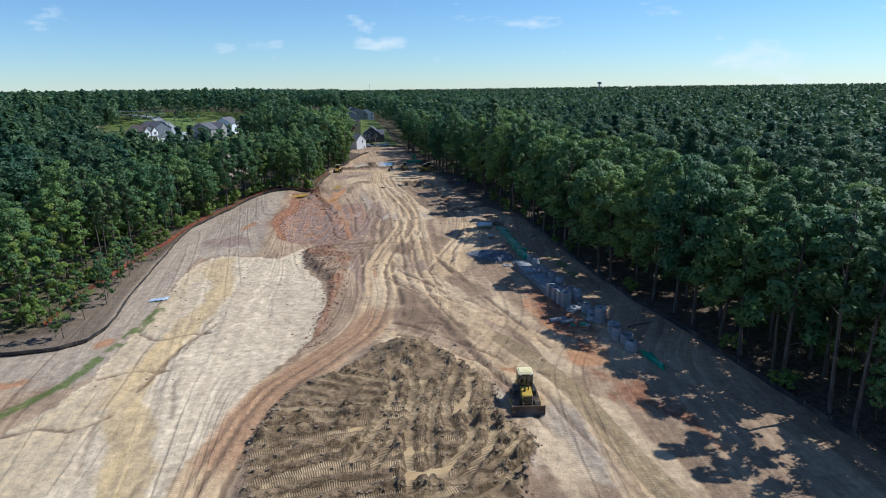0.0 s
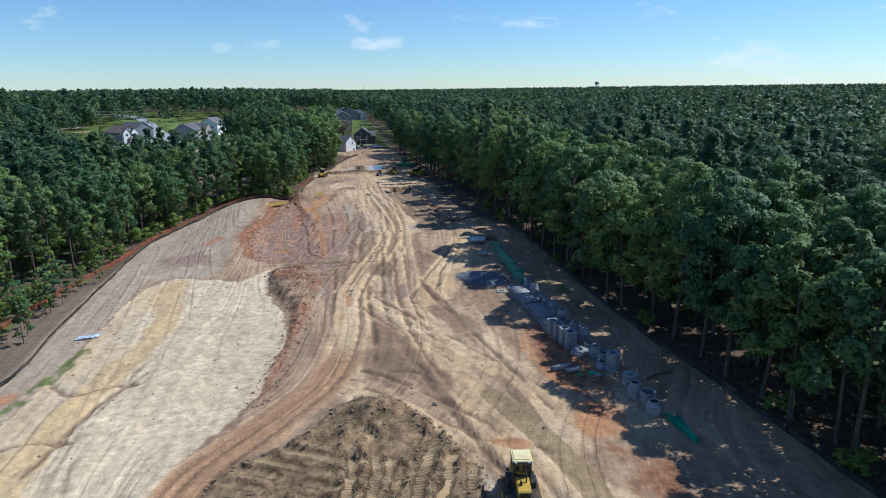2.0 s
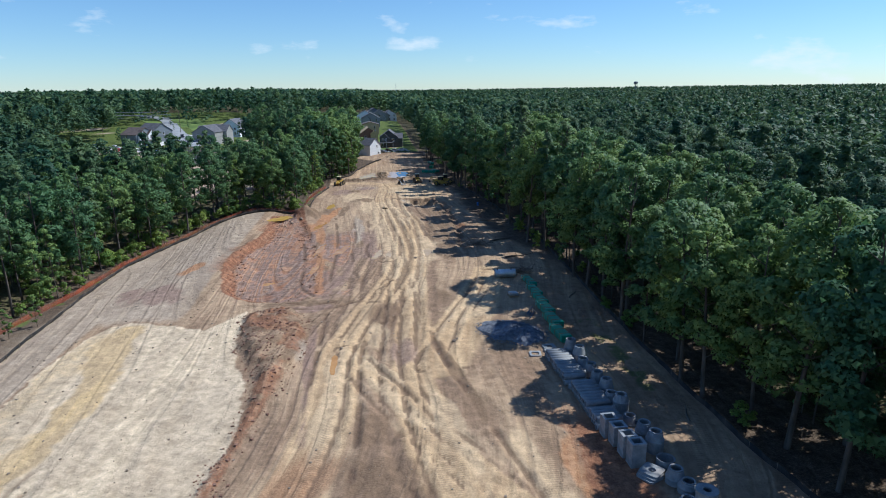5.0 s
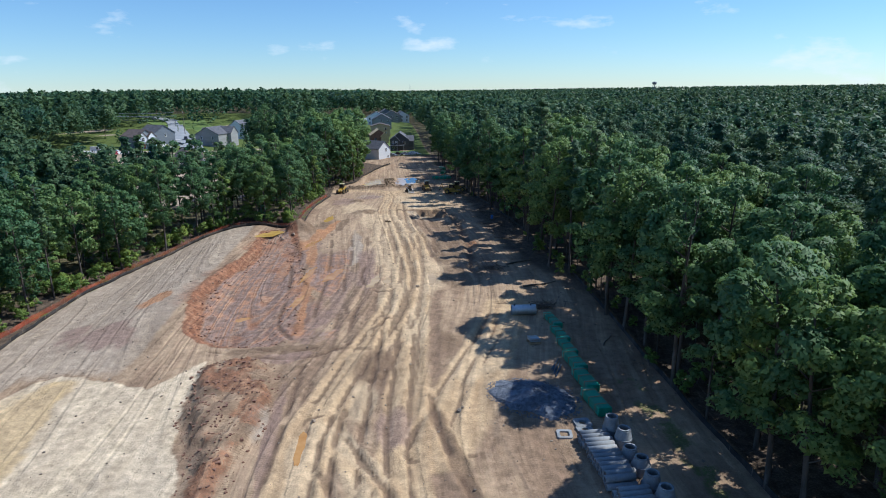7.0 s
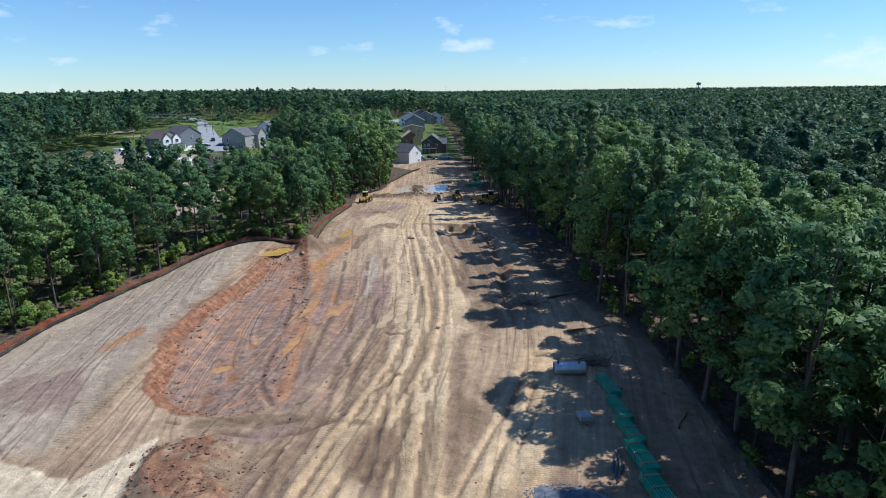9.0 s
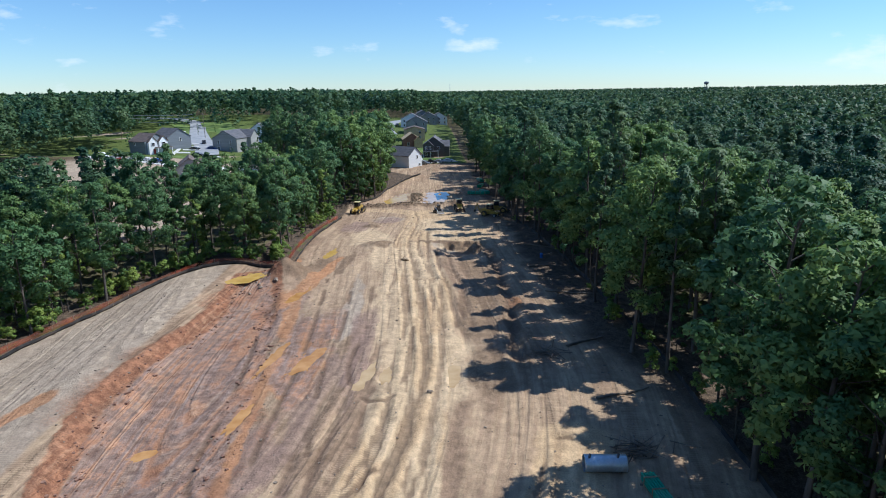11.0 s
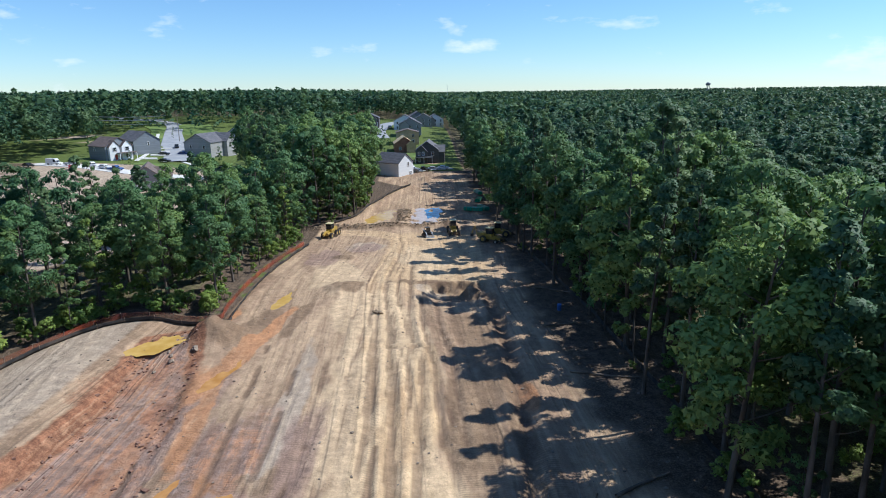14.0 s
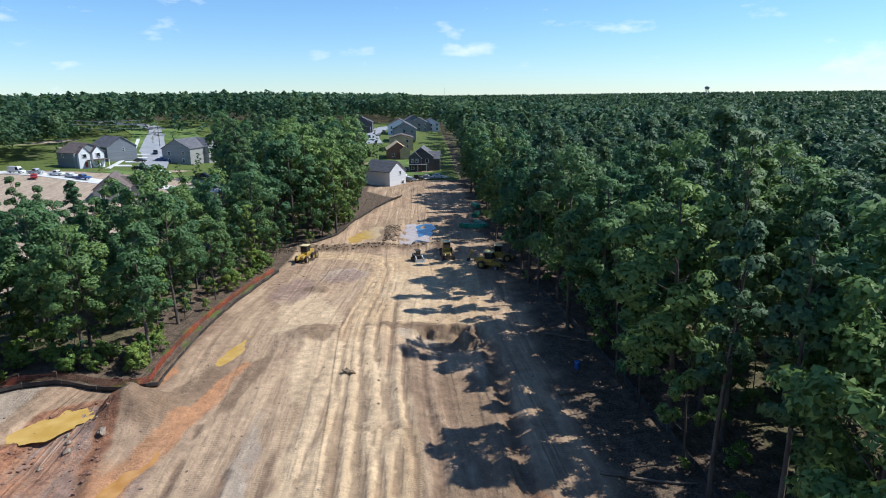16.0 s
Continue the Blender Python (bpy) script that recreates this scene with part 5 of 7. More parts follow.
for run, (ya, n, dx) in enumerate(((98.6, 13, 0.0), (90.6, 9, 0.22), (85.0, 5, 0.1))):
    for layer in range(2):
        for k in range(n - layer):
            x, y = 30.35 + dx + y_rs.normal(0, 0.05), ya - (k + 0.5 * layer) * 0.60
            ob = new("concrete_pipe", pipe_me)
            ob.matrix_world = pose(x, y, ground_z(30.3, y) + 0.24 + layer * 0.51, 0, 0, 2 + y_rs.normal(0, 0.6))
            tagged(ob, "grey concrete drain pipe in a two-course row", "concrete pipe", "stacked concrete drain pipes")


def catch_basin(h):
    bm = bmesh.new()
    for cx, cy, sx, sy in ((-0.52, 0, 0.15, 1.1), (0.52, 0, 0.15, 1.1), (0, -0.475, 0.89, 0.15), (0, 0.475, 0.89, 0.15)):
        box(bm, (cx, cy, h / 2), (sx, sy, h), 0.012)
    box(bm, (0, 0, 0.07), (0.89, 0.8, 0.14))
    return bm


for i, (x, y, h) in enumerate(((29.9, 81.6, 1.75), (30.15, 80.2, 1.75), (30.3, 78.6, 1.9), (30.45, 77.2, 2.05))):
    root = thing("catch_basin", pose(x, y, ground_z(x, y) - 0.03, 0, 0, 3 - i), "tall open-topped rectangular concrete catch basin", "catch basin", "precast catch basins")
    part("box_shell", catch_basin(h), M_CONCRETE, root)
    bm = bmesh.new(); box(bm, (0, 0, h + 0.05), (1.14, 1.05, 0.1), 0.01)
    bm2 = bmesh.new()
    for cx, cy, sx, sy in ((-0.5, 0, 0.24, 1.14), (0.5, 0, 0.24, 1.14), (0, -0.46, 0.76, 0.22), (0, 0.46, 0.76, 0.22)):
        box(bm2, (cx, cy, h + 0.05), (sx, sy, 0.1), 0.008)
    bm.free()
    part("rim", bm2, M_CONCRETE, root)


def slab(x, y, z, s, hole, square, rz, label):
    n = 24
    bm = bmesh.new()

    def outer(k):
        a = 2 * math.pi * (k + 0.5) / n
        q = max(abs(math.cos(a)), abs(math.sin(a)))
        return Vector((s / 2 * math.cos(a) / q, s / 2 * math.sin(a) / q, 0))

    def inner(k):
        a = 2 * math.pi * (k + 0.5) / n
        q = max(abs(math.cos(a)), abs(math.sin(a))) if square else 1
        return Vector((hole * math.cos(a) / q, hole * math.sin(a) / q, 0))
    up = Vector((0, 0, 0.16))
    loops = [[bm.verts.new(f(k) + o) for k in range(n)] for f, o in ((outer, Vector()), (outer, up), (inner, up), (inner, Vector()))]
    for a, b in zip(loops, loops[1:] + loops[:1]):
        for k in range(n):
            bm.faces.new((a[k], a[(k + 1) % n], b[(k + 1) % n], b[k]))
    ob = part("cover_slab", bm, M_CONCRETE)
    ob.matrix_world = pose(x, y, z, 0, 0, rz)
    return tagged(ob, label, "concrete slab", "precast cover slabs")


slab(30.3, 100.9, ground_z(30.3, 100.9), 1.5, 0.33, False, 4, "square pale concrete cover slab with a round hole")
slab(30.2, 99.75, ground_z(30.2, 99.75) + 0.02, 1.4, 0.30, False, 8, "square pale concrete cover slab with a round hole")
slab(28.2, 99.4, ground_z(28.2, 99.4), 1.35, 0.42, True, -8, "square pale concrete frame slab with a square hole")
for k in range(3):
    slab(30.9 + 0.12 * k, 75.5 + 0.1 * k, ground_z(30.9, 75.5) + 0.165 * k, 1.6, 0.30, k == 1, 28 + 6 * k, "stacked grey concrete cover slab")


def pvc_bundle(x, y, rz, across, high, length=4.25):
    root = thing("pvc_pipe_bundle", pose(x, y, ground_z(x, y) + 0.02, 0, 0, rz), "strapped bundle of bright green plastic sewer pipes", "pipe bundle", "green pipe bundles")
    r = 0.105
    me = None
    for j in range(high):
        for i in range(across):
            off = Vector(((i - (across - 1) / 2) * 2.08 * r, y_rs.normal(0, 0.03), 0.1 + r + j * 2.05 * r))
            if me is None:
                bm = lathe(bmesh.new(), [(r * 0.86, -length / 2), (r, -length / 2), (r, length / 2 - 0.25), (r * 1.14, length / 2 - 0.2), (r * 1.14, length / 2), (r * 0.86, length / 2), (r * 0.86, -length / 2)], 10, pose(0, 0, 0, 90, 0, 0))
                ob = part("pipe", bm, M_PVC, root, smooth=True); me = ob.data
            else:
                ob = new("pipe", me); ob.parent = root
            ob.location = off
    w, h = across * 2.1 * r, high * 2.1 * r
    for q in (-length * 0.33, 0, length * 0.33):
        bm = bmesh.new()
        box(bm, (0, q, 0.05), (w + 0.16, 0.09, 0.09)); box(bm, (0, q, 0.15 + h), (w + 0.16, 0.09, 0.05))
        box(bm, (-w / 2 - 0.05, q, 0.08 + h / 2), (0.04, 0.09, h + 0.1)); box(bm, (w / 2 + 0.05, q, 0.08 + h / 2), (0.04, 0.09, h + 0.1))
        part("strap_frame", bm, M_TIMBER, root, "timber bundle frame")
    return root


for x, y, a, h in ((34.3, 125.6, 5, 3), (33.9, 120.9, 5, 3), (33.6, 116.9, 5, 3), (33.2, 112.7, 6, 4), (32.95, 108.3, 6, 4), (32.55, 103.9, 6, 4)):
    pvc_bundle(x, y, 5.0, a, h)
# loose green pipes
for k in range(6):
    bm = lathe(bmesh.new(), [(0.09, -2.1), (0.105, -2.1), (0.105, 1.9), (0.12, 1.95), (0.12, 2.1), (0.09, 2.1), (0.09, -2.1)], 10, pose(0, 0, 0, 90, 0, 0))
    ob = part("pvc_pipe", bm, M_PVC, smooth=True)
    x, y = 33.75 + (k % 4) * 0.24 - 0.3, 58.1 + 0.1 * k
    ob.matrix_world = pose(x, y, ground_z(x, y) + 0.12 + (0.2 if k > 3 else 0), 0, 0, 4 - 5 * (k % 4) + k)
    tagged(ob, "loose green plastic sewer pipe lying on the ground", "pipe", "loose green pipes")
for x, y, rz in ((36.2, 298.5, 12), (35.2, 285, -14), (32.6, 271, 70), (35.3, 273, 20)):
    pvc_bundle(x, y, rz, 6, 4, 5.0)

# the ribbed steel culvert
bm = bmesh.new()
prof = [(0.66, -1.65)] + [(0.68 + (0.018 if k % 2 else -0.01), -1.65 + 3.3 * k / 44) for k in range(45)] + [(0.66, 1.65), (0.66, -1.65)]
lathe(bm, prof, 28, pose(0, 0, 0, 0, 90, 0))
culvert = thing("culvert_pipe", pose(31.2, 129.0, ground_z(31.2, 129.0) + 0.62, 0, 0, -3), "short wide ribbed galvanised steel culvert", "culvert")
part("ribbed_barrel", bm, M_STEEL, culvert, smooth=True)
for q in (-1.3, 0.9):
    bm = bmesh.new(); rod(bm, (q, -0.25, 0.66), (q + 0.05, -0.25, 0.95), 0.10, 10)
    part("lifting_lug", bm, M_IRON, culvert)

# small pipes and fittings
for x, y, rz, r, ln in ((27.4, 72.0, 12, 0.30, 2.4), (28.4, 71.1, 10, 0.30, 2.0)):
    bm = lathe(bmesh.new(), [(r * 0.8, -ln / 2), (r, -ln / 2), (r, ln / 2), (r * 0.8, ln / 2), (r * 0.8, -ln / 2)], 16, pose(0, 0, 0, 0, 90, 0))
    ob = part("concrete_pipe", bm, M_CONCRETE, smooth=True)
    ob.matrix_world = pose(x, y, ground_z(x, y) + r - 0.03, 0, 0, rz)
    tagged(ob, "single short concrete pipe lying on red earth", "concrete pipe", "short loose concrete pipes")
for i in range(9):
    bm = rod(bmesh.new(), (-1.3, 0, 0), (1.3, 0, 0), 0.075, 10)
    ob = part("iron_pipe", bm, M_IRON, smooth=True)
    x, y = 31.0 + 0.1 * (i % 3), 111.2 + 0.25 * i
    ob.matrix_world = pose(x, y, ground_z(x, y) + 0.10, 0, 0, 62 + y_rs.normal(0, 3))
    tagged(ob, "dark blue iron water pipe lying beside others", "pipe", "dark iron pipes")
for i in range(5):
    for j in range(2):
        bm = rod(bmesh.new(), (0, -0.75, 0), (0, 0.75, 0), 0.11, 12)
        ob = part("steel_pipe", bm, M_STEEL, smooth=True)
        x, y = 29.8 + 0.24 * i, 119.4
        ob.matrix_world = pose(x, y, ground_z(x, y) + 0.35 + 0.23 * j, -6, 0, 4)
        tagged(ob, "short pale steel pipe in a small stack", "pipe", "stack of short steel pipes")
for q in (-0.5, 0.5):
    tagged(part("timber_skid", box(bmesh.new(), (0, q, 0.11), (1.5, 0.12, 0.22), 0.01), M_TIMBER), "rough timber skid under short pipes", "timber skid", "timber skids").matrix_world = pose(30.3, 119.4, ground_z(30.3, 119.4), 0, 0, 4)
root = thing("pallet", pose(30.2, 69.7, ground_z(30.2, 69.7), 0, 0, -28), "wooden pallet on red earth with fittings on it", "pallet")
for k in range(6):
    part("board", box(bmesh.new(), (0, -0.55 + 0.22 * k, 0.14), (1.2, 0.14, 0.025)), M_TIMBER, root)
for k in (-0.5, 0, 0.5):
    part("runner", box(bmesh.new(), (k, 0, 0.065), (0.09, 1.2, 0.12)), M_TIMBER, root)
for k, (dx, dy) in enumerate(((0.1, 0.1), (-0.3, 0.2), (-1.4, 0.4), (0.35, -0.3))):
    bm = rod(bmesh.new(), (-0.35, 0, 0.12), (0.35, 0, 0.12), 0.11, 12)
    rod(bm, (0, 0, 0.12), (0.1, 0.28, 0.18), 0.10, 12)
    ob = part("pipe_fitting", bm, M_PVC if k != 3 else M_STEEL, smooth=True)
    x, y = 30.2 + dx, 69.7 + dy
    ob.matrix_world = pose(x, y, ground_z(x, y) + (0.13 if k != 2 else 0), 0, 0, 50 * k)
    tagged(ob, "green plastic branch fitting" if k != 3 else "pale steel pipe fitting", "pipe fitting", "pipe fittings")


# ---- loose earth, stones and wood ----
def lumps(name, places, mat, label, seed, flat=0.7):
    """Many small angular lumps in one mesh."""
    rs = np.random.RandomState(seed)
    bm = bmesh.new(); bmesh.ops.create_cube(bm, size=1.5); bmesh.ops.triangulate(bm, faces=bm.faces[:])
    base = np.array([v.co for v in bm.verts]); tri = np.array([[v.index for v in f.verts] for f in bm.faces]); bm.free()
    V, F = [], []
    for k, (x, y, z, s) in enumerate(places):
        v = base * (0.7 + 0.55 * rs.rand(len(base), 1)) * s * np.array([1, rs.uniform(0.6, 1), flat])
        a = rs.uniform(0, 6.28)
        v = v @ np.array([[math.cos(a), math.sin(a), 0], [-math.sin(a), math.cos(a), 0], [0, 0, 1]])
        V.append(v + [x, y, z]); F.append(tri + k * len(base))
    me = numpy_mesh(name, np.concatenate(V), np.concatenate(F), [mat])
    return tagged(new(name, me), label, "loose earth", kind="stuff")


def scatter(n, pts, inside, lo, hi, seed, power=3.0):
    rs = np.random.RandomState(seed)
    xs, ys = [p[0] for p in pts], [p[1] for p in pts]
    X, Y = rs.uniform(min(xs) - 1, max(xs) + 1, n), rs.uniform(min(ys) - 1, max(ys) + 1, n)
    S = area(X, Y, pts)
    ok = (S > inside[0]) & (S < inside[1])
    return [(x, y, ground_z(x, y) + 0.02, lo + (hi - lo) * rs.rand() ** power) for x, y in zip(X[ok], Y[ok])]


lumps("mud_clods", [c for c in scatter(4200, MUD, (-0.2, 30), 0.04, 0.20, 1, 3.5) if c[2] > float(terrain(c[0], c[1])) + 0.42] + scatter(3600, MUD, (-0.5, 1.0), 0.05, 0.26, 2, 3), M_CLOD, "dark clods of churned mud left by the dozer", 3)
lumps("spoil_clods", scatter(2200, SPOIL, (-0.3, 9), 0.04, 0.2, 4), M_REDCLOD, "reddish clods on the spoil bank", 5)
lumps("pit_stones", scatter(2600, PIT, (0.2, 3.2), 0.04, 0.24, 6, 4), M_REDCLOD, "stones and clods on the pit floor", 7)
site_outline = [(-30, 60), (-30, 180), (-5, 186), (-3, 245), (27, 250), (29, 150), (27, 60), (14, 60), (9, 70), (0, 68)]
lumps("scattered_stones", scatter(2600, site_outline, (0, 90), 0.035, 0.16, 8, 5), M_ROCK, "small stones strewn over the graded ground", 9)
lumps("berm_clods", scatter(1500, [(-6, 249.5), (26, 251), (28, 256), (24, 256), (10, 254), (-6, 253)], (0, 9), 0.06, 0.32, 12, 2.5) + scatter(900, [(13, 258), (16.5, 258), (16.5, 275), (13, 275)], (0, 9), 0.05, 0.3, 13, 2.5), M_CLOD, "broken clods on the earth berm by the pools", 14)
e_rs = np.random.RandomState(15)
edge_pts = []
for _ in range(900):
    y = e_rs.uniform(35, 330); x = float(east_edge(y)) - e_rs.uniform(-2, 12) ** 1
    edge_pts.append((x, y, ground_z(x, y) + 0.01, 0.04 + 0.16 * e_rs.rand() ** 4))
lumps("wood_edge_debris", edge_pts, M_WOOD, "broken wood and stones along the wood's edge", 16, 0.4)


def rock(x, y, s, seed, mat, label, squash=0.7):
    rs = np.random.RandomState(seed)
    bm = bmesh.new(); bmesh.ops.create_icosphere(bm, subdivisions=2, radius=1)
    for v in bm.verts:
        v.co *= 0.75 + 0.5 * noise.noise(v.co * 1.3 + Vector((seed, 0, 0)))
        v.co.z *= squash
    ob = part("rock", bm, mat)
    ob.matrix_world = pose(x, y, ground_z(x, y) + 0.25 * s, 0, 0, rs.uniform(0, 360)) @ Matrix.Diagonal((s, s * 0.8, s, 1))
    return tagged(ob, label, "rock", "loose boulders")


rock(13.3, 192.2, 0.62, 1, M_CLOD, "dark lump of earth lying on the haul road"); rock(13.9, 191.9, 0.5, 2, M_CLOD, "dark lump of earth lying on the haul road")
for k, (x, y, s) in enumerate(((-6.5, 180.6, 0.6), (-8.4, 178.5, 0.45), (-8.9, 179.6, 0.4), (-9.6, 180.8, 0.35), (17.6, 142.3, 0.4), (19.5, 104.7, 0.4), (19.9, 105.1, 0.25), (12.6, 66.9, 0.4), (-9.6, 176.6, 0.3), (5.9, 104.1, 0.3))):
    rock(x, y, s, 10 + k, M_ROCK, "weathered brown boulder on bare ground")

# grey stone heap in the yard
bm = bmesh.new()
bmesh.ops.create_grid(bm, x_segments=56, y_segments=44, size=1)
for v in bm.verts:
    x, y = v.co.x * 5.2, v.co.y * 4.0
    q = math.hypot(x / 4.5, y / 3.3) + 0.25 * (noise.noise(Vector((x * 0.5, y * 0.5, 3))))
    h = 1.15 * max(0, 1 - q) ** 0.85 + 0.05 * noise.noise(Vector((x * 2, y * 2, 0)))
    v.co = Vector((x, y, h - (0.25 if q > 1.02 else 0)))
heap = part("stone_heap", bm, M_STONE, smooth=True)
heap.matrix_world = pose(27.0, 106.2, ground_z(27, 106.2) - 0.02, 0, 0, -42)
tagged(heap, "low heap of blue-grey crushed stone", "stone heap", kind="stuff")
h_rs = np.random.RandomState(19)
st = []
for _ in range(1500):
    a, q = h_rs.uniform(0, 6.28), h_rs.rand() ** 0.5 * 1.15
    lx, ly = 4.4 * q * math.cos(a), 3.2 * q * math.sin(a)
    c, s = math.cos(radians(-42)), math.sin(radians(-42))
    x, y = 27.0 + lx * c - ly * s, 106.2 + lx * s + ly * c
    st.append((x, y, ground_z(27, 106.2) + 1.15 * max(0, 1 - q) ** 0.85 + (0.02 if q < 1 else ground_z(x, y) - ground_z(27, 106.2)), h_rs.uniform(0.04, 0.10)))
lumps("heap_stones", st, M_STONE, "loose crushed stones on the heap", 20)

# fallen trunks and a brush pile
for k, (x, y, rz, ln, r) in enumerate(((37.3, 68.3, 18, 4.4, 0.13), (39.2, 119, 60, 3.5, 0.1), (36.5, 141, 20, 6, 0.15), (38.3, 172, -15, 7, 0.14), (37, 186, 10, 5, 0.12), (36, 154, 25, 5.5, 0.16), (39, 200, -30, 6, 0.14), (38.5, 84, 75, 3, 0.1))):
    bm = bmesh.new()
    pts = [Vector((ln * (t - 0.5), 0.15 * math.sin(4 * t + k), 0.05 * math.sin(7 * t))) for t in np.linspace(0, 1, 6)]
    limb(bm, pts, [r * (1 - 0.5 * t) for t in np.linspace(0, 1, 6)], 8)
    ob = part("fallen_trunk", bm, M_WOOD, smooth=True)
    ob.matrix_world = pose(x, y, ground_z(x, y) + r * 0.8, 0, 0, rz)
    tagged(ob, "bare fallen tree trunk on the forest edge", "log", "fallen trunks")
b_rs = np.random.RandomState(23)
for cx, cy, n in ((34.6, 131.3, 40), (31, 151, 34)):
    bm = bmesh.new()
    for _ in range(n):
        p = Vector((b_rs.normal(0, 1.1), b_rs.normal(0, 0.7), b_rs.uniform(0.05, 0.5)))
        d = Vector((b_rs.normal(), b_rs.normal(), b_rs.normal(0, 0.35))).normalized() * b_rs.uniform(0.6, 1.6)
        limb(bm, [p - d, p, p + d + Vector((0, 0, 0.1))], [0.06, 0.045, 0.015], 5)
    ob = part("brush_pile", bm, M_WOOD)
    ob.matrix_world = pose(cx, cy, ground_z(cx, cy))
    tagged(ob, "heap of cut branches at the wood's edge", "brush pile", kind="stuff")

# crumpled sheet by the pale pad
bm = bmesh.new(); bmesh.ops.create_grid(bm, x_segments=22, y_segments=12, size=1)
for v in bm.verts:
    v.co = Vector((v.co.x * 1.3 + 0.2 * v.co.y, v.co.y * 0.6, 0.10 + 0.28 * abs(noise.noise(v.co * 2.3)) + 0.1 * noise.noise(v.co * 6)))
ob = part("crumpled_tarp", bm, M_BLUETARP)
ob.matrix_world = pose(-27.5, 92.6, ground_z(-27.5, 92.6), 0, 0, 12)
tagged(ob, "crumpled pale blue plastic sheet on the ground", "tarp")


# ---- fences ----
def fence(name, line, height, cloth, gap, label, category, sag, lean=0.0, thick=0.02, foot=0.0):
    root = thing(name, Matrix(), label, category)
    pts, run = [], 0.0
    for (ax, ay), (bx, by) in zip(line[:-1], line[1:]):
        n = max(1, int(math.hypot(bx - ax, by - ay) / 0.6))
        pts += [(ax + (bx - ax) * k / n, ay + (by - ay) * k / n) for k in range(n)]
    pts.append(line[-1])
    bm = bmesh.new()
    rows, since, posts = [], 9.0, []
    for i, (x, y) in enumerate(pts):
        q = pts[min(i + 1, len(pts) - 1)]; o = pts[max(i - 1, 0)]
        t = Vector((q[0] - o[0], q[1] - o[1], 0)).normalized(); nrm = Vector((-t.y, t.x, 0))
        z = ground_z(x, y)
        h = height * (1 - sag * (0.5 + 0.5 * noise.noise(Vector((x * 0.35, y * 0.35, 2)))))
        bulge = nrm * (0.10 * noise.noise(Vector((x * 0.8, y * 0.8, 5))) + lean)
        base = Vector((x, y, z))
        col = []
        for k, s in ((0, 0), (0.5, 0.5), (1, 1)):
            p = base + Vector((0, 0, -0.06 + (h + 0.06) * k)) + bulge * s + (nrm * foot if k == 0 else Vector())
            col.append((bm.verts.new(p - nrm * thick), bm.verts.new(p + nrm * thick)))
        rows.append(col)
        since += 0.6
        if since > gap:
            posts.append((base, h, math.atan2(t.y, t.x))); since = 0
    for a, b in zip(rows, rows[1:]):
        for k in range(2):
            for s in (0, 1):
                bm.faces.new((a[k][s], b[k][s], b[k + 1][s], a[k + 1][s]))
        bm.faces.new((a[2][0], b[2][0], b[2][1], a[2][1]))
    part("cloth", bm, cloth, root)
    me = None
    for base, h, rz in posts:
        if me is None:
            ob = part("stake", box(bmesh.new(), (0, 0, 0.5), (0.05, 0.05, 1.0), 0.006), M_STAKE, root); me = ob.data
        else:
            ob = new("stake", me); ob.parent = root
        ob.matrix_local = Matrix.Translation(base - Vector((0, 0, 0.1))) @ pose(0, 0, 0, 0, 0, math.degrees(rz)) @ Matrix.Diagonal((1, 1, h + 0.25, 1))
    return root


fence("silt_fence", FENCE, 0.75, M_BLACKCLOTH, 2.4, "sagging black silt fence along the bank", "silt fence", 0.35, foot=0.35)
fence("barrier_fence", ORANGE, 0.95, M_ORANGE, 2.7, "faded orange plastic mesh barrier fence", "barrier fence", 0.45)
fence("silt_fence", FENCE_FAR, 0.8, M_BLACKCLOTH, 2.4, "black silt fence beside the ponds", "silt fence", 0.3, foot=0.4)
fence("silt_fence", FENCE_EAST + [(42, 190), (38, 230)], 0.65, M_BLACKCLOTH, 2.4, "black silt fence at the eastern wood's edge", "silt fence", 0.3)


# ---- standing water ----
def water(name, x, y, z, rx, ry, rz, mat, label, seed):
    bm = bmesh.new()
    n = 64
    c = bm.verts.new((0, 0, 0))
    ring = []
    for k in range(n):
        a = 2 * math.pi * k / n
        q = 1 + 0.5 * noise.noise(Vector((math.cos(a) * 1.6, math.sin(a) * 1.6, seed * 3.1))) + 0.22 * noise.noise(Vector((math.cos(a) * 4.5, math.sin(a) * 4.5, seed * 1.7)))
        ring.append(bm.verts.new((rx * q * math.cos(a), ry * q * math.sin(a), 0)))
    for k in range(n):
        bm.faces.new((c, ring[k], ring[(k + 1) % n]))
    ob = part(name, bm, mat)
    ob.matrix_world = pose(x, y, z, 0, 0, rz)
    return tagged(ob, label, "puddle", "muddy puddles", "structure")


def water_mat(name, c1, c2, rough):
    m, n, l, p = node_mat(name)
    co = n.new("ShaderNodeNewGeometry")
    t = n.new("ShaderNodeTexNoise"); t.inputs["Scale"].default_value = 0.7; t.inputs["Detail"].default_value = 5
    l.new(co.outputs["Position"], t.inputs["Vector"])
    r = n.new("ShaderNodeValToRGB"); r.color_ramp.elements[0].position, r.color_ramp.elements[1].position = 0.35, 0.65
    r.color_ramp.elements[0].color, r.color_ramp.elements[1].color = (*c1, 1), (*c2, 1)
    l.new(t.outputs["Fac"], r.inputs[0]); l.new(r.outputs[0], p.inputs["Base Color"])
    p.inputs["Roughness"].default_value, p.inputs["IOR"].default_value = rough, 1.33
    return m


M_MUDWATER = water_mat("orange_mud_water", (0.40, 0.19, 0.055), (0.52, 0.28, 0.10), 0.14)
M_OCHRE = water_mat("ochre_mud_water", (0.48, 0.29, 0.07), (0.58, 0.38, 0.12), 0.15)
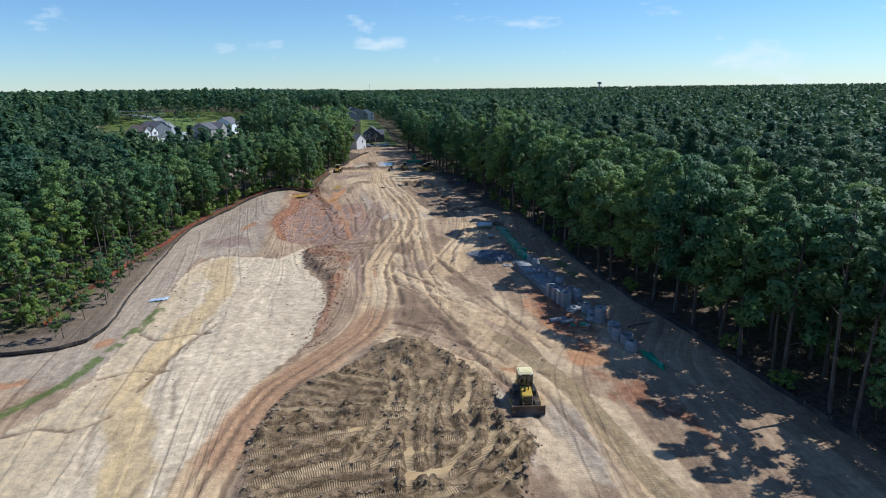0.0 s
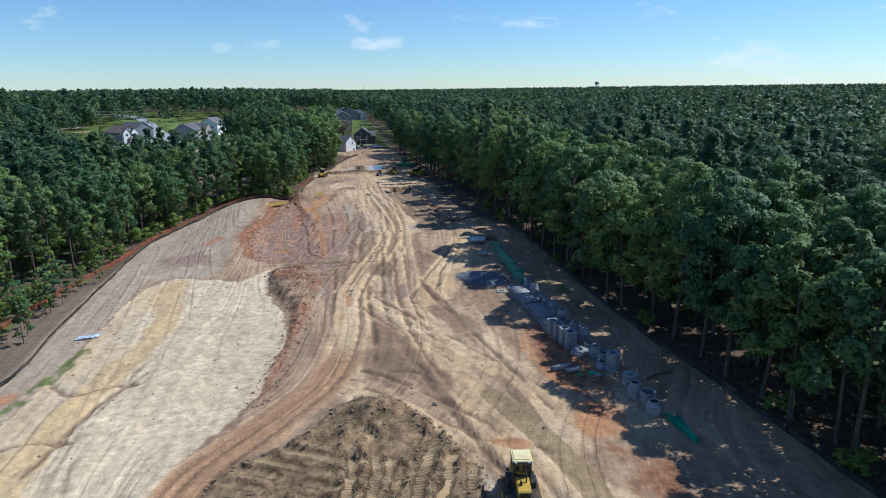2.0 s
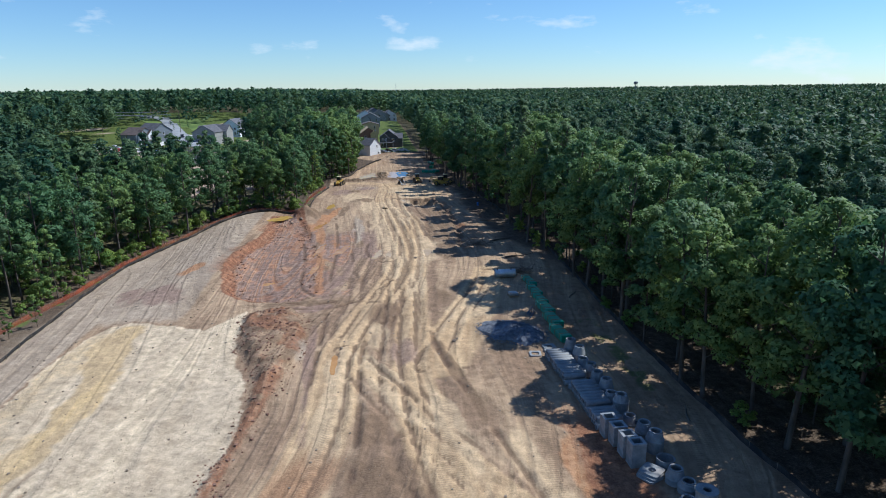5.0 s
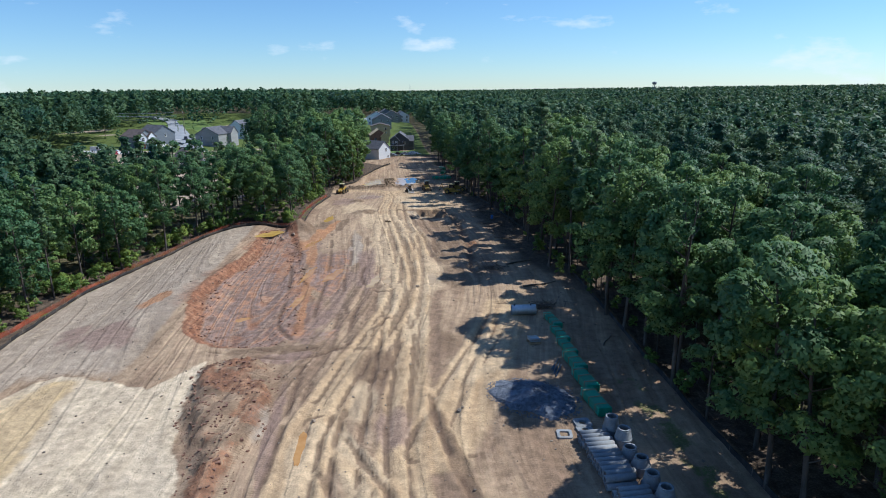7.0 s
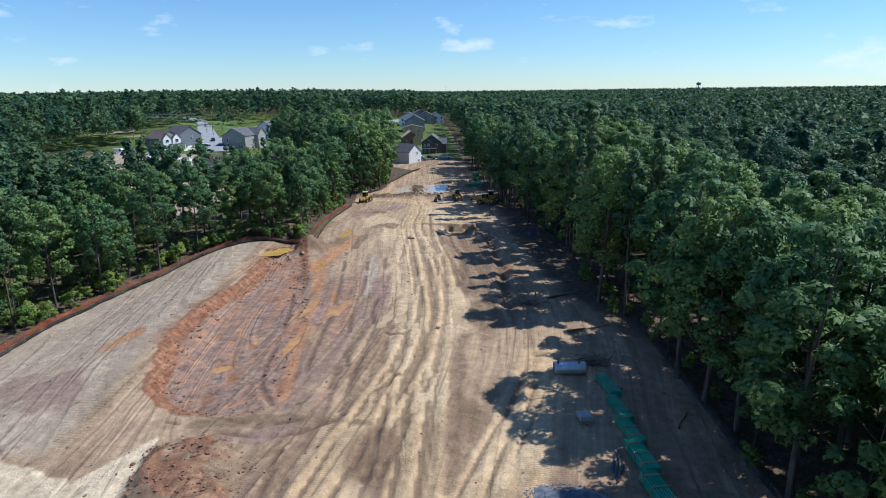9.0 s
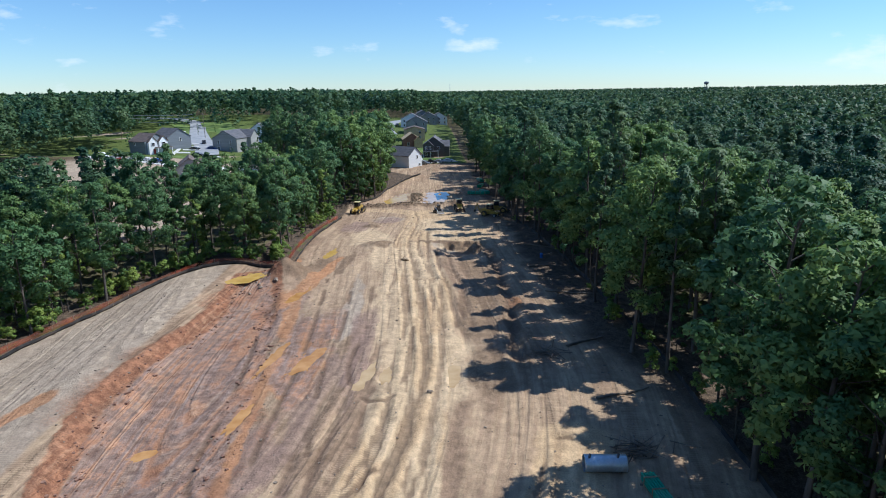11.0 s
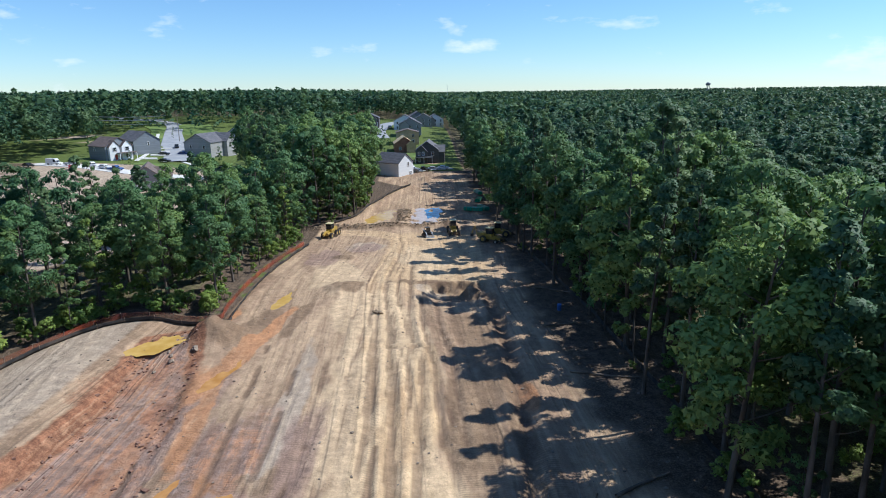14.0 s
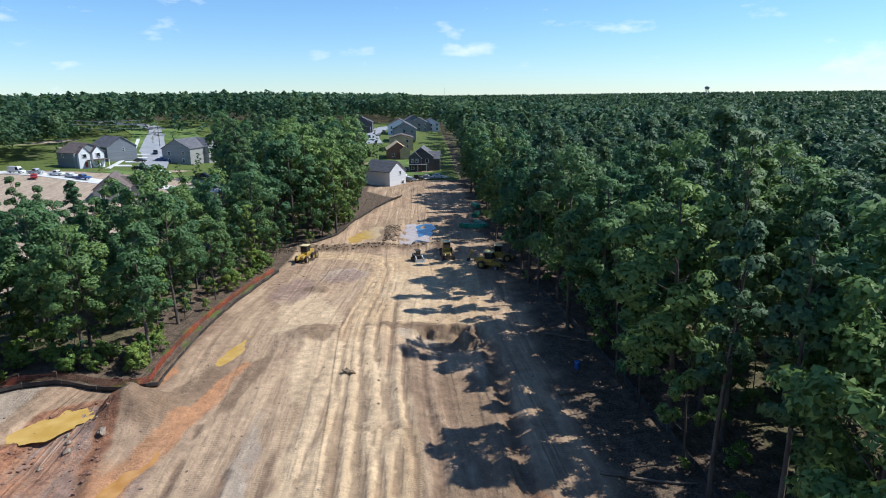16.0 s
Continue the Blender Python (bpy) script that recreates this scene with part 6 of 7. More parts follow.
M_TANWATER = water_mat("tan_mud_water", (0.44, 0.29, 0.14), (0.54, 0.38, 0.20), 0.2)
M_PINKWATER = water_mat("silty_pink_water", (0.42, 0.33, 0.27), (0.52, 0.42, 0.35), 0.25)
# clear water; the sky's blue reflection is put into its base colour
M_SKYWATER = water_mat("clear_water_sky_tint", (0.05, 0.13, 0.24), (0.06, 0.17, 0.30), 0.03)
for k, (x, y, rx, ry, rz, lift, mt) in enumerate(PUDDLES):
    m = {"m": M_MUDWATER, "t": M_TANWATER, "o": M_OCHRE, "p": M_PINKWATER, "b": M_SKYWATER}[mt]
    lab = {"t": "drying puddle of tan muddy water", "m": "shallow puddle of orange muddy water", "o": "shallow pool of ochre muddy water", "p": "broad pool of pale silty water", "b": "clear end of the pool, coloured blue like the reflected sky"}[mt]
    water("puddle", x, y, LEVELS[k], rx * 1.3, ry * 1.45, rz, m, lab, k + 1)

# ---- machines ----
M_YELLOW = surface("yellow_machine_paint", (0.42, 0.26, 0.035), (0.56, 0.37, 0.06), 1.5, 0.45, bump=0.05, dirt=(0.25, 0.18, 0.12), dirt_amount=0.3)
M_CREAM = surface("faded_roof_paint", (0.62, 0.52, 0.26), (0.74, 0.64, 0.36), 1.5, 0.5, bump=0.05, dirt=(0.4, 0.32, 0.2), dirt_amount=0.15)
M_BLACK = surface("black_machine_steel", (0.018, 0.017, 0.016), (0.045, 0.042, 0.04), 3, 0.6, metal=0.2, bump=0.1, dirt=(0.16, 0.115, 0.08), dirt_amount=0.3)
M_TRACK = surface("muddy_track_steel", (0.06, 0.05, 0.042), (0.16, 0.125, 0.095), 3, 0.8, metal=0.2, bump=0.3, dirt=(0.24, 0.175, 0.12), dirt_amount=0.4)
M_BLADE = surface("scoured_blade_steel", (0.07, 0.052, 0.04), (0.15, 0.112, 0.082), 1.4, 0.75, metal=0.1, bump=0.2, dirt=(0.24, 0.175, 0.12), dirt_amount=0.4)
M_RUBBER = surface("dusty_rubber", (0.02, 0.019, 0.018), (0.055, 0.05, 0.045), 3, 0.9, bump=0.3, dirt=(0.2, 0.15, 0.1), dirt_amount=0.3)
M_WHITEPAINT = surface("white_paint", (0.70, 0.70, 0.69), (0.80, 0.80, 0.79), 0.8, 0.5, bump=0.04)


def glass_mat(name, tint, rough=0.06):
    m, n, l, p = node_mat(name)
    p.inputs["Base Color"].default_value = (*tint, 1)
    p.inputs["Roughness"].default_value, p.inputs["IOR"].default_value = rough, 1.5
    p.inputs["Specular IOR Level"].default_value = 0.8
    return m


M_GLASS = glass_mat("dark_glass", (0.015, 0.02, 0.025))


def crawler(root, x, length, height, width, shoes):
    """One track: the belt, its shoes, frame and wheels."""
    r = height / 2
    outline = []
    for k in range(9):
        a = math.pi / 2 + math.pi * k / 8
        outline.append((-(length / 2 - r) + r * math.cos(a), r + r * math.sin(a)))
    for k in range(9):
        a = -math.pi / 2 + math.pi * k / 8
        outline.append(((length / 2 - r) + r * math.cos(a), r + r * math.sin(a)))
    track = part("track", prism(bmesh.new(), outline, x - width / 2, x + width / 2), M_TRACK, root)
    pts = outline + outline[:1]
    total = sum(math.dist(a, b) for a, b in zip(pts, pts[1:]))
    bm = bmesh.new()
    for k in range(shoes):
        s, i = total * k / shoes, 0
        while s > math.dist(pts[i], pts[i + 1]):
            s -= math.dist(pts[i], pts[i + 1]); i += 1
        t = s / max(1e-6, math.dist(pts[i], pts[i + 1]))
        y, z = (pts[i][q] * (1 - t) + pts[i + 1][q] * t for q in (0, 1))
        a = math.degrees(math.atan2(pts[i + 1][1] - pts[i][1], pts[i + 1][0] - pts[i][0]))
        box(bm, (x, y, z), (width + 0.03, 0.04, 0.10), rx=a)
        box(bm, (x, y, z), (width, total / shoes * 0.86, 0.035), rx=a)
    part("cleat_belt", bm, M_TRACK, track, "ribbed steel belt of track shoes")
    for k, yy in enumerate(np.linspace(-(length / 2 - r), length / 2 - r, 5)):
        bm = bmesh.new(); rr = r * (0.8 if k in (0, 4) else 0.4)
        zz = r if k in (0, 4) else r * 0.55
        rod(bm, (x - width / 2 - 0.03, yy, zz), (x + width / 2 + 0.03, yy, zz), rr, 14)
        part("roller", bm, M_BLACK, track)
    return track


def bulldozer(m):
    root = thing("bulldozer", m, "yellow crawler bulldozer parked with its wide blade lowered", "bulldozer")
    for x in (-1.02, 1.02):
        crawler(root, x, 3.5, 0.95, 0.56, 44)
    bm = bmesh.new(); box(bm, (0, 0.2, 0.85), (1.45, 3.2, 0.6), 0.05); part("chassis", bm, M_BLACK, root)
    hood = part("hood", prism(bmesh.new(), [(-1.75, 0.95), (-1.75, 1.75), (-1.65, 1.86), (-0.15, 1.98), (-0.15, 0.95)], -0.48, 0.48), M_YELLOW, root)
    bm = bmesh.new()
    for k in range(9):
        box(bm, (0, -1.77, 1.05 + 0.085 * k), (0.82, 0.04, 0.04))
    part("grille", bm, M_BLACK, hood, "black slatted radiator grille")
    bm = bmesh.new(); rod(bm, (0.22, -0.75, 1.9), (0.22, -0.75, 2.6), 0.055, 10); rod(bm, (0.22, -0.75, 2.6), (0.22, -0.66, 2.72), 0.055, 10); part("exhaust", bm, M_BLACK, hood)
    bm = bmesh.new(); rod(bm, (-0.2, -1.05, 1.9), (-0.2, -1.05, 2.25), 0.10, 12); part("air_cleaner", bm, M_BLACK, hood)
    for x in (-0.78, 0.78):
        bm = bmesh.new(); box(bm, (x, 0.55, 1.25), (0.62, 1.5, 0.55), 0.05); part("fender", bm, M_BLACK, root)
    cab = part("cab", box(bmesh.new(), (0, 0.5, 1.5), (1.15, 1.25, 0.35), 0.04), M_BLACK, root)
    for x in (-0.66, 0.66):
        for y in (-0.12, 1.15):
            part("cab_post", box(bmesh.new(), (x, y, 2.4), (0.09, 0.09, 1.75), 0.01), M_YELLOW if y > 1 else M_BLACK, cab)
    for nm, c, s in (("side_window", (-0.65, 0.5, 2.45), (0.02, 1.15, 1.3)), ("side_window", (0.65, 0.5, 2.45), (0.02, 1.15, 1.3)), ("windscreen", (0, -0.12, 2.45), (1.2, 0.02, 1.3)), ("rear_window", (0, 1.15, 2.5), (1.2, 0.02, 1.1))):
        part(nm, box(bmesh.new(), c, s), M_GLASS, cab)
    bm = bmesh.new(); box(bm, (0, 0.5, 1.95), (0.5, 0.5, 0.14), 0.04); box(bm, (0, 0.75, 2.3), (0.48, 0.13, 0.65), 0.04); part("seat", bm, M_BLACK, cab)
    bm = bmesh.new(); box(bm, (0, 0.5, 3.3), (1.5, 1.55, 0.13), 0.05); box(bm, (0, 0.5, 3.39), (1.2, 1.2, 0.06), 0.02); part("roof", bm, M_CREAM, root, "faded cream cab roof")
    for x in (-0.5, 0.5):
        part("work_lamp", box(bmesh.new(), (x, -0.33, 3.28), (0.16, 0.08, 0.1), 0.01), M_WHITEPAINT, root)
    # blade
    curve = [(-2.45 - 0.16 * math.sin(math.pi * k / 8), 0.05 + 1.15 * k / 8) for k in range(9)]
    out = [(-2.62 + 0.34 * math.sin(math.pi * k / 8), 0.05 + 1.15 * k / 8) for k in range(9)]
    back = [(y + 0.09, z) for y, z in out[::-1]]
    blade = part("blade", prism(bmesh.new(), out + back, -1.6, 1.6), M_BLADE, root, "earth-scoured steel dozer blade")
    part("cutting_edge", box(bmesh.new(), (0, -2.66, 0.09), (3.24, 0.08, 0.2), 0.01, rx=-18), M_BLADE, blade)
    for x in (-1.52, 1.52):
        part("end_bit", box(bmesh.new(), (x, -2.52, 0.62), (0.07, 0.35, 1.12), 0.01), M_BLADE, blade)
    for x in (-1.45, 1.45):
        bm = bmesh.new(); rod(bm, (x * 0.93, -2.35, 0.4), (x, 0.1, 0.5), 0.10, 8); part("push_arm", bm, M_YELLOW, root)
    for x in (-0.42, 0.42):
        bm = bmesh.new(); rod(bm, (x, -2.25, 0.95), (x, -1.75, 1.3), 0.05, 8); rod(bm, (x, -1.75, 1.3), (x, -1.3, 1.6), 0.085, 10); part("lift_cylinder", bm, M_BLACK, root)
    bm = bmesh.new(); box(bm, (0, 2.0, 1.15), (1.3, 0.65, 0.75), 0.06); part("fuel_tank", bm, M_YELLOW, root)
    bm = bmesh.new(); box(bm, (0, 2.55, 0.8), (1.7, 0.2, 0.25), 0.02); part("ripper_beam", bm, M_BLACK, root)
    for x in (-0.6, 0, 0.6):
        part("ripper_tooth", box(bmesh.new(), (x, 2.65, 0.55), (0.09, 0.16, 0.7), 0.01, rx=14), M_BLADE, root)
    return root


def wheel(root, x, y, r, w):
    t = part("wheel", lathe(bmesh.new(), [(r * 0.55, -w / 2), (r * 0.9, -w / 2), (r, -w * 0.32), (r, w * 0.32), (r * 0.9, w / 2), (r * 0.55, w / 2), (r * 0.55, -w / 2)], 20, pose(x, y, r, 0, 90, 0)), M_RUBBER, root, "ribbed black tyre")
    bm = bmesh.new()
    for k in range(18):
        a = 360 * k / 18
        box(bm, (x, y + r * math.cos(radians(a)), r + r * math.sin(radians(a))), (w * 0.92, 0.07, 0.06), rx=a)
    part("tread", bm, M_RUBBER, t)
    bm = bmesh.new(); rod(bm, (x - w * 0.36, y, r), (x + w * 0.36, y, r), r * 0.56, 16); part("rim", bm, M_YELLOW if r > 0.5 else M_STEEL, t)


def wheel_machine(m, kind):
    label = {"grader": "yellow motor grader standing on the haul road", "loader": "yellow wheel loader parked beside the pool", "backhoe": "yellow backhoe loader parked under the trees"}[kind]
    root = thing({"grader": "motor_grader", "loader": "wheel_loader", "backhoe": "backhoe_loader"}[kind], m, label, "loader" if kind != "grader" else "grader")
    rf, rb = {"grader": (0.66, 0.66), "loader": (0.72, 0.72), "backhoe": (0.45, 0.72)}[kind]
    for x in (-0.95, 0.95):
        wheel(root, x, -1.55, rf, 0.45); wheel(root, x, 1.25, rb, 0.5)
        if kind == "grader":
            wheel(root, x, 2.65, rb, 0.5)
    part("chassis", box(bmesh.new(), (0, 0.3, 0.95), (0.95, 4.6, 0.55), 0.06), M_YELLOW, root)
    part("hood", prism(bmesh.new(), [(0.9, 1.1), (0.9, 2.0), (2.6, 1.9), (2.85, 1.7), (2.85, 1.1)], -0.55, 0.55), M_YELLOW, root)
    cab = part("cab", box(bmesh.new(), (0, 0.15, 1.55), (1.25, 1.3, 0.55), 0.04), M_YELLOW, root)
    for x in (-0.6, 0.6):
        for y in (-0.45, 0.75):
            part("cab_post", box(bmesh.new(), (x, y, 2.35), (0.08, 0.08, 1.15), 0.01), M_BLACK, cab)
    for c, s in (((-0.6, 0.15, 2.35), (0.02, 1.15, 1.05)), ((0.6, 0.15, 2.35), (0.02, 1.15, 1.05)), ((0, -0.46, 2.35), (1.15, 0.02, 1.05)), ((0, 0.76, 2.35), (1.15, 0.02, 1.05))):
        part("cab_window", box(bmesh.new(), c, s), M_GLASS, cab)
    part("roof", box(bmesh.new(), (0, 0.15, 2.98), (1.45, 1.5, 0.14), 0.04), M_CREAM, root, "pale cab roof")
    bm = bmesh.new(); rod(bm, (0.3, 1.7, 1.9), (0.3, 1.7, 2.6), 0.05, 8); part("exhaust", bm, M_BLACK, root)
    if kind == "grader":
        part("front_beam", prism(bmesh.new(), [(-3.6, 1.0), (-3.6, 1.3), (-2.4, 1.75), (-0.4, 1.55), (-0.4, 1.2), (-2.4, 1.4), (-3.4, 1.0)], -0.16, 0.16), M_YELLOW, root)
        part("moldboard", box(bmesh.new(), (0, -0.5, 0.4), (3.3, 0.12, 0.6), 0.03, rx=-15, rz=18), M_BLADE, root)
    else:
        for x in (-0.5, 0.5):
            bm = bmesh.new(); rod(bm, (x, -0.7, 1.55), (x, -2.0, 1.1), 0.09, 8); rod(bm, (x, -2.0, 1.1), (x, -2.75, 0.45), 0.09, 8); part("lift_arm", bm, M_YELLOW, root)
        bk = part("bucket", prism(bmesh.new(), [(-2.7, 0.95), (-2.62, 0.95), (-2.55, 0.35), (-2.7, 0.12), (-3.45, 0.08), (-3.45, 0.03), (-2.65, 0.05), (-2.48, 0.3)], -1.2, 1.2), M_BLADE, root)
        for x in (-1.2, 1.2):
            part("bucket_side", prism(bmesh.new(), [(-2.66, 0.95), (-2.5, 0.35), (-2.66, 0.05), (-3.45, 0.04)], x - 0.025, x + 0.025), M_BLADE, bk)
    if kind == "backhoe":
        bm = bmesh.new(); rod(bm, (0, 2.9, 0.9), (0, 3.6, 3.0), 0.14, 8); part("boom", bm, M_YELLOW, root)
        bm = bmesh.new(); rod(bm, (0, 3.6, 3.0), (0, 4.3, 1.4), 0.11, 8); part("dipper", bm, M_YELLOW, root)
        part("dig_bucket", box(bmesh.new(), (0, 4.25, 1.1), (0.6, 0.5, 0.55), 0.08), M_BLACK, root)
    return root


def skid_steer(m):
    root = thing("skid_steer", m, "compact track loader standing with its bucket on the ground", "skid steer")
    for x in (-0.78, 0.78):
        crawler(root, x, 2.1, 0.62, 0.36, 30)
    part("body", box(bmesh.new(), (0, 0.35, 0.75), (1.15, 1.9, 0.75), 0.06), M_BLACK, root)
    cab = part("cab", box(bmesh.new(), (0, 0.05, 1.25), (0.95, 1.0, 0.3), 0.04), M_BLACK, root)
    for x in (-0.44, 0.44):
        for y in (-0.42, 0.52):
            part("cab_post", box(bmesh.new(), (x, y, 1.65), (0.07, 0.07, 0.7), 0.01), M_BLACK, cab)
    part("front_window", box(bmesh.new(), (0, -0.43, 1.65), (0.86, 0.02, 0.65)), M_GLASS, cab)
    part("roof", box(bmesh.new(), (0, 0.05, 2.02), (1.05, 1.1, 0.08), 0.03), M_BLACK, root)
    for x in (-0.66, 0.66):
        bm = bmesh.new(); rod(bm, (x, 1.15, 1.5), (x, -0.6, 1.1), 0.08, 8); rod(bm, (x, -0.6, 1.1), (x, -1.45, 0.35), 0.08, 8); part("lift_arm", bm, M_STEEL, root)
    part("bucket", prism(bmesh.new(), [(-1.4, 0.6), (-1.32, 0.6), (-1.25, 0.15), (-1.35, 0.03), (-2.05, 0.03), (-2.05, 0.08), (-1.42, 0.12)], -0.95, 0.95), M_STEEL, root, "pale worn steel bucket")
    return root


def on_ground(x, y, rz, up=0.0):
    return pose(x, y, ground_z(x, y) + up, 0, 0, rz)


# level stands under the machines
bulldozer(on_ground(16.75, 52.1, -9, -0.04))
wheel_machine(on_ground(-0.3, 242.6, -14), "grader")
skid_steer(on_ground(20.5, 241.4, 22))
wheel_machine(on_ground(26.0, 243.2, 4), "loader")
wheel_machine(on_ground(33.2, 234.5, 58), "backhoe")
wheel_machine(on_ground(35.4, 239.5, 80), "loader")

# blue drum in the wood's edge
bm = lathe(bmesh.new(), [(0.001, 0), (0.28, 0), (0.29, 0.04), (0.285, 0.3), (0.3, 0.32), (0.285, 0.34), (0.285, 0.58), (0.3, 0.6), (0.285, 0.62), (0.29, 0.86), (0.26, 0.88), (0.001, 0.86)], 18)
M_DRUM = surface("blue_plastic", (0.03, 0.10, 0.32), (0.05, 0.16, 0.42), 2, 0.4, bump=0.03)
ob = part("drum", bm, M_DRUM, smooth=True)
ob.matrix_world = on_ground(37.8, 191.5, 0)
tagged(ob, "blue plastic drum standing at the wood's edge", "drum")

# ---- the housing estate beyond the site ----
M_SIDING_W = surface("white_siding", (0.72, 0.73, 0.74), (0.80, 0.80, 0.80), 0.7, 0.6, bump=0.1, stretch=(0.1, 0.1, 6))
M_SIDING_G = surface("grey_blue_siding", (0.15, 0.17, 0.19), (0.21, 0.23, 0.25), 0.7, 0.65, bump=0.1, stretch=(0.1, 0.1, 6))
M_SIDING_T = surface("taupe_siding", (0.26, 0.25, 0.24), (0.34, 0.33, 0.31), 0.7, 0.65, bump=0.1, stretch=(0.1, 0.1, 6))
M_SIDING_B = surface("dark_brown_siding", (0.07, 0.065, 0.065), (0.12, 0.11, 0.105), 0.7, 0.7, bump=0.1, stretch=(0.1, 0.1, 6))
M_SHEATH = surface("new_plywood", (0.52, 0.36, 0.19), (0.66, 0.49, 0.29), 0.8, 0.8, bump=0.15)
M_BRICKY = surface("brick_veneer", (0.20, 0.09, 0.06), (0.32, 0.16, 0.11), 1.4, 0.9, bump=0.2)
M_SHINGLE = surface("grey_shingles", (0.085, 0.085, 0.095), (0.16, 0.155, 0.165), 1.2, 0.9, bump=0.3, stretch=(0.4, 0.4, 3))
M_SHINGLE_B = surface("brown_shingles", (0.10, 0.075, 0.065), (0.17, 0.13, 0.115), 1.2, 0.9, bump=0.3, stretch=(0.4, 0.4, 3))
M_TRIM = surface("white_trim", (0.74, 0.74, 0.73), (0.80, 0.80, 0.79), 1, 0.55, bump=0.03)
M_REDDOOR = surface("red_door_paint", (0.35, 0.03, 0.03), (0.45, 0.05, 0.04), 1, 0.5, bump=0.03)
M_ASPHALT = surface("pale_street_asphalt", (0.27, 0.28, 0.29), (0.36, 0.36, 0.37), 0.3, 0.9, bump=0.1, vary=0.02)
M_WALK = surface("light_concrete_paving", (0.52, 0.51, 0.48), (0.64, 0.62, 0.58), 0.5, 0.9, bump=0.1, vary=0.05)
M_POLE = surface("utility_pole_wood", (0.12, 0.09, 0.07), (0.20, 0.16, 0.12), 2, 0.9, bump=0.3)
M_WIRE = surface("aluminium_cable", (0.35, 0.36, 0.37), (0.45, 0.46, 0.47), 2, 0.5, metal=0.5, bump=0)
M_LAWN = surface("mown_lawn", (0.07, 0.12, 0.02), (0.16, 0.22, 0.05), 0.12, 0.95, bump=0.5, fine=30, vary=0.05)


def gable(root, name, w, d, eave, rise, wall, roof, cx=0.0, cy=0.0, turn=0, over=0.35, base=0.0):
    """A gabled block, its front gable or eaves towards -y, with roof slabs of real thickness."""
    m = pose(cx, cy, 0, 0, 0, turn)
    bm = bmesh.new()
    prism(bm, [(-w / 2, base - 0.8), (w / 2, base - 0.8), (w / 2, eave), (0, eave + rise), (-w / 2, eave)], -d / 2, d / 2, m @ pose(0, 0, 0, 0, 0, -90))
    body = part(name, bm, wall, root)
    sl = rise / (w / 2)
    for s in (-1, 1):
        b2 = bmesh.new()
        x0, x1 = s * (w / 2 + over), 0.0
        prof = [(x0, eave - over * sl), (x1, eave + rise), (x1, eave + rise + 0.22), (x0, eave - over * sl + 0.2)]
        prism(b2, prof, -(d / 2 + over), d / 2 + over, m @ pose(0, 0, 0, 0, 0, -90))
        part("roof", b2, roof, root)
    return body


def window(root, x, y, z, w, h, face):
    """A framed window on a wall: face is the way it looks, in degrees from -y."""
    m = pose(x, y, z, 0, 0, face)
    fr = part("window", box(bmesh.new(), (0, 0, 0), (w, 0.10, h)), M_GLASS, root)
    bm = bmesh.new()
    for cx, cz, sx, sz in ((-w / 2, 0, 0.12, h + 0.12), (w / 2, 0, 0.12, h + 0.12), (0, h / 2, w, 0.12), (0, -h / 2, w + 0.2, 0.12), (0, 0, w, 0.06)):
        box(bm, (cx, -0.05, cz), (sx, 0.12, sz))
    sub = part("frame", bm, M_TRIM, fr, "white window frame")
    fr.matrix_local = m
    return fr


def house(name, x, y, rz, w, d, eave, rise, wall, roof, label, wings=(), windows=(), door=None, garage=None, porch=None, z=None):
    root = thing(name, pose(x, y, float(terrain(x, y)) if z is None else z, 0, 0, rz), label, "house", "houses of the estate")
    gable(root, "wall", w, d, eave, rise, wall, roof)
    for cx, cy, ww, dd, ee, rr, turn, mat in wings:
        gable(root, "wing", ww, dd, ee, rr, mat, roof, cx, cy, turn, 0.3)
    for q in windows:
        window(root, *q)
    if door:
        part("door", box(bmesh.new(), (door[0], door[1], 1.05), (1.0, 0.12, 2.1), 0.02), door[2], root)
    if garage:
        part("garage_door", box(bmesh.new(), (garage[0], garage[1], 1.15), (4.6, 0.12, 2.3), 0.02), garage[2], root)
    if porch:
        px, py, pw, pd, ph = porch
        part("porch_roof", box(bmesh.new(), (px, py, ph), (pw, pd, 0.25), 0.03), roof, root)
        for k in range(3):
            part("porch_post", box(bmesh.new(), (px - pw / 2 + 0.2 + (pw - 0.4) * k / 2, py - pd / 2 + 0.2, ph / 2), (0.2, 0.2, ph)), M_TRIM, root)
    return root


def window_rows(w, d, eave, sides=("front",), n=3):
    out = []
    for s in sides:
        for k in range(n):
            for z in ([1.5, 4.3] if eave > 4 else [1.5]):
                q = (k - (n - 1) / 2)
                if s == "front":
                    out.append((q * w / n, -d / 2 - 0.02, z, 1.1, 1.5, 0))
                elif s == "right":
                    out.append((w / 2 + 0.02, q * d / n, z, 1.1, 1.5, 90))
                else:
                    out.append((-w / 2 - 0.02, q * d / n, z, 1.1, 1.5, -90))
    return out


# the gable ends of these look along local -y
house("white_house", 8.6, 346.5, 50, 8.2, 12, 4.9, 3.2, M_SIDING_W, M_SHINGLE, "new white-sided house with a steep dark roof", windows=[(1.2, -6.02, 4.2, 0.8, 1.4, 0), (2.4, -6.02, 0.9, 1.2, 1.0, 0), (4.12, -2, 3.2, 1.0, 1.4, 90), (4.12, 2, 3.2, 1.0, 1.4, 90)])
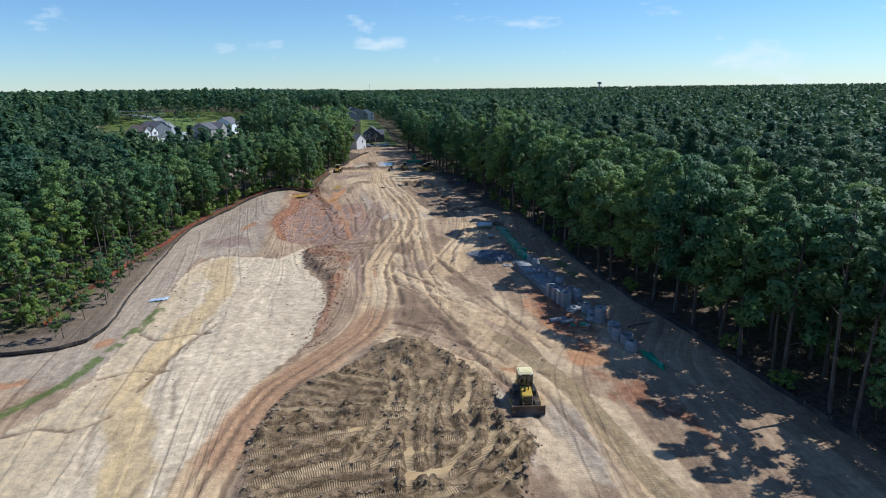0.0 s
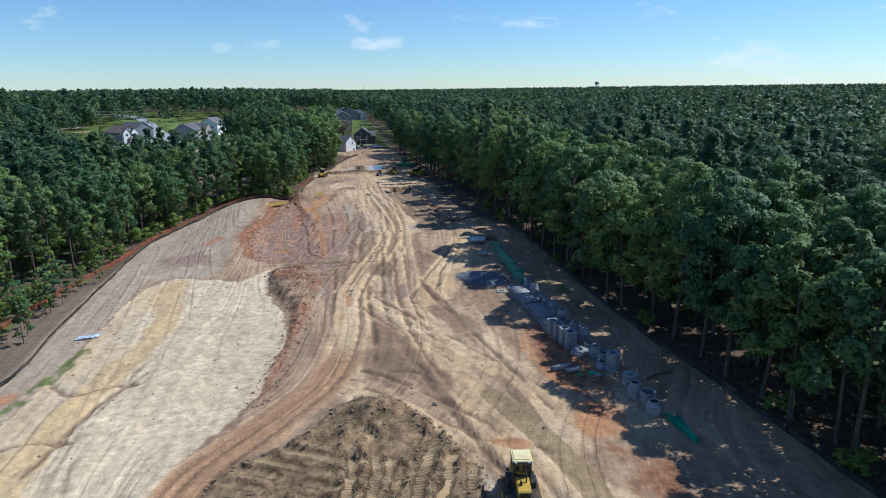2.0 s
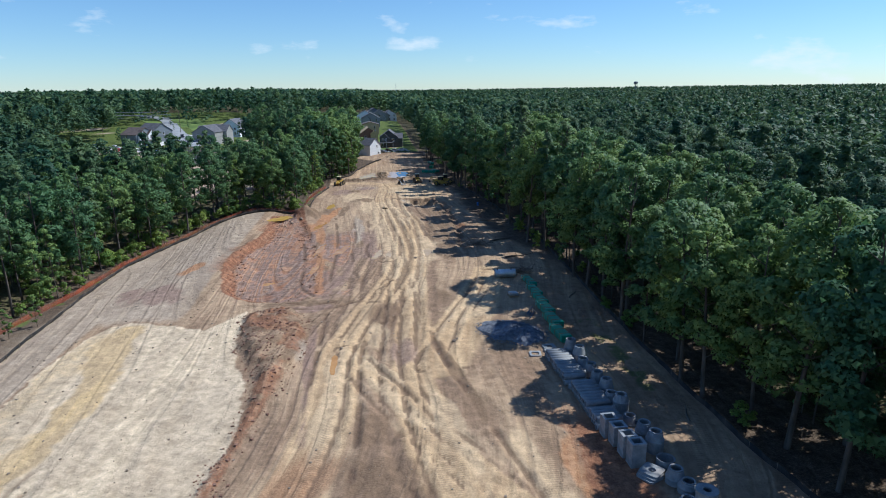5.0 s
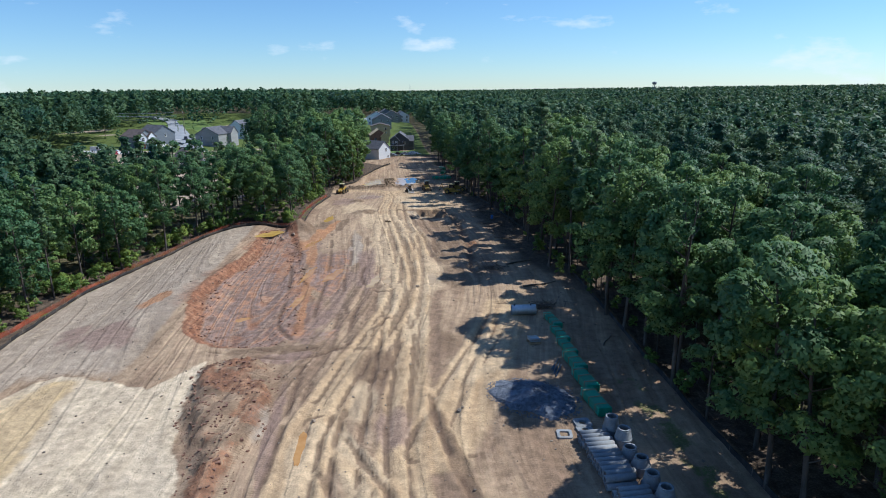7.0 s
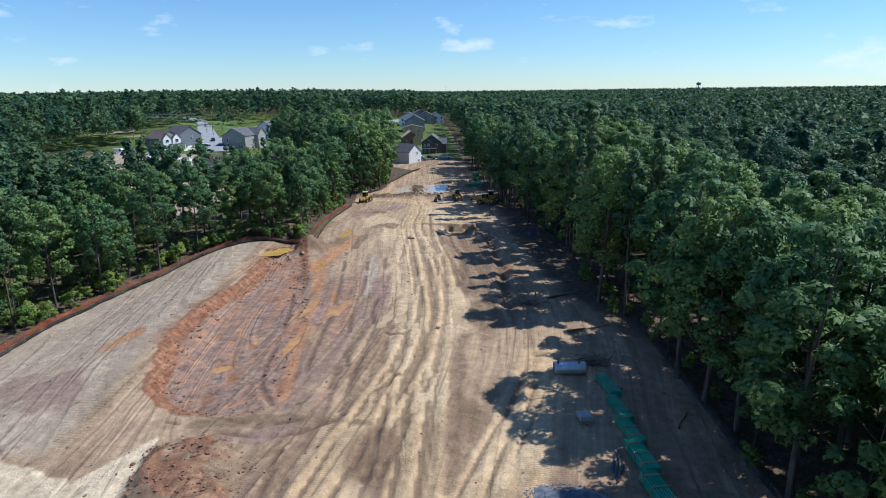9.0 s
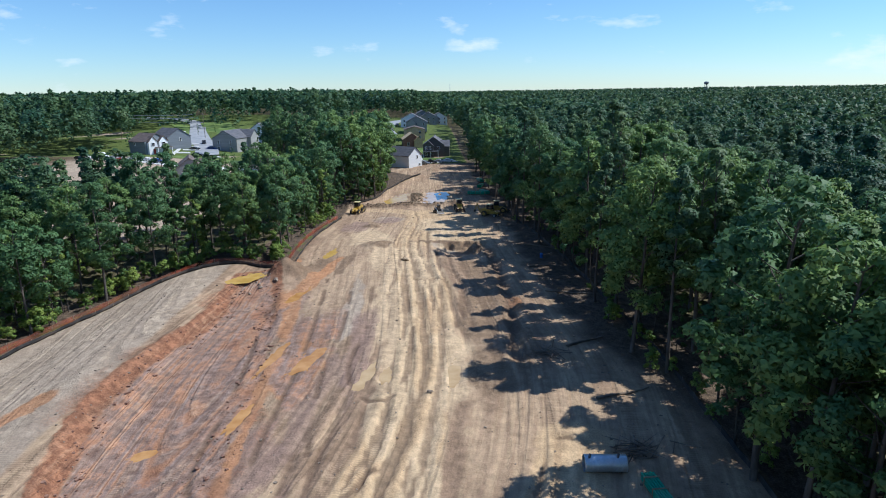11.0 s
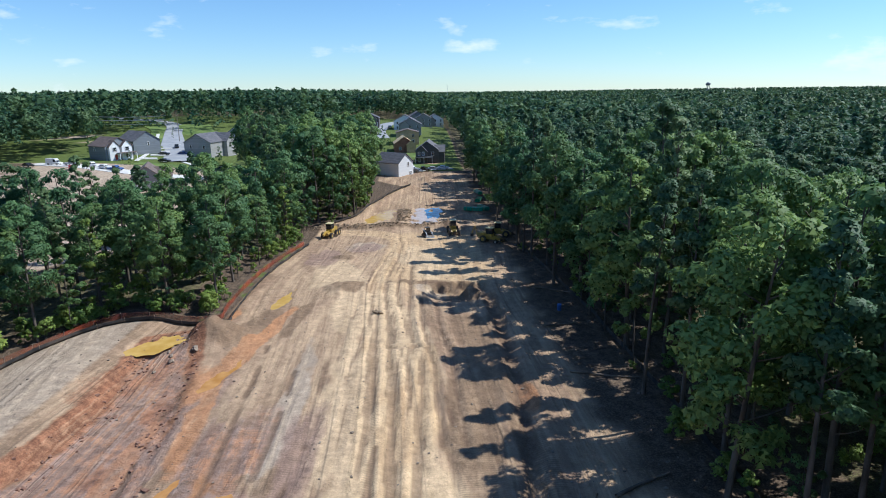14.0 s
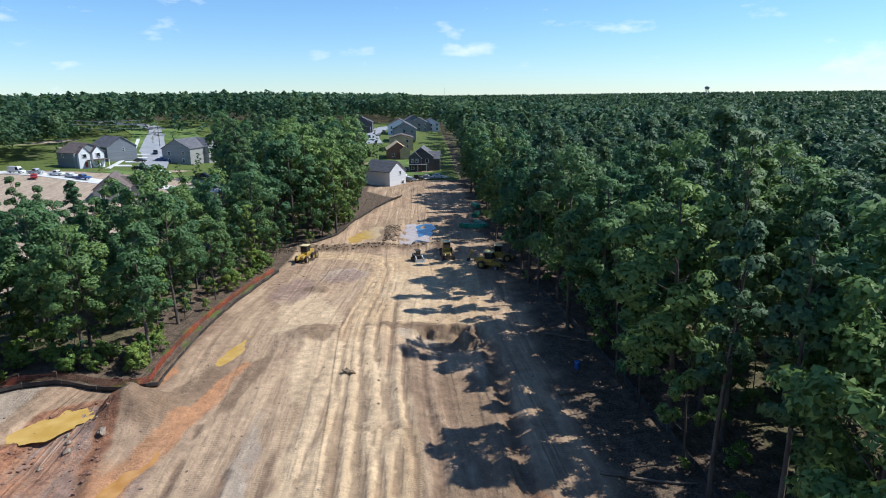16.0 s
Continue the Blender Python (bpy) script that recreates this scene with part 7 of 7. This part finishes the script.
house("dark_house", 21.8, 390, -4, 10, 14, 5.6, 3.6, M_SIDING_B, M_SHINGLE, "unfinished dark house with a timber-framed front porch", wings=[(-2.4, -6.5, 5, 4, 5.2, 2.4, 0, M_SIDING_B), (4.5, -3, 7, 6, 4.8, 2.6, 90, M_SIDING_B)],
      windows=[(-3.4, -8.52, 4.2, 1.0, 1.5, 0), (-1.6, -8.52, 4.2, 1.0, 1.5, 0), (2.4, -7.02, 4.0, 1.2, 1.6, 0), (-3.4, -8.52, 1.4, 1.0, 1.5, 0)], porch=(-1.2, -9.6, 7.5, 2.4, 2.8))
house("framed_house", 9.6, 428, 6, 9.5, 12, 4.0, 3.3, M_BRICKY, M_SHEATH, "half-built house with a bare plywood roof", windows=[(-2, -6.02, 1.6, 1.1, 1.5, 0)], wings=[(3.4, -6, 4.5, 3, 3.4, 2.0, 0, M_SHEATH)])
house("sheathed_house", 11, 452, 3, 12, 11, 6.0, 1.6, M_SHEATH, M_SHINGLE_B, "half-built house wrapped in tan sheathing", windows=window_rows(12, 11, 6.0, n=2))
house("brick_house", 12, 484, 0, 13, 12, 5.6, 3.6, M_SIDING_T, M_SHINGLE, "grey two-storey house with a hipped roof", wings=[(-3, -6, 5, 3, 5.2, 2.6, 0, M_SIDING_T)], windows=window_rows(13, 12, 5.6), z=3.6)
house("pale_house", 8, 517, 0, 14, 12, 5.6, 3.6, M_SIDING_W, M_SHINGLE, "pale two-storey house with a grey roof", wings=[(3, -6, 5, 3, 5.2, 2.6, 0, M_SIDING_W)], windows=window_rows(14, 12, 5.6))
house("dark_front_house", -15.5, 524, 0, 13, 10, 5.6, 3.0, M_SIDING_B, M_SHINGLE, "dark two-storey house with a front porch", wings=[(-3, -5, 4.5, 3, 5.0, 2.4, 0, M_SIDING_B), (3, -5, 4.5, 3, 5.0, 2.4, 0, M_SIDING_B)], windows=window_rows(13, 10, 5.6), porch=(0, -6.8, 12, 2, 2.8))
for k, (x, y) in enumerate(((20, 556), (28, 572), (15, 580))):
    house("distant_house", x, y, 4 * k, 12, 11, 5.4, 3.4, (M_SIDING_T, M_SIDING_W, M_SIDING_G)[k], M_SHINGLE, ("taupe two-storey house with a grey roof", "pale two-storey house at the street's end", "blue-grey two-storey house at the street's end")[k], windows=window_rows(12, 11, 5.4), wings=[(-3, -5.5, 5, 3, 5.0, 2.5, 0, M_SIDING_T)])
house("grey_house", -106, 367, 58, 11.5, 11, 5.4, 3.2, M_SIDING_G, M_SHINGLE_B, "grey two-storey house with white gables and a red door", wings=[(-2.6, -5.5, 4.2, 2.4, 5.3, 2.2, 0, M_SIDING_W), (2.6, -5.5, 4.2, 2.4, 5.3, 2.2, 0, M_SIDING_W)],
      windows=[(-2.6, -6.74, 4.2, 1.6, 1.4, 0), (2.6, -6.74, 4.2, 1.6, 1.4, 0), (2.6, -6.74, 1.4, 1.6, 1.5, 0), (-5.77, 1.5, 4.2, 0.9, 1.3, -90)], door=(-2.2, -6.76, M_REDDOOR), porch=(1.6, -8, 7.5, 2.2, 2.7))
house("blue_grey_house", -106, 392, 52, 12, 14, 5.6, 3.8, M_SIDING_G, M_SHINGLE, "blue-grey two-storey house with a broad gable", windows=[(0.5, -7.02, 4.3, 0.9, 1.4, 0), (6.02, -3, 4.3, 1, 1.4, 90), (6.02, 2, 4.3, 1, 1.4, 90), (6.02, -3, 1.4, 1, 1.4, 90)], wings=[(4.5, 3, 6, 5, 5.2, 2.6, 90, M_BRICKY)])
house("taupe_house", -78, 398, -14, 13, 16, 6.2, 3.6, M_SIDING_T, M_SHINGLE, "taupe two-storey house with stepped dark gables", windows=window_rows(13, 16, 6.2, ("front", "left"), 2), wings=[(-4, 4, 8, 9, 6.0, 3.0, 90, M_SIDING_G), (4, 6, 8, 9, 6.2, 3.4, 90, M_SIDING_T)])
house("light_house", -72, 436, -14, 12, 14, 6.0, 4.0, M_SIDING_W, M_SHINGLE, "pale two-storey house with a large gable", windows=window_rows(12, 14, 6.0, ("front",), 2))
house("low_roof_house", -68, 312, 20, 9, 15, 3.6, 3.4, M_SIDING_T, M_SHINGLE_B, "new house with a dark brown roof among building lots", windows=window_rows(9, 15, 3.6, ("front", "right"), 2), wings=[(4, 2, 7, 6, 3.4, 2.4, 90, M_SIDING_T)])
house("timber_house", -52, 470, -10, 11, 11, 5.6, 3.2, M_SHEATH, M_SHEATH, "half-built timber house behind the trees", windows=window_rows(11, 11, 5.6, ("front",), 2))


def ribbon(name, pts, width, mat, label, category, lift=0.06, n=6, kerb=True):
    """A paved strip that follows the land, with raised edges."""
    line = bend(pts, n)
    bm = bmesh.new()
    rows = []
    for i, (x, y) in enumerate(line):
        q, o = line[min(i + 1, len(line) - 1)], line[max(i - 1, 0)]
        t = Vector((q[0] - o[0], q[1] - o[1], 0)).normalized(); nv = Vector((-t.y, t.x, 0))
        w = np.interp(i / (len(line) - 1), np.linspace(0, 1, len(width)), width) if isinstance(width, (list, tuple)) else width
        z = float(terrain(x, y)) + lift
        row = []
        for k, h in ((-1, -0.5), (-1, 0.0), (1, 0.0), (1, -0.5)):
            row.append(bm.verts.new(Vector((x, y, z + h)) + nv * (k * w / 2)))
        rows.append(row)
    for a, b in zip(rows, rows[1:]):
        for k in range(3):
            bm.faces.new((a[k], a[k + 1], b[k + 1], b[k]))
    ob = part(name, bm, mat)
    return tagged(ob, label, category, kind="structure")


ribbon("street", [(-84, 366), (-90, 384), (-100, 414), (-116, 456), (-132, 498), (-158, 530), (-200, 556)], [17, 17, 12, 9, 9, 8, 8], M_ASPHALT, "pale asphalt estate street ending in a turning circle", "street", 0.16)
ribbon("street", [(-4, 470), (-8, 500), (-6, 540), (4, 600)], 9, M_ASPHALT, "pale asphalt street between houses", "street", 0.16)
ribbon("pavement", [(-94.5, 362), (-100, 384), (-108, 412), (-124, 456)], 1.6, M_WALK, "light concrete pavement beside the street", "pavement", 0.22)
ribbon("pavement", [(-72, 362), (-80, 372), (-86, 396), (-92, 414)], 1.6, M_WALK, "light concrete pavement beside the street", "pavement", 0.22)
for k, (a, b, w) in enumerate((((-98, 384), (-92, 386), 4.5), ((-101, 398), (-96, 400), 4.5), ((-104, 408), (-99, 410), 4), ((-84, 388), (-91, 391), 4.5), ((-88, 404), (-95, 408), 4), ((-90, 420), (-100, 424), 4), ((-97, 371), (-91, 374), 5))):
    ribbon("driveway", [a, b], w, M_WALK, "light concrete driveway to the street", "driveway", 0.24, 3)
ribbon("driveway", [(13, 356), (20, 358), (31, 362)], 4.0, M_WALK, "light concrete drive before the dark house", "driveway", 0.15)
ribbon("lawn", [(-92, 358), (-70, 356), (-52, 360)], 7, M_LAWN, "bright mown lawn beside the turning circle", "lawn", 0.05)
ribbon("lawn", [(10, 372), (20, 374), (30, 374)], 8, M_LAWN, "bright mown lawn before the dark house", "lawn", 0.06)
ribbon("lawn", [(6, 398), (12, 408), (14, 418)], 9, M_LAWN, "bright mown lawn between new houses", "lawn", 0.06)
ribbon("lawn", [(-112, 428), (-126, 470), (-150, 510)], 14, M_LAWN, "mown lawn along the estate street", "lawn", 0.05)
ribbon("lawn", [(-92, 430), (-108, 470), (-120, 500)], 18, M_LAWN, "mown lawn along the estate street", "lawn", 0.05)
ribbon("lot_track", [(-126, 348), (-104, 342), (-80, 334), (-44, 332)], 7, M_WALK, "pale stone access track across the lots", "track", 0.12)


# ---- cars ----
CARS = {}


def car(x, y, rz, colour, kind, z=None):
    label = {"van": "%s panel van parked by the lots", "truck": "%s pickup truck parked by the lots", "car": "%s saloon car parked by the houses"}[kind] % colour
    shade = {"white": (0.75, 0.75, 0.75), "black": (0.02, 0.02, 0.022), "silver": (0.42, 0.43, 0.45), "red": (0.35, 0.03, 0.03), "blue": (0.04, 0.09, 0.25), "grey": (0.13, 0.135, 0.14)}[colour]
    if colour not in CARS:
        CARS[colour] = surface(colour + "_car_paint", tuple(c * 0.9 for c in shade), shade, 1.0, 0.3, bump=0.0, vary=0.02)
    root = thing({"van": "van", "truck": "pickup_truck", "car": "car"}[kind], pose(x, y, (ground_z(x, y) if z is None else z), 0, 0, rz), label, kind if kind != "truck" else "pickup", "parked vehicles")
    L = {"van": 5.6, "truck": 5.5, "car": 4.6}[kind]
    low = [(-L / 2, 0.35), (-L / 2, 0.75), (-L * 0.32, 0.95), (L / 2 - 0.1, 1.0), (L / 2, 0.8), (L / 2, 0.35)]
    bm = prism(bmesh.new(), low, -0.92, 0.92); part("body", bm, CARS[colour], root)
    top = {"van": [(-L * 0.33, 0.95), (-L * 0.2, 2.2), (L / 2 - 0.1, 2.25), (L / 2 - 0.05, 0.95)], "truck": [(-L * 0.2, 0.95), (-L * 0.1, 1.75), (L * 0.12, 1.75), (L * 0.16, 0.95)], "car": [(-L * 0.2, 0.95), (-L * 0.06, 1.45), (L * 0.26, 1.45), (L * 0.4, 0.97)]}[kind]
    part("cabin", prism(bmesh.new(), top, -0.82, 0.82), CARS[colour], root)
    ws = [(y_ - 0.03 if k < 2 else y_, z_) for k, (y_, z_) in enumerate(top)]
    part("windscreen", prism(bmesh.new(), [(ws[0][0] + 0.02, 1.0), (ws[1][0] + 0.01, ws[1][1] - 0.1), (ws[1][0] + 0.1, ws[1][1] - 0.1), (ws[0][0] + 0.12, 1.0)], -0.72, 0.72), M_GLASS, root)
    for s in (-1, 1):
        e = top[2][0] if kind != "van" else -L * 0.05
        part("side_window", prism(bmesh.new(), [(top[0][0] + 0.3, 1.05), (top[1][0] + 0.1, top[1][1] - 0.15), (e - 0.05, top[1][1] - 0.15), (e, 1.05)], s * 0.815, s * 0.835), M_GLASS, root)
    for yy in (-L * 0.31, L * 0.31):
        for xx in (-0.82, 0.82):
            bm = rod(bmesh.new(), (xx - 0.11, yy, 0.33), (xx + 0.11, yy, 0.33), 0.33, 14)
            w = part("wheel", bm, M_RUBBER, root)
            part("rim", rod(bmesh.new(), (xx - 0.12, yy, 0.33), (xx + 0.12, yy, 0.33), 0.19, 10), M_STEEL, w)
    return root


for x, y, rz, c, k in ((-116, 344.5, 80, "white", "van"), (-109, 343.5, 80, "silver", "truck"), (-101, 341.5, 78, "white", "truck"), (-122, 339, 60, "black", "car"), (-95, 339, 70, "white", "car"), (-90, 336.5, 75, "blue", "truck"), (-104, 334, 30, "red", "car"),
                       (15.2, 357, 70, "white", "truck"), (19.5, 354.5, 80, "black", "truck"), (23.6, 356.2, 84, "silver", "car"), (27.5, 359, 80, "white", "car"), (17.4, 351, 40, "grey", "car"),
                       (-97.5, 412, 20, "black", "truck"), (-86.8, 391.5, 70, "blue", "car"), (-93, 386, 80, "black", "car"), (-84, 364, 80, "black", "car"), (-58, 357, 84, "black", "truck"), (-52, 355, 84, "grey", "car"),
                       (-6, 486, 4, "white", "truck"), (-9, 494, 4, "black", "car"), (-4, 505, 4, "silver", "car"), (-2, 520, 10, "grey", "car")):
    car(x, y, rz, c, k, float(terrain(x, y)) + 0.2)

# ---- power line, water tower, distant tower mast ----
POLES = [(-236, 424), (-192, 427), (-148, 430), (-104, 433)]
for x, y in POLES:
    z = float(terrain(x, y))
    root = thing("utility_pole", pose(x, y, z, 0, 0, 10), "wooden utility pole carrying power cables", "utility pole", "power line poles")
    bm = bmesh.new(); rod(bm, (0, 0, -0.5), (0, 0, 13.5), 0.17, 10, 0.11); part("shaft", bm, M_POLE, root)
    for q in (12.9, 11.3):
        part("crossarm", box(bmesh.new(), (0, 0, q), (0.14, 2.6, 0.16)), M_POLE, root)
    for q in (-1.2, 0, 1.2):
        bm = bmesh.new(); rod(bm, (0, q, 12.98), (0, q, 13.2), 0.06, 8); part("insulator", bm, M_WHITEPAINT, root)
for k, (off, h) in enumerate(((-1.2, 13.2), (1.2, 13.2), (-1.2, 11.5), (1.2, 11.5), (0, 9.6))):
    bm = bmesh.new()
    pts = []
    for (ax, ay), (bx, by) in zip(POLES, POLES[1:]):
        za, zb = float(terrain(ax, ay)) + h, float(terrain(bx, by)) + h
        pts += [Vector((ax + (bx - ax) * t, ay + off + (by - ay) * t, za + (zb - za) * t - 3.6 * t * (1 - t))) for t in np.linspace(0, 1, 9)[:-1]]
    limb(bm, pts, [0.07] * len(pts), 5)
    tagged(part("power_cable", bm, M_WIRE), "thin power cable strung between poles", "cable", "power cables")
tx, ty = 824.0, 1877.0
tz = float(terrain(tx, ty))
root = thing("water_tower", pose(tx, ty, tz), "distant pale water tower above the woods", "water tower")
top = 43.0 - tz
part("tank", lathe(bmesh.new(), [(0.1, top - 9), (3, top - 8.6), (6, top - 6.5), (6.8, top - 4.2), (6, top - 2), (3, top - 0.4), (0.1, top)], 20), M_SIDING_G, root, smooth=True)
bm = bmesh.new(); rod(bm, (0, 0, -1), (0, 0, top - 8), 1.4, 14); part("column", bm, M_SIDING_G, root)
for k in range(6):
    a = k * math.pi / 3
    bm = bmesh.new(); rod(bm, (5.6 * math.cos(a), 5.6 * math.sin(a), -1), (5.0 * math.cos(a), 5.0 * math.sin(a), top - 6), 0.4, 8); part("leg", bm, M_SIDING_G, root)
tx, ty = 50.0, 900.0
root = thing("radio_mast", pose(tx, ty, float(terrain(tx, ty))), "thin radio mast rising above the woods", "mast")
bm = bmesh.new(); rod(bm, (0, 0, 0), (0, 0, 36 - float(terrain(tx, ty))), 0.35, 6, 0.2); part("shaft", bm, M_STEEL, root)
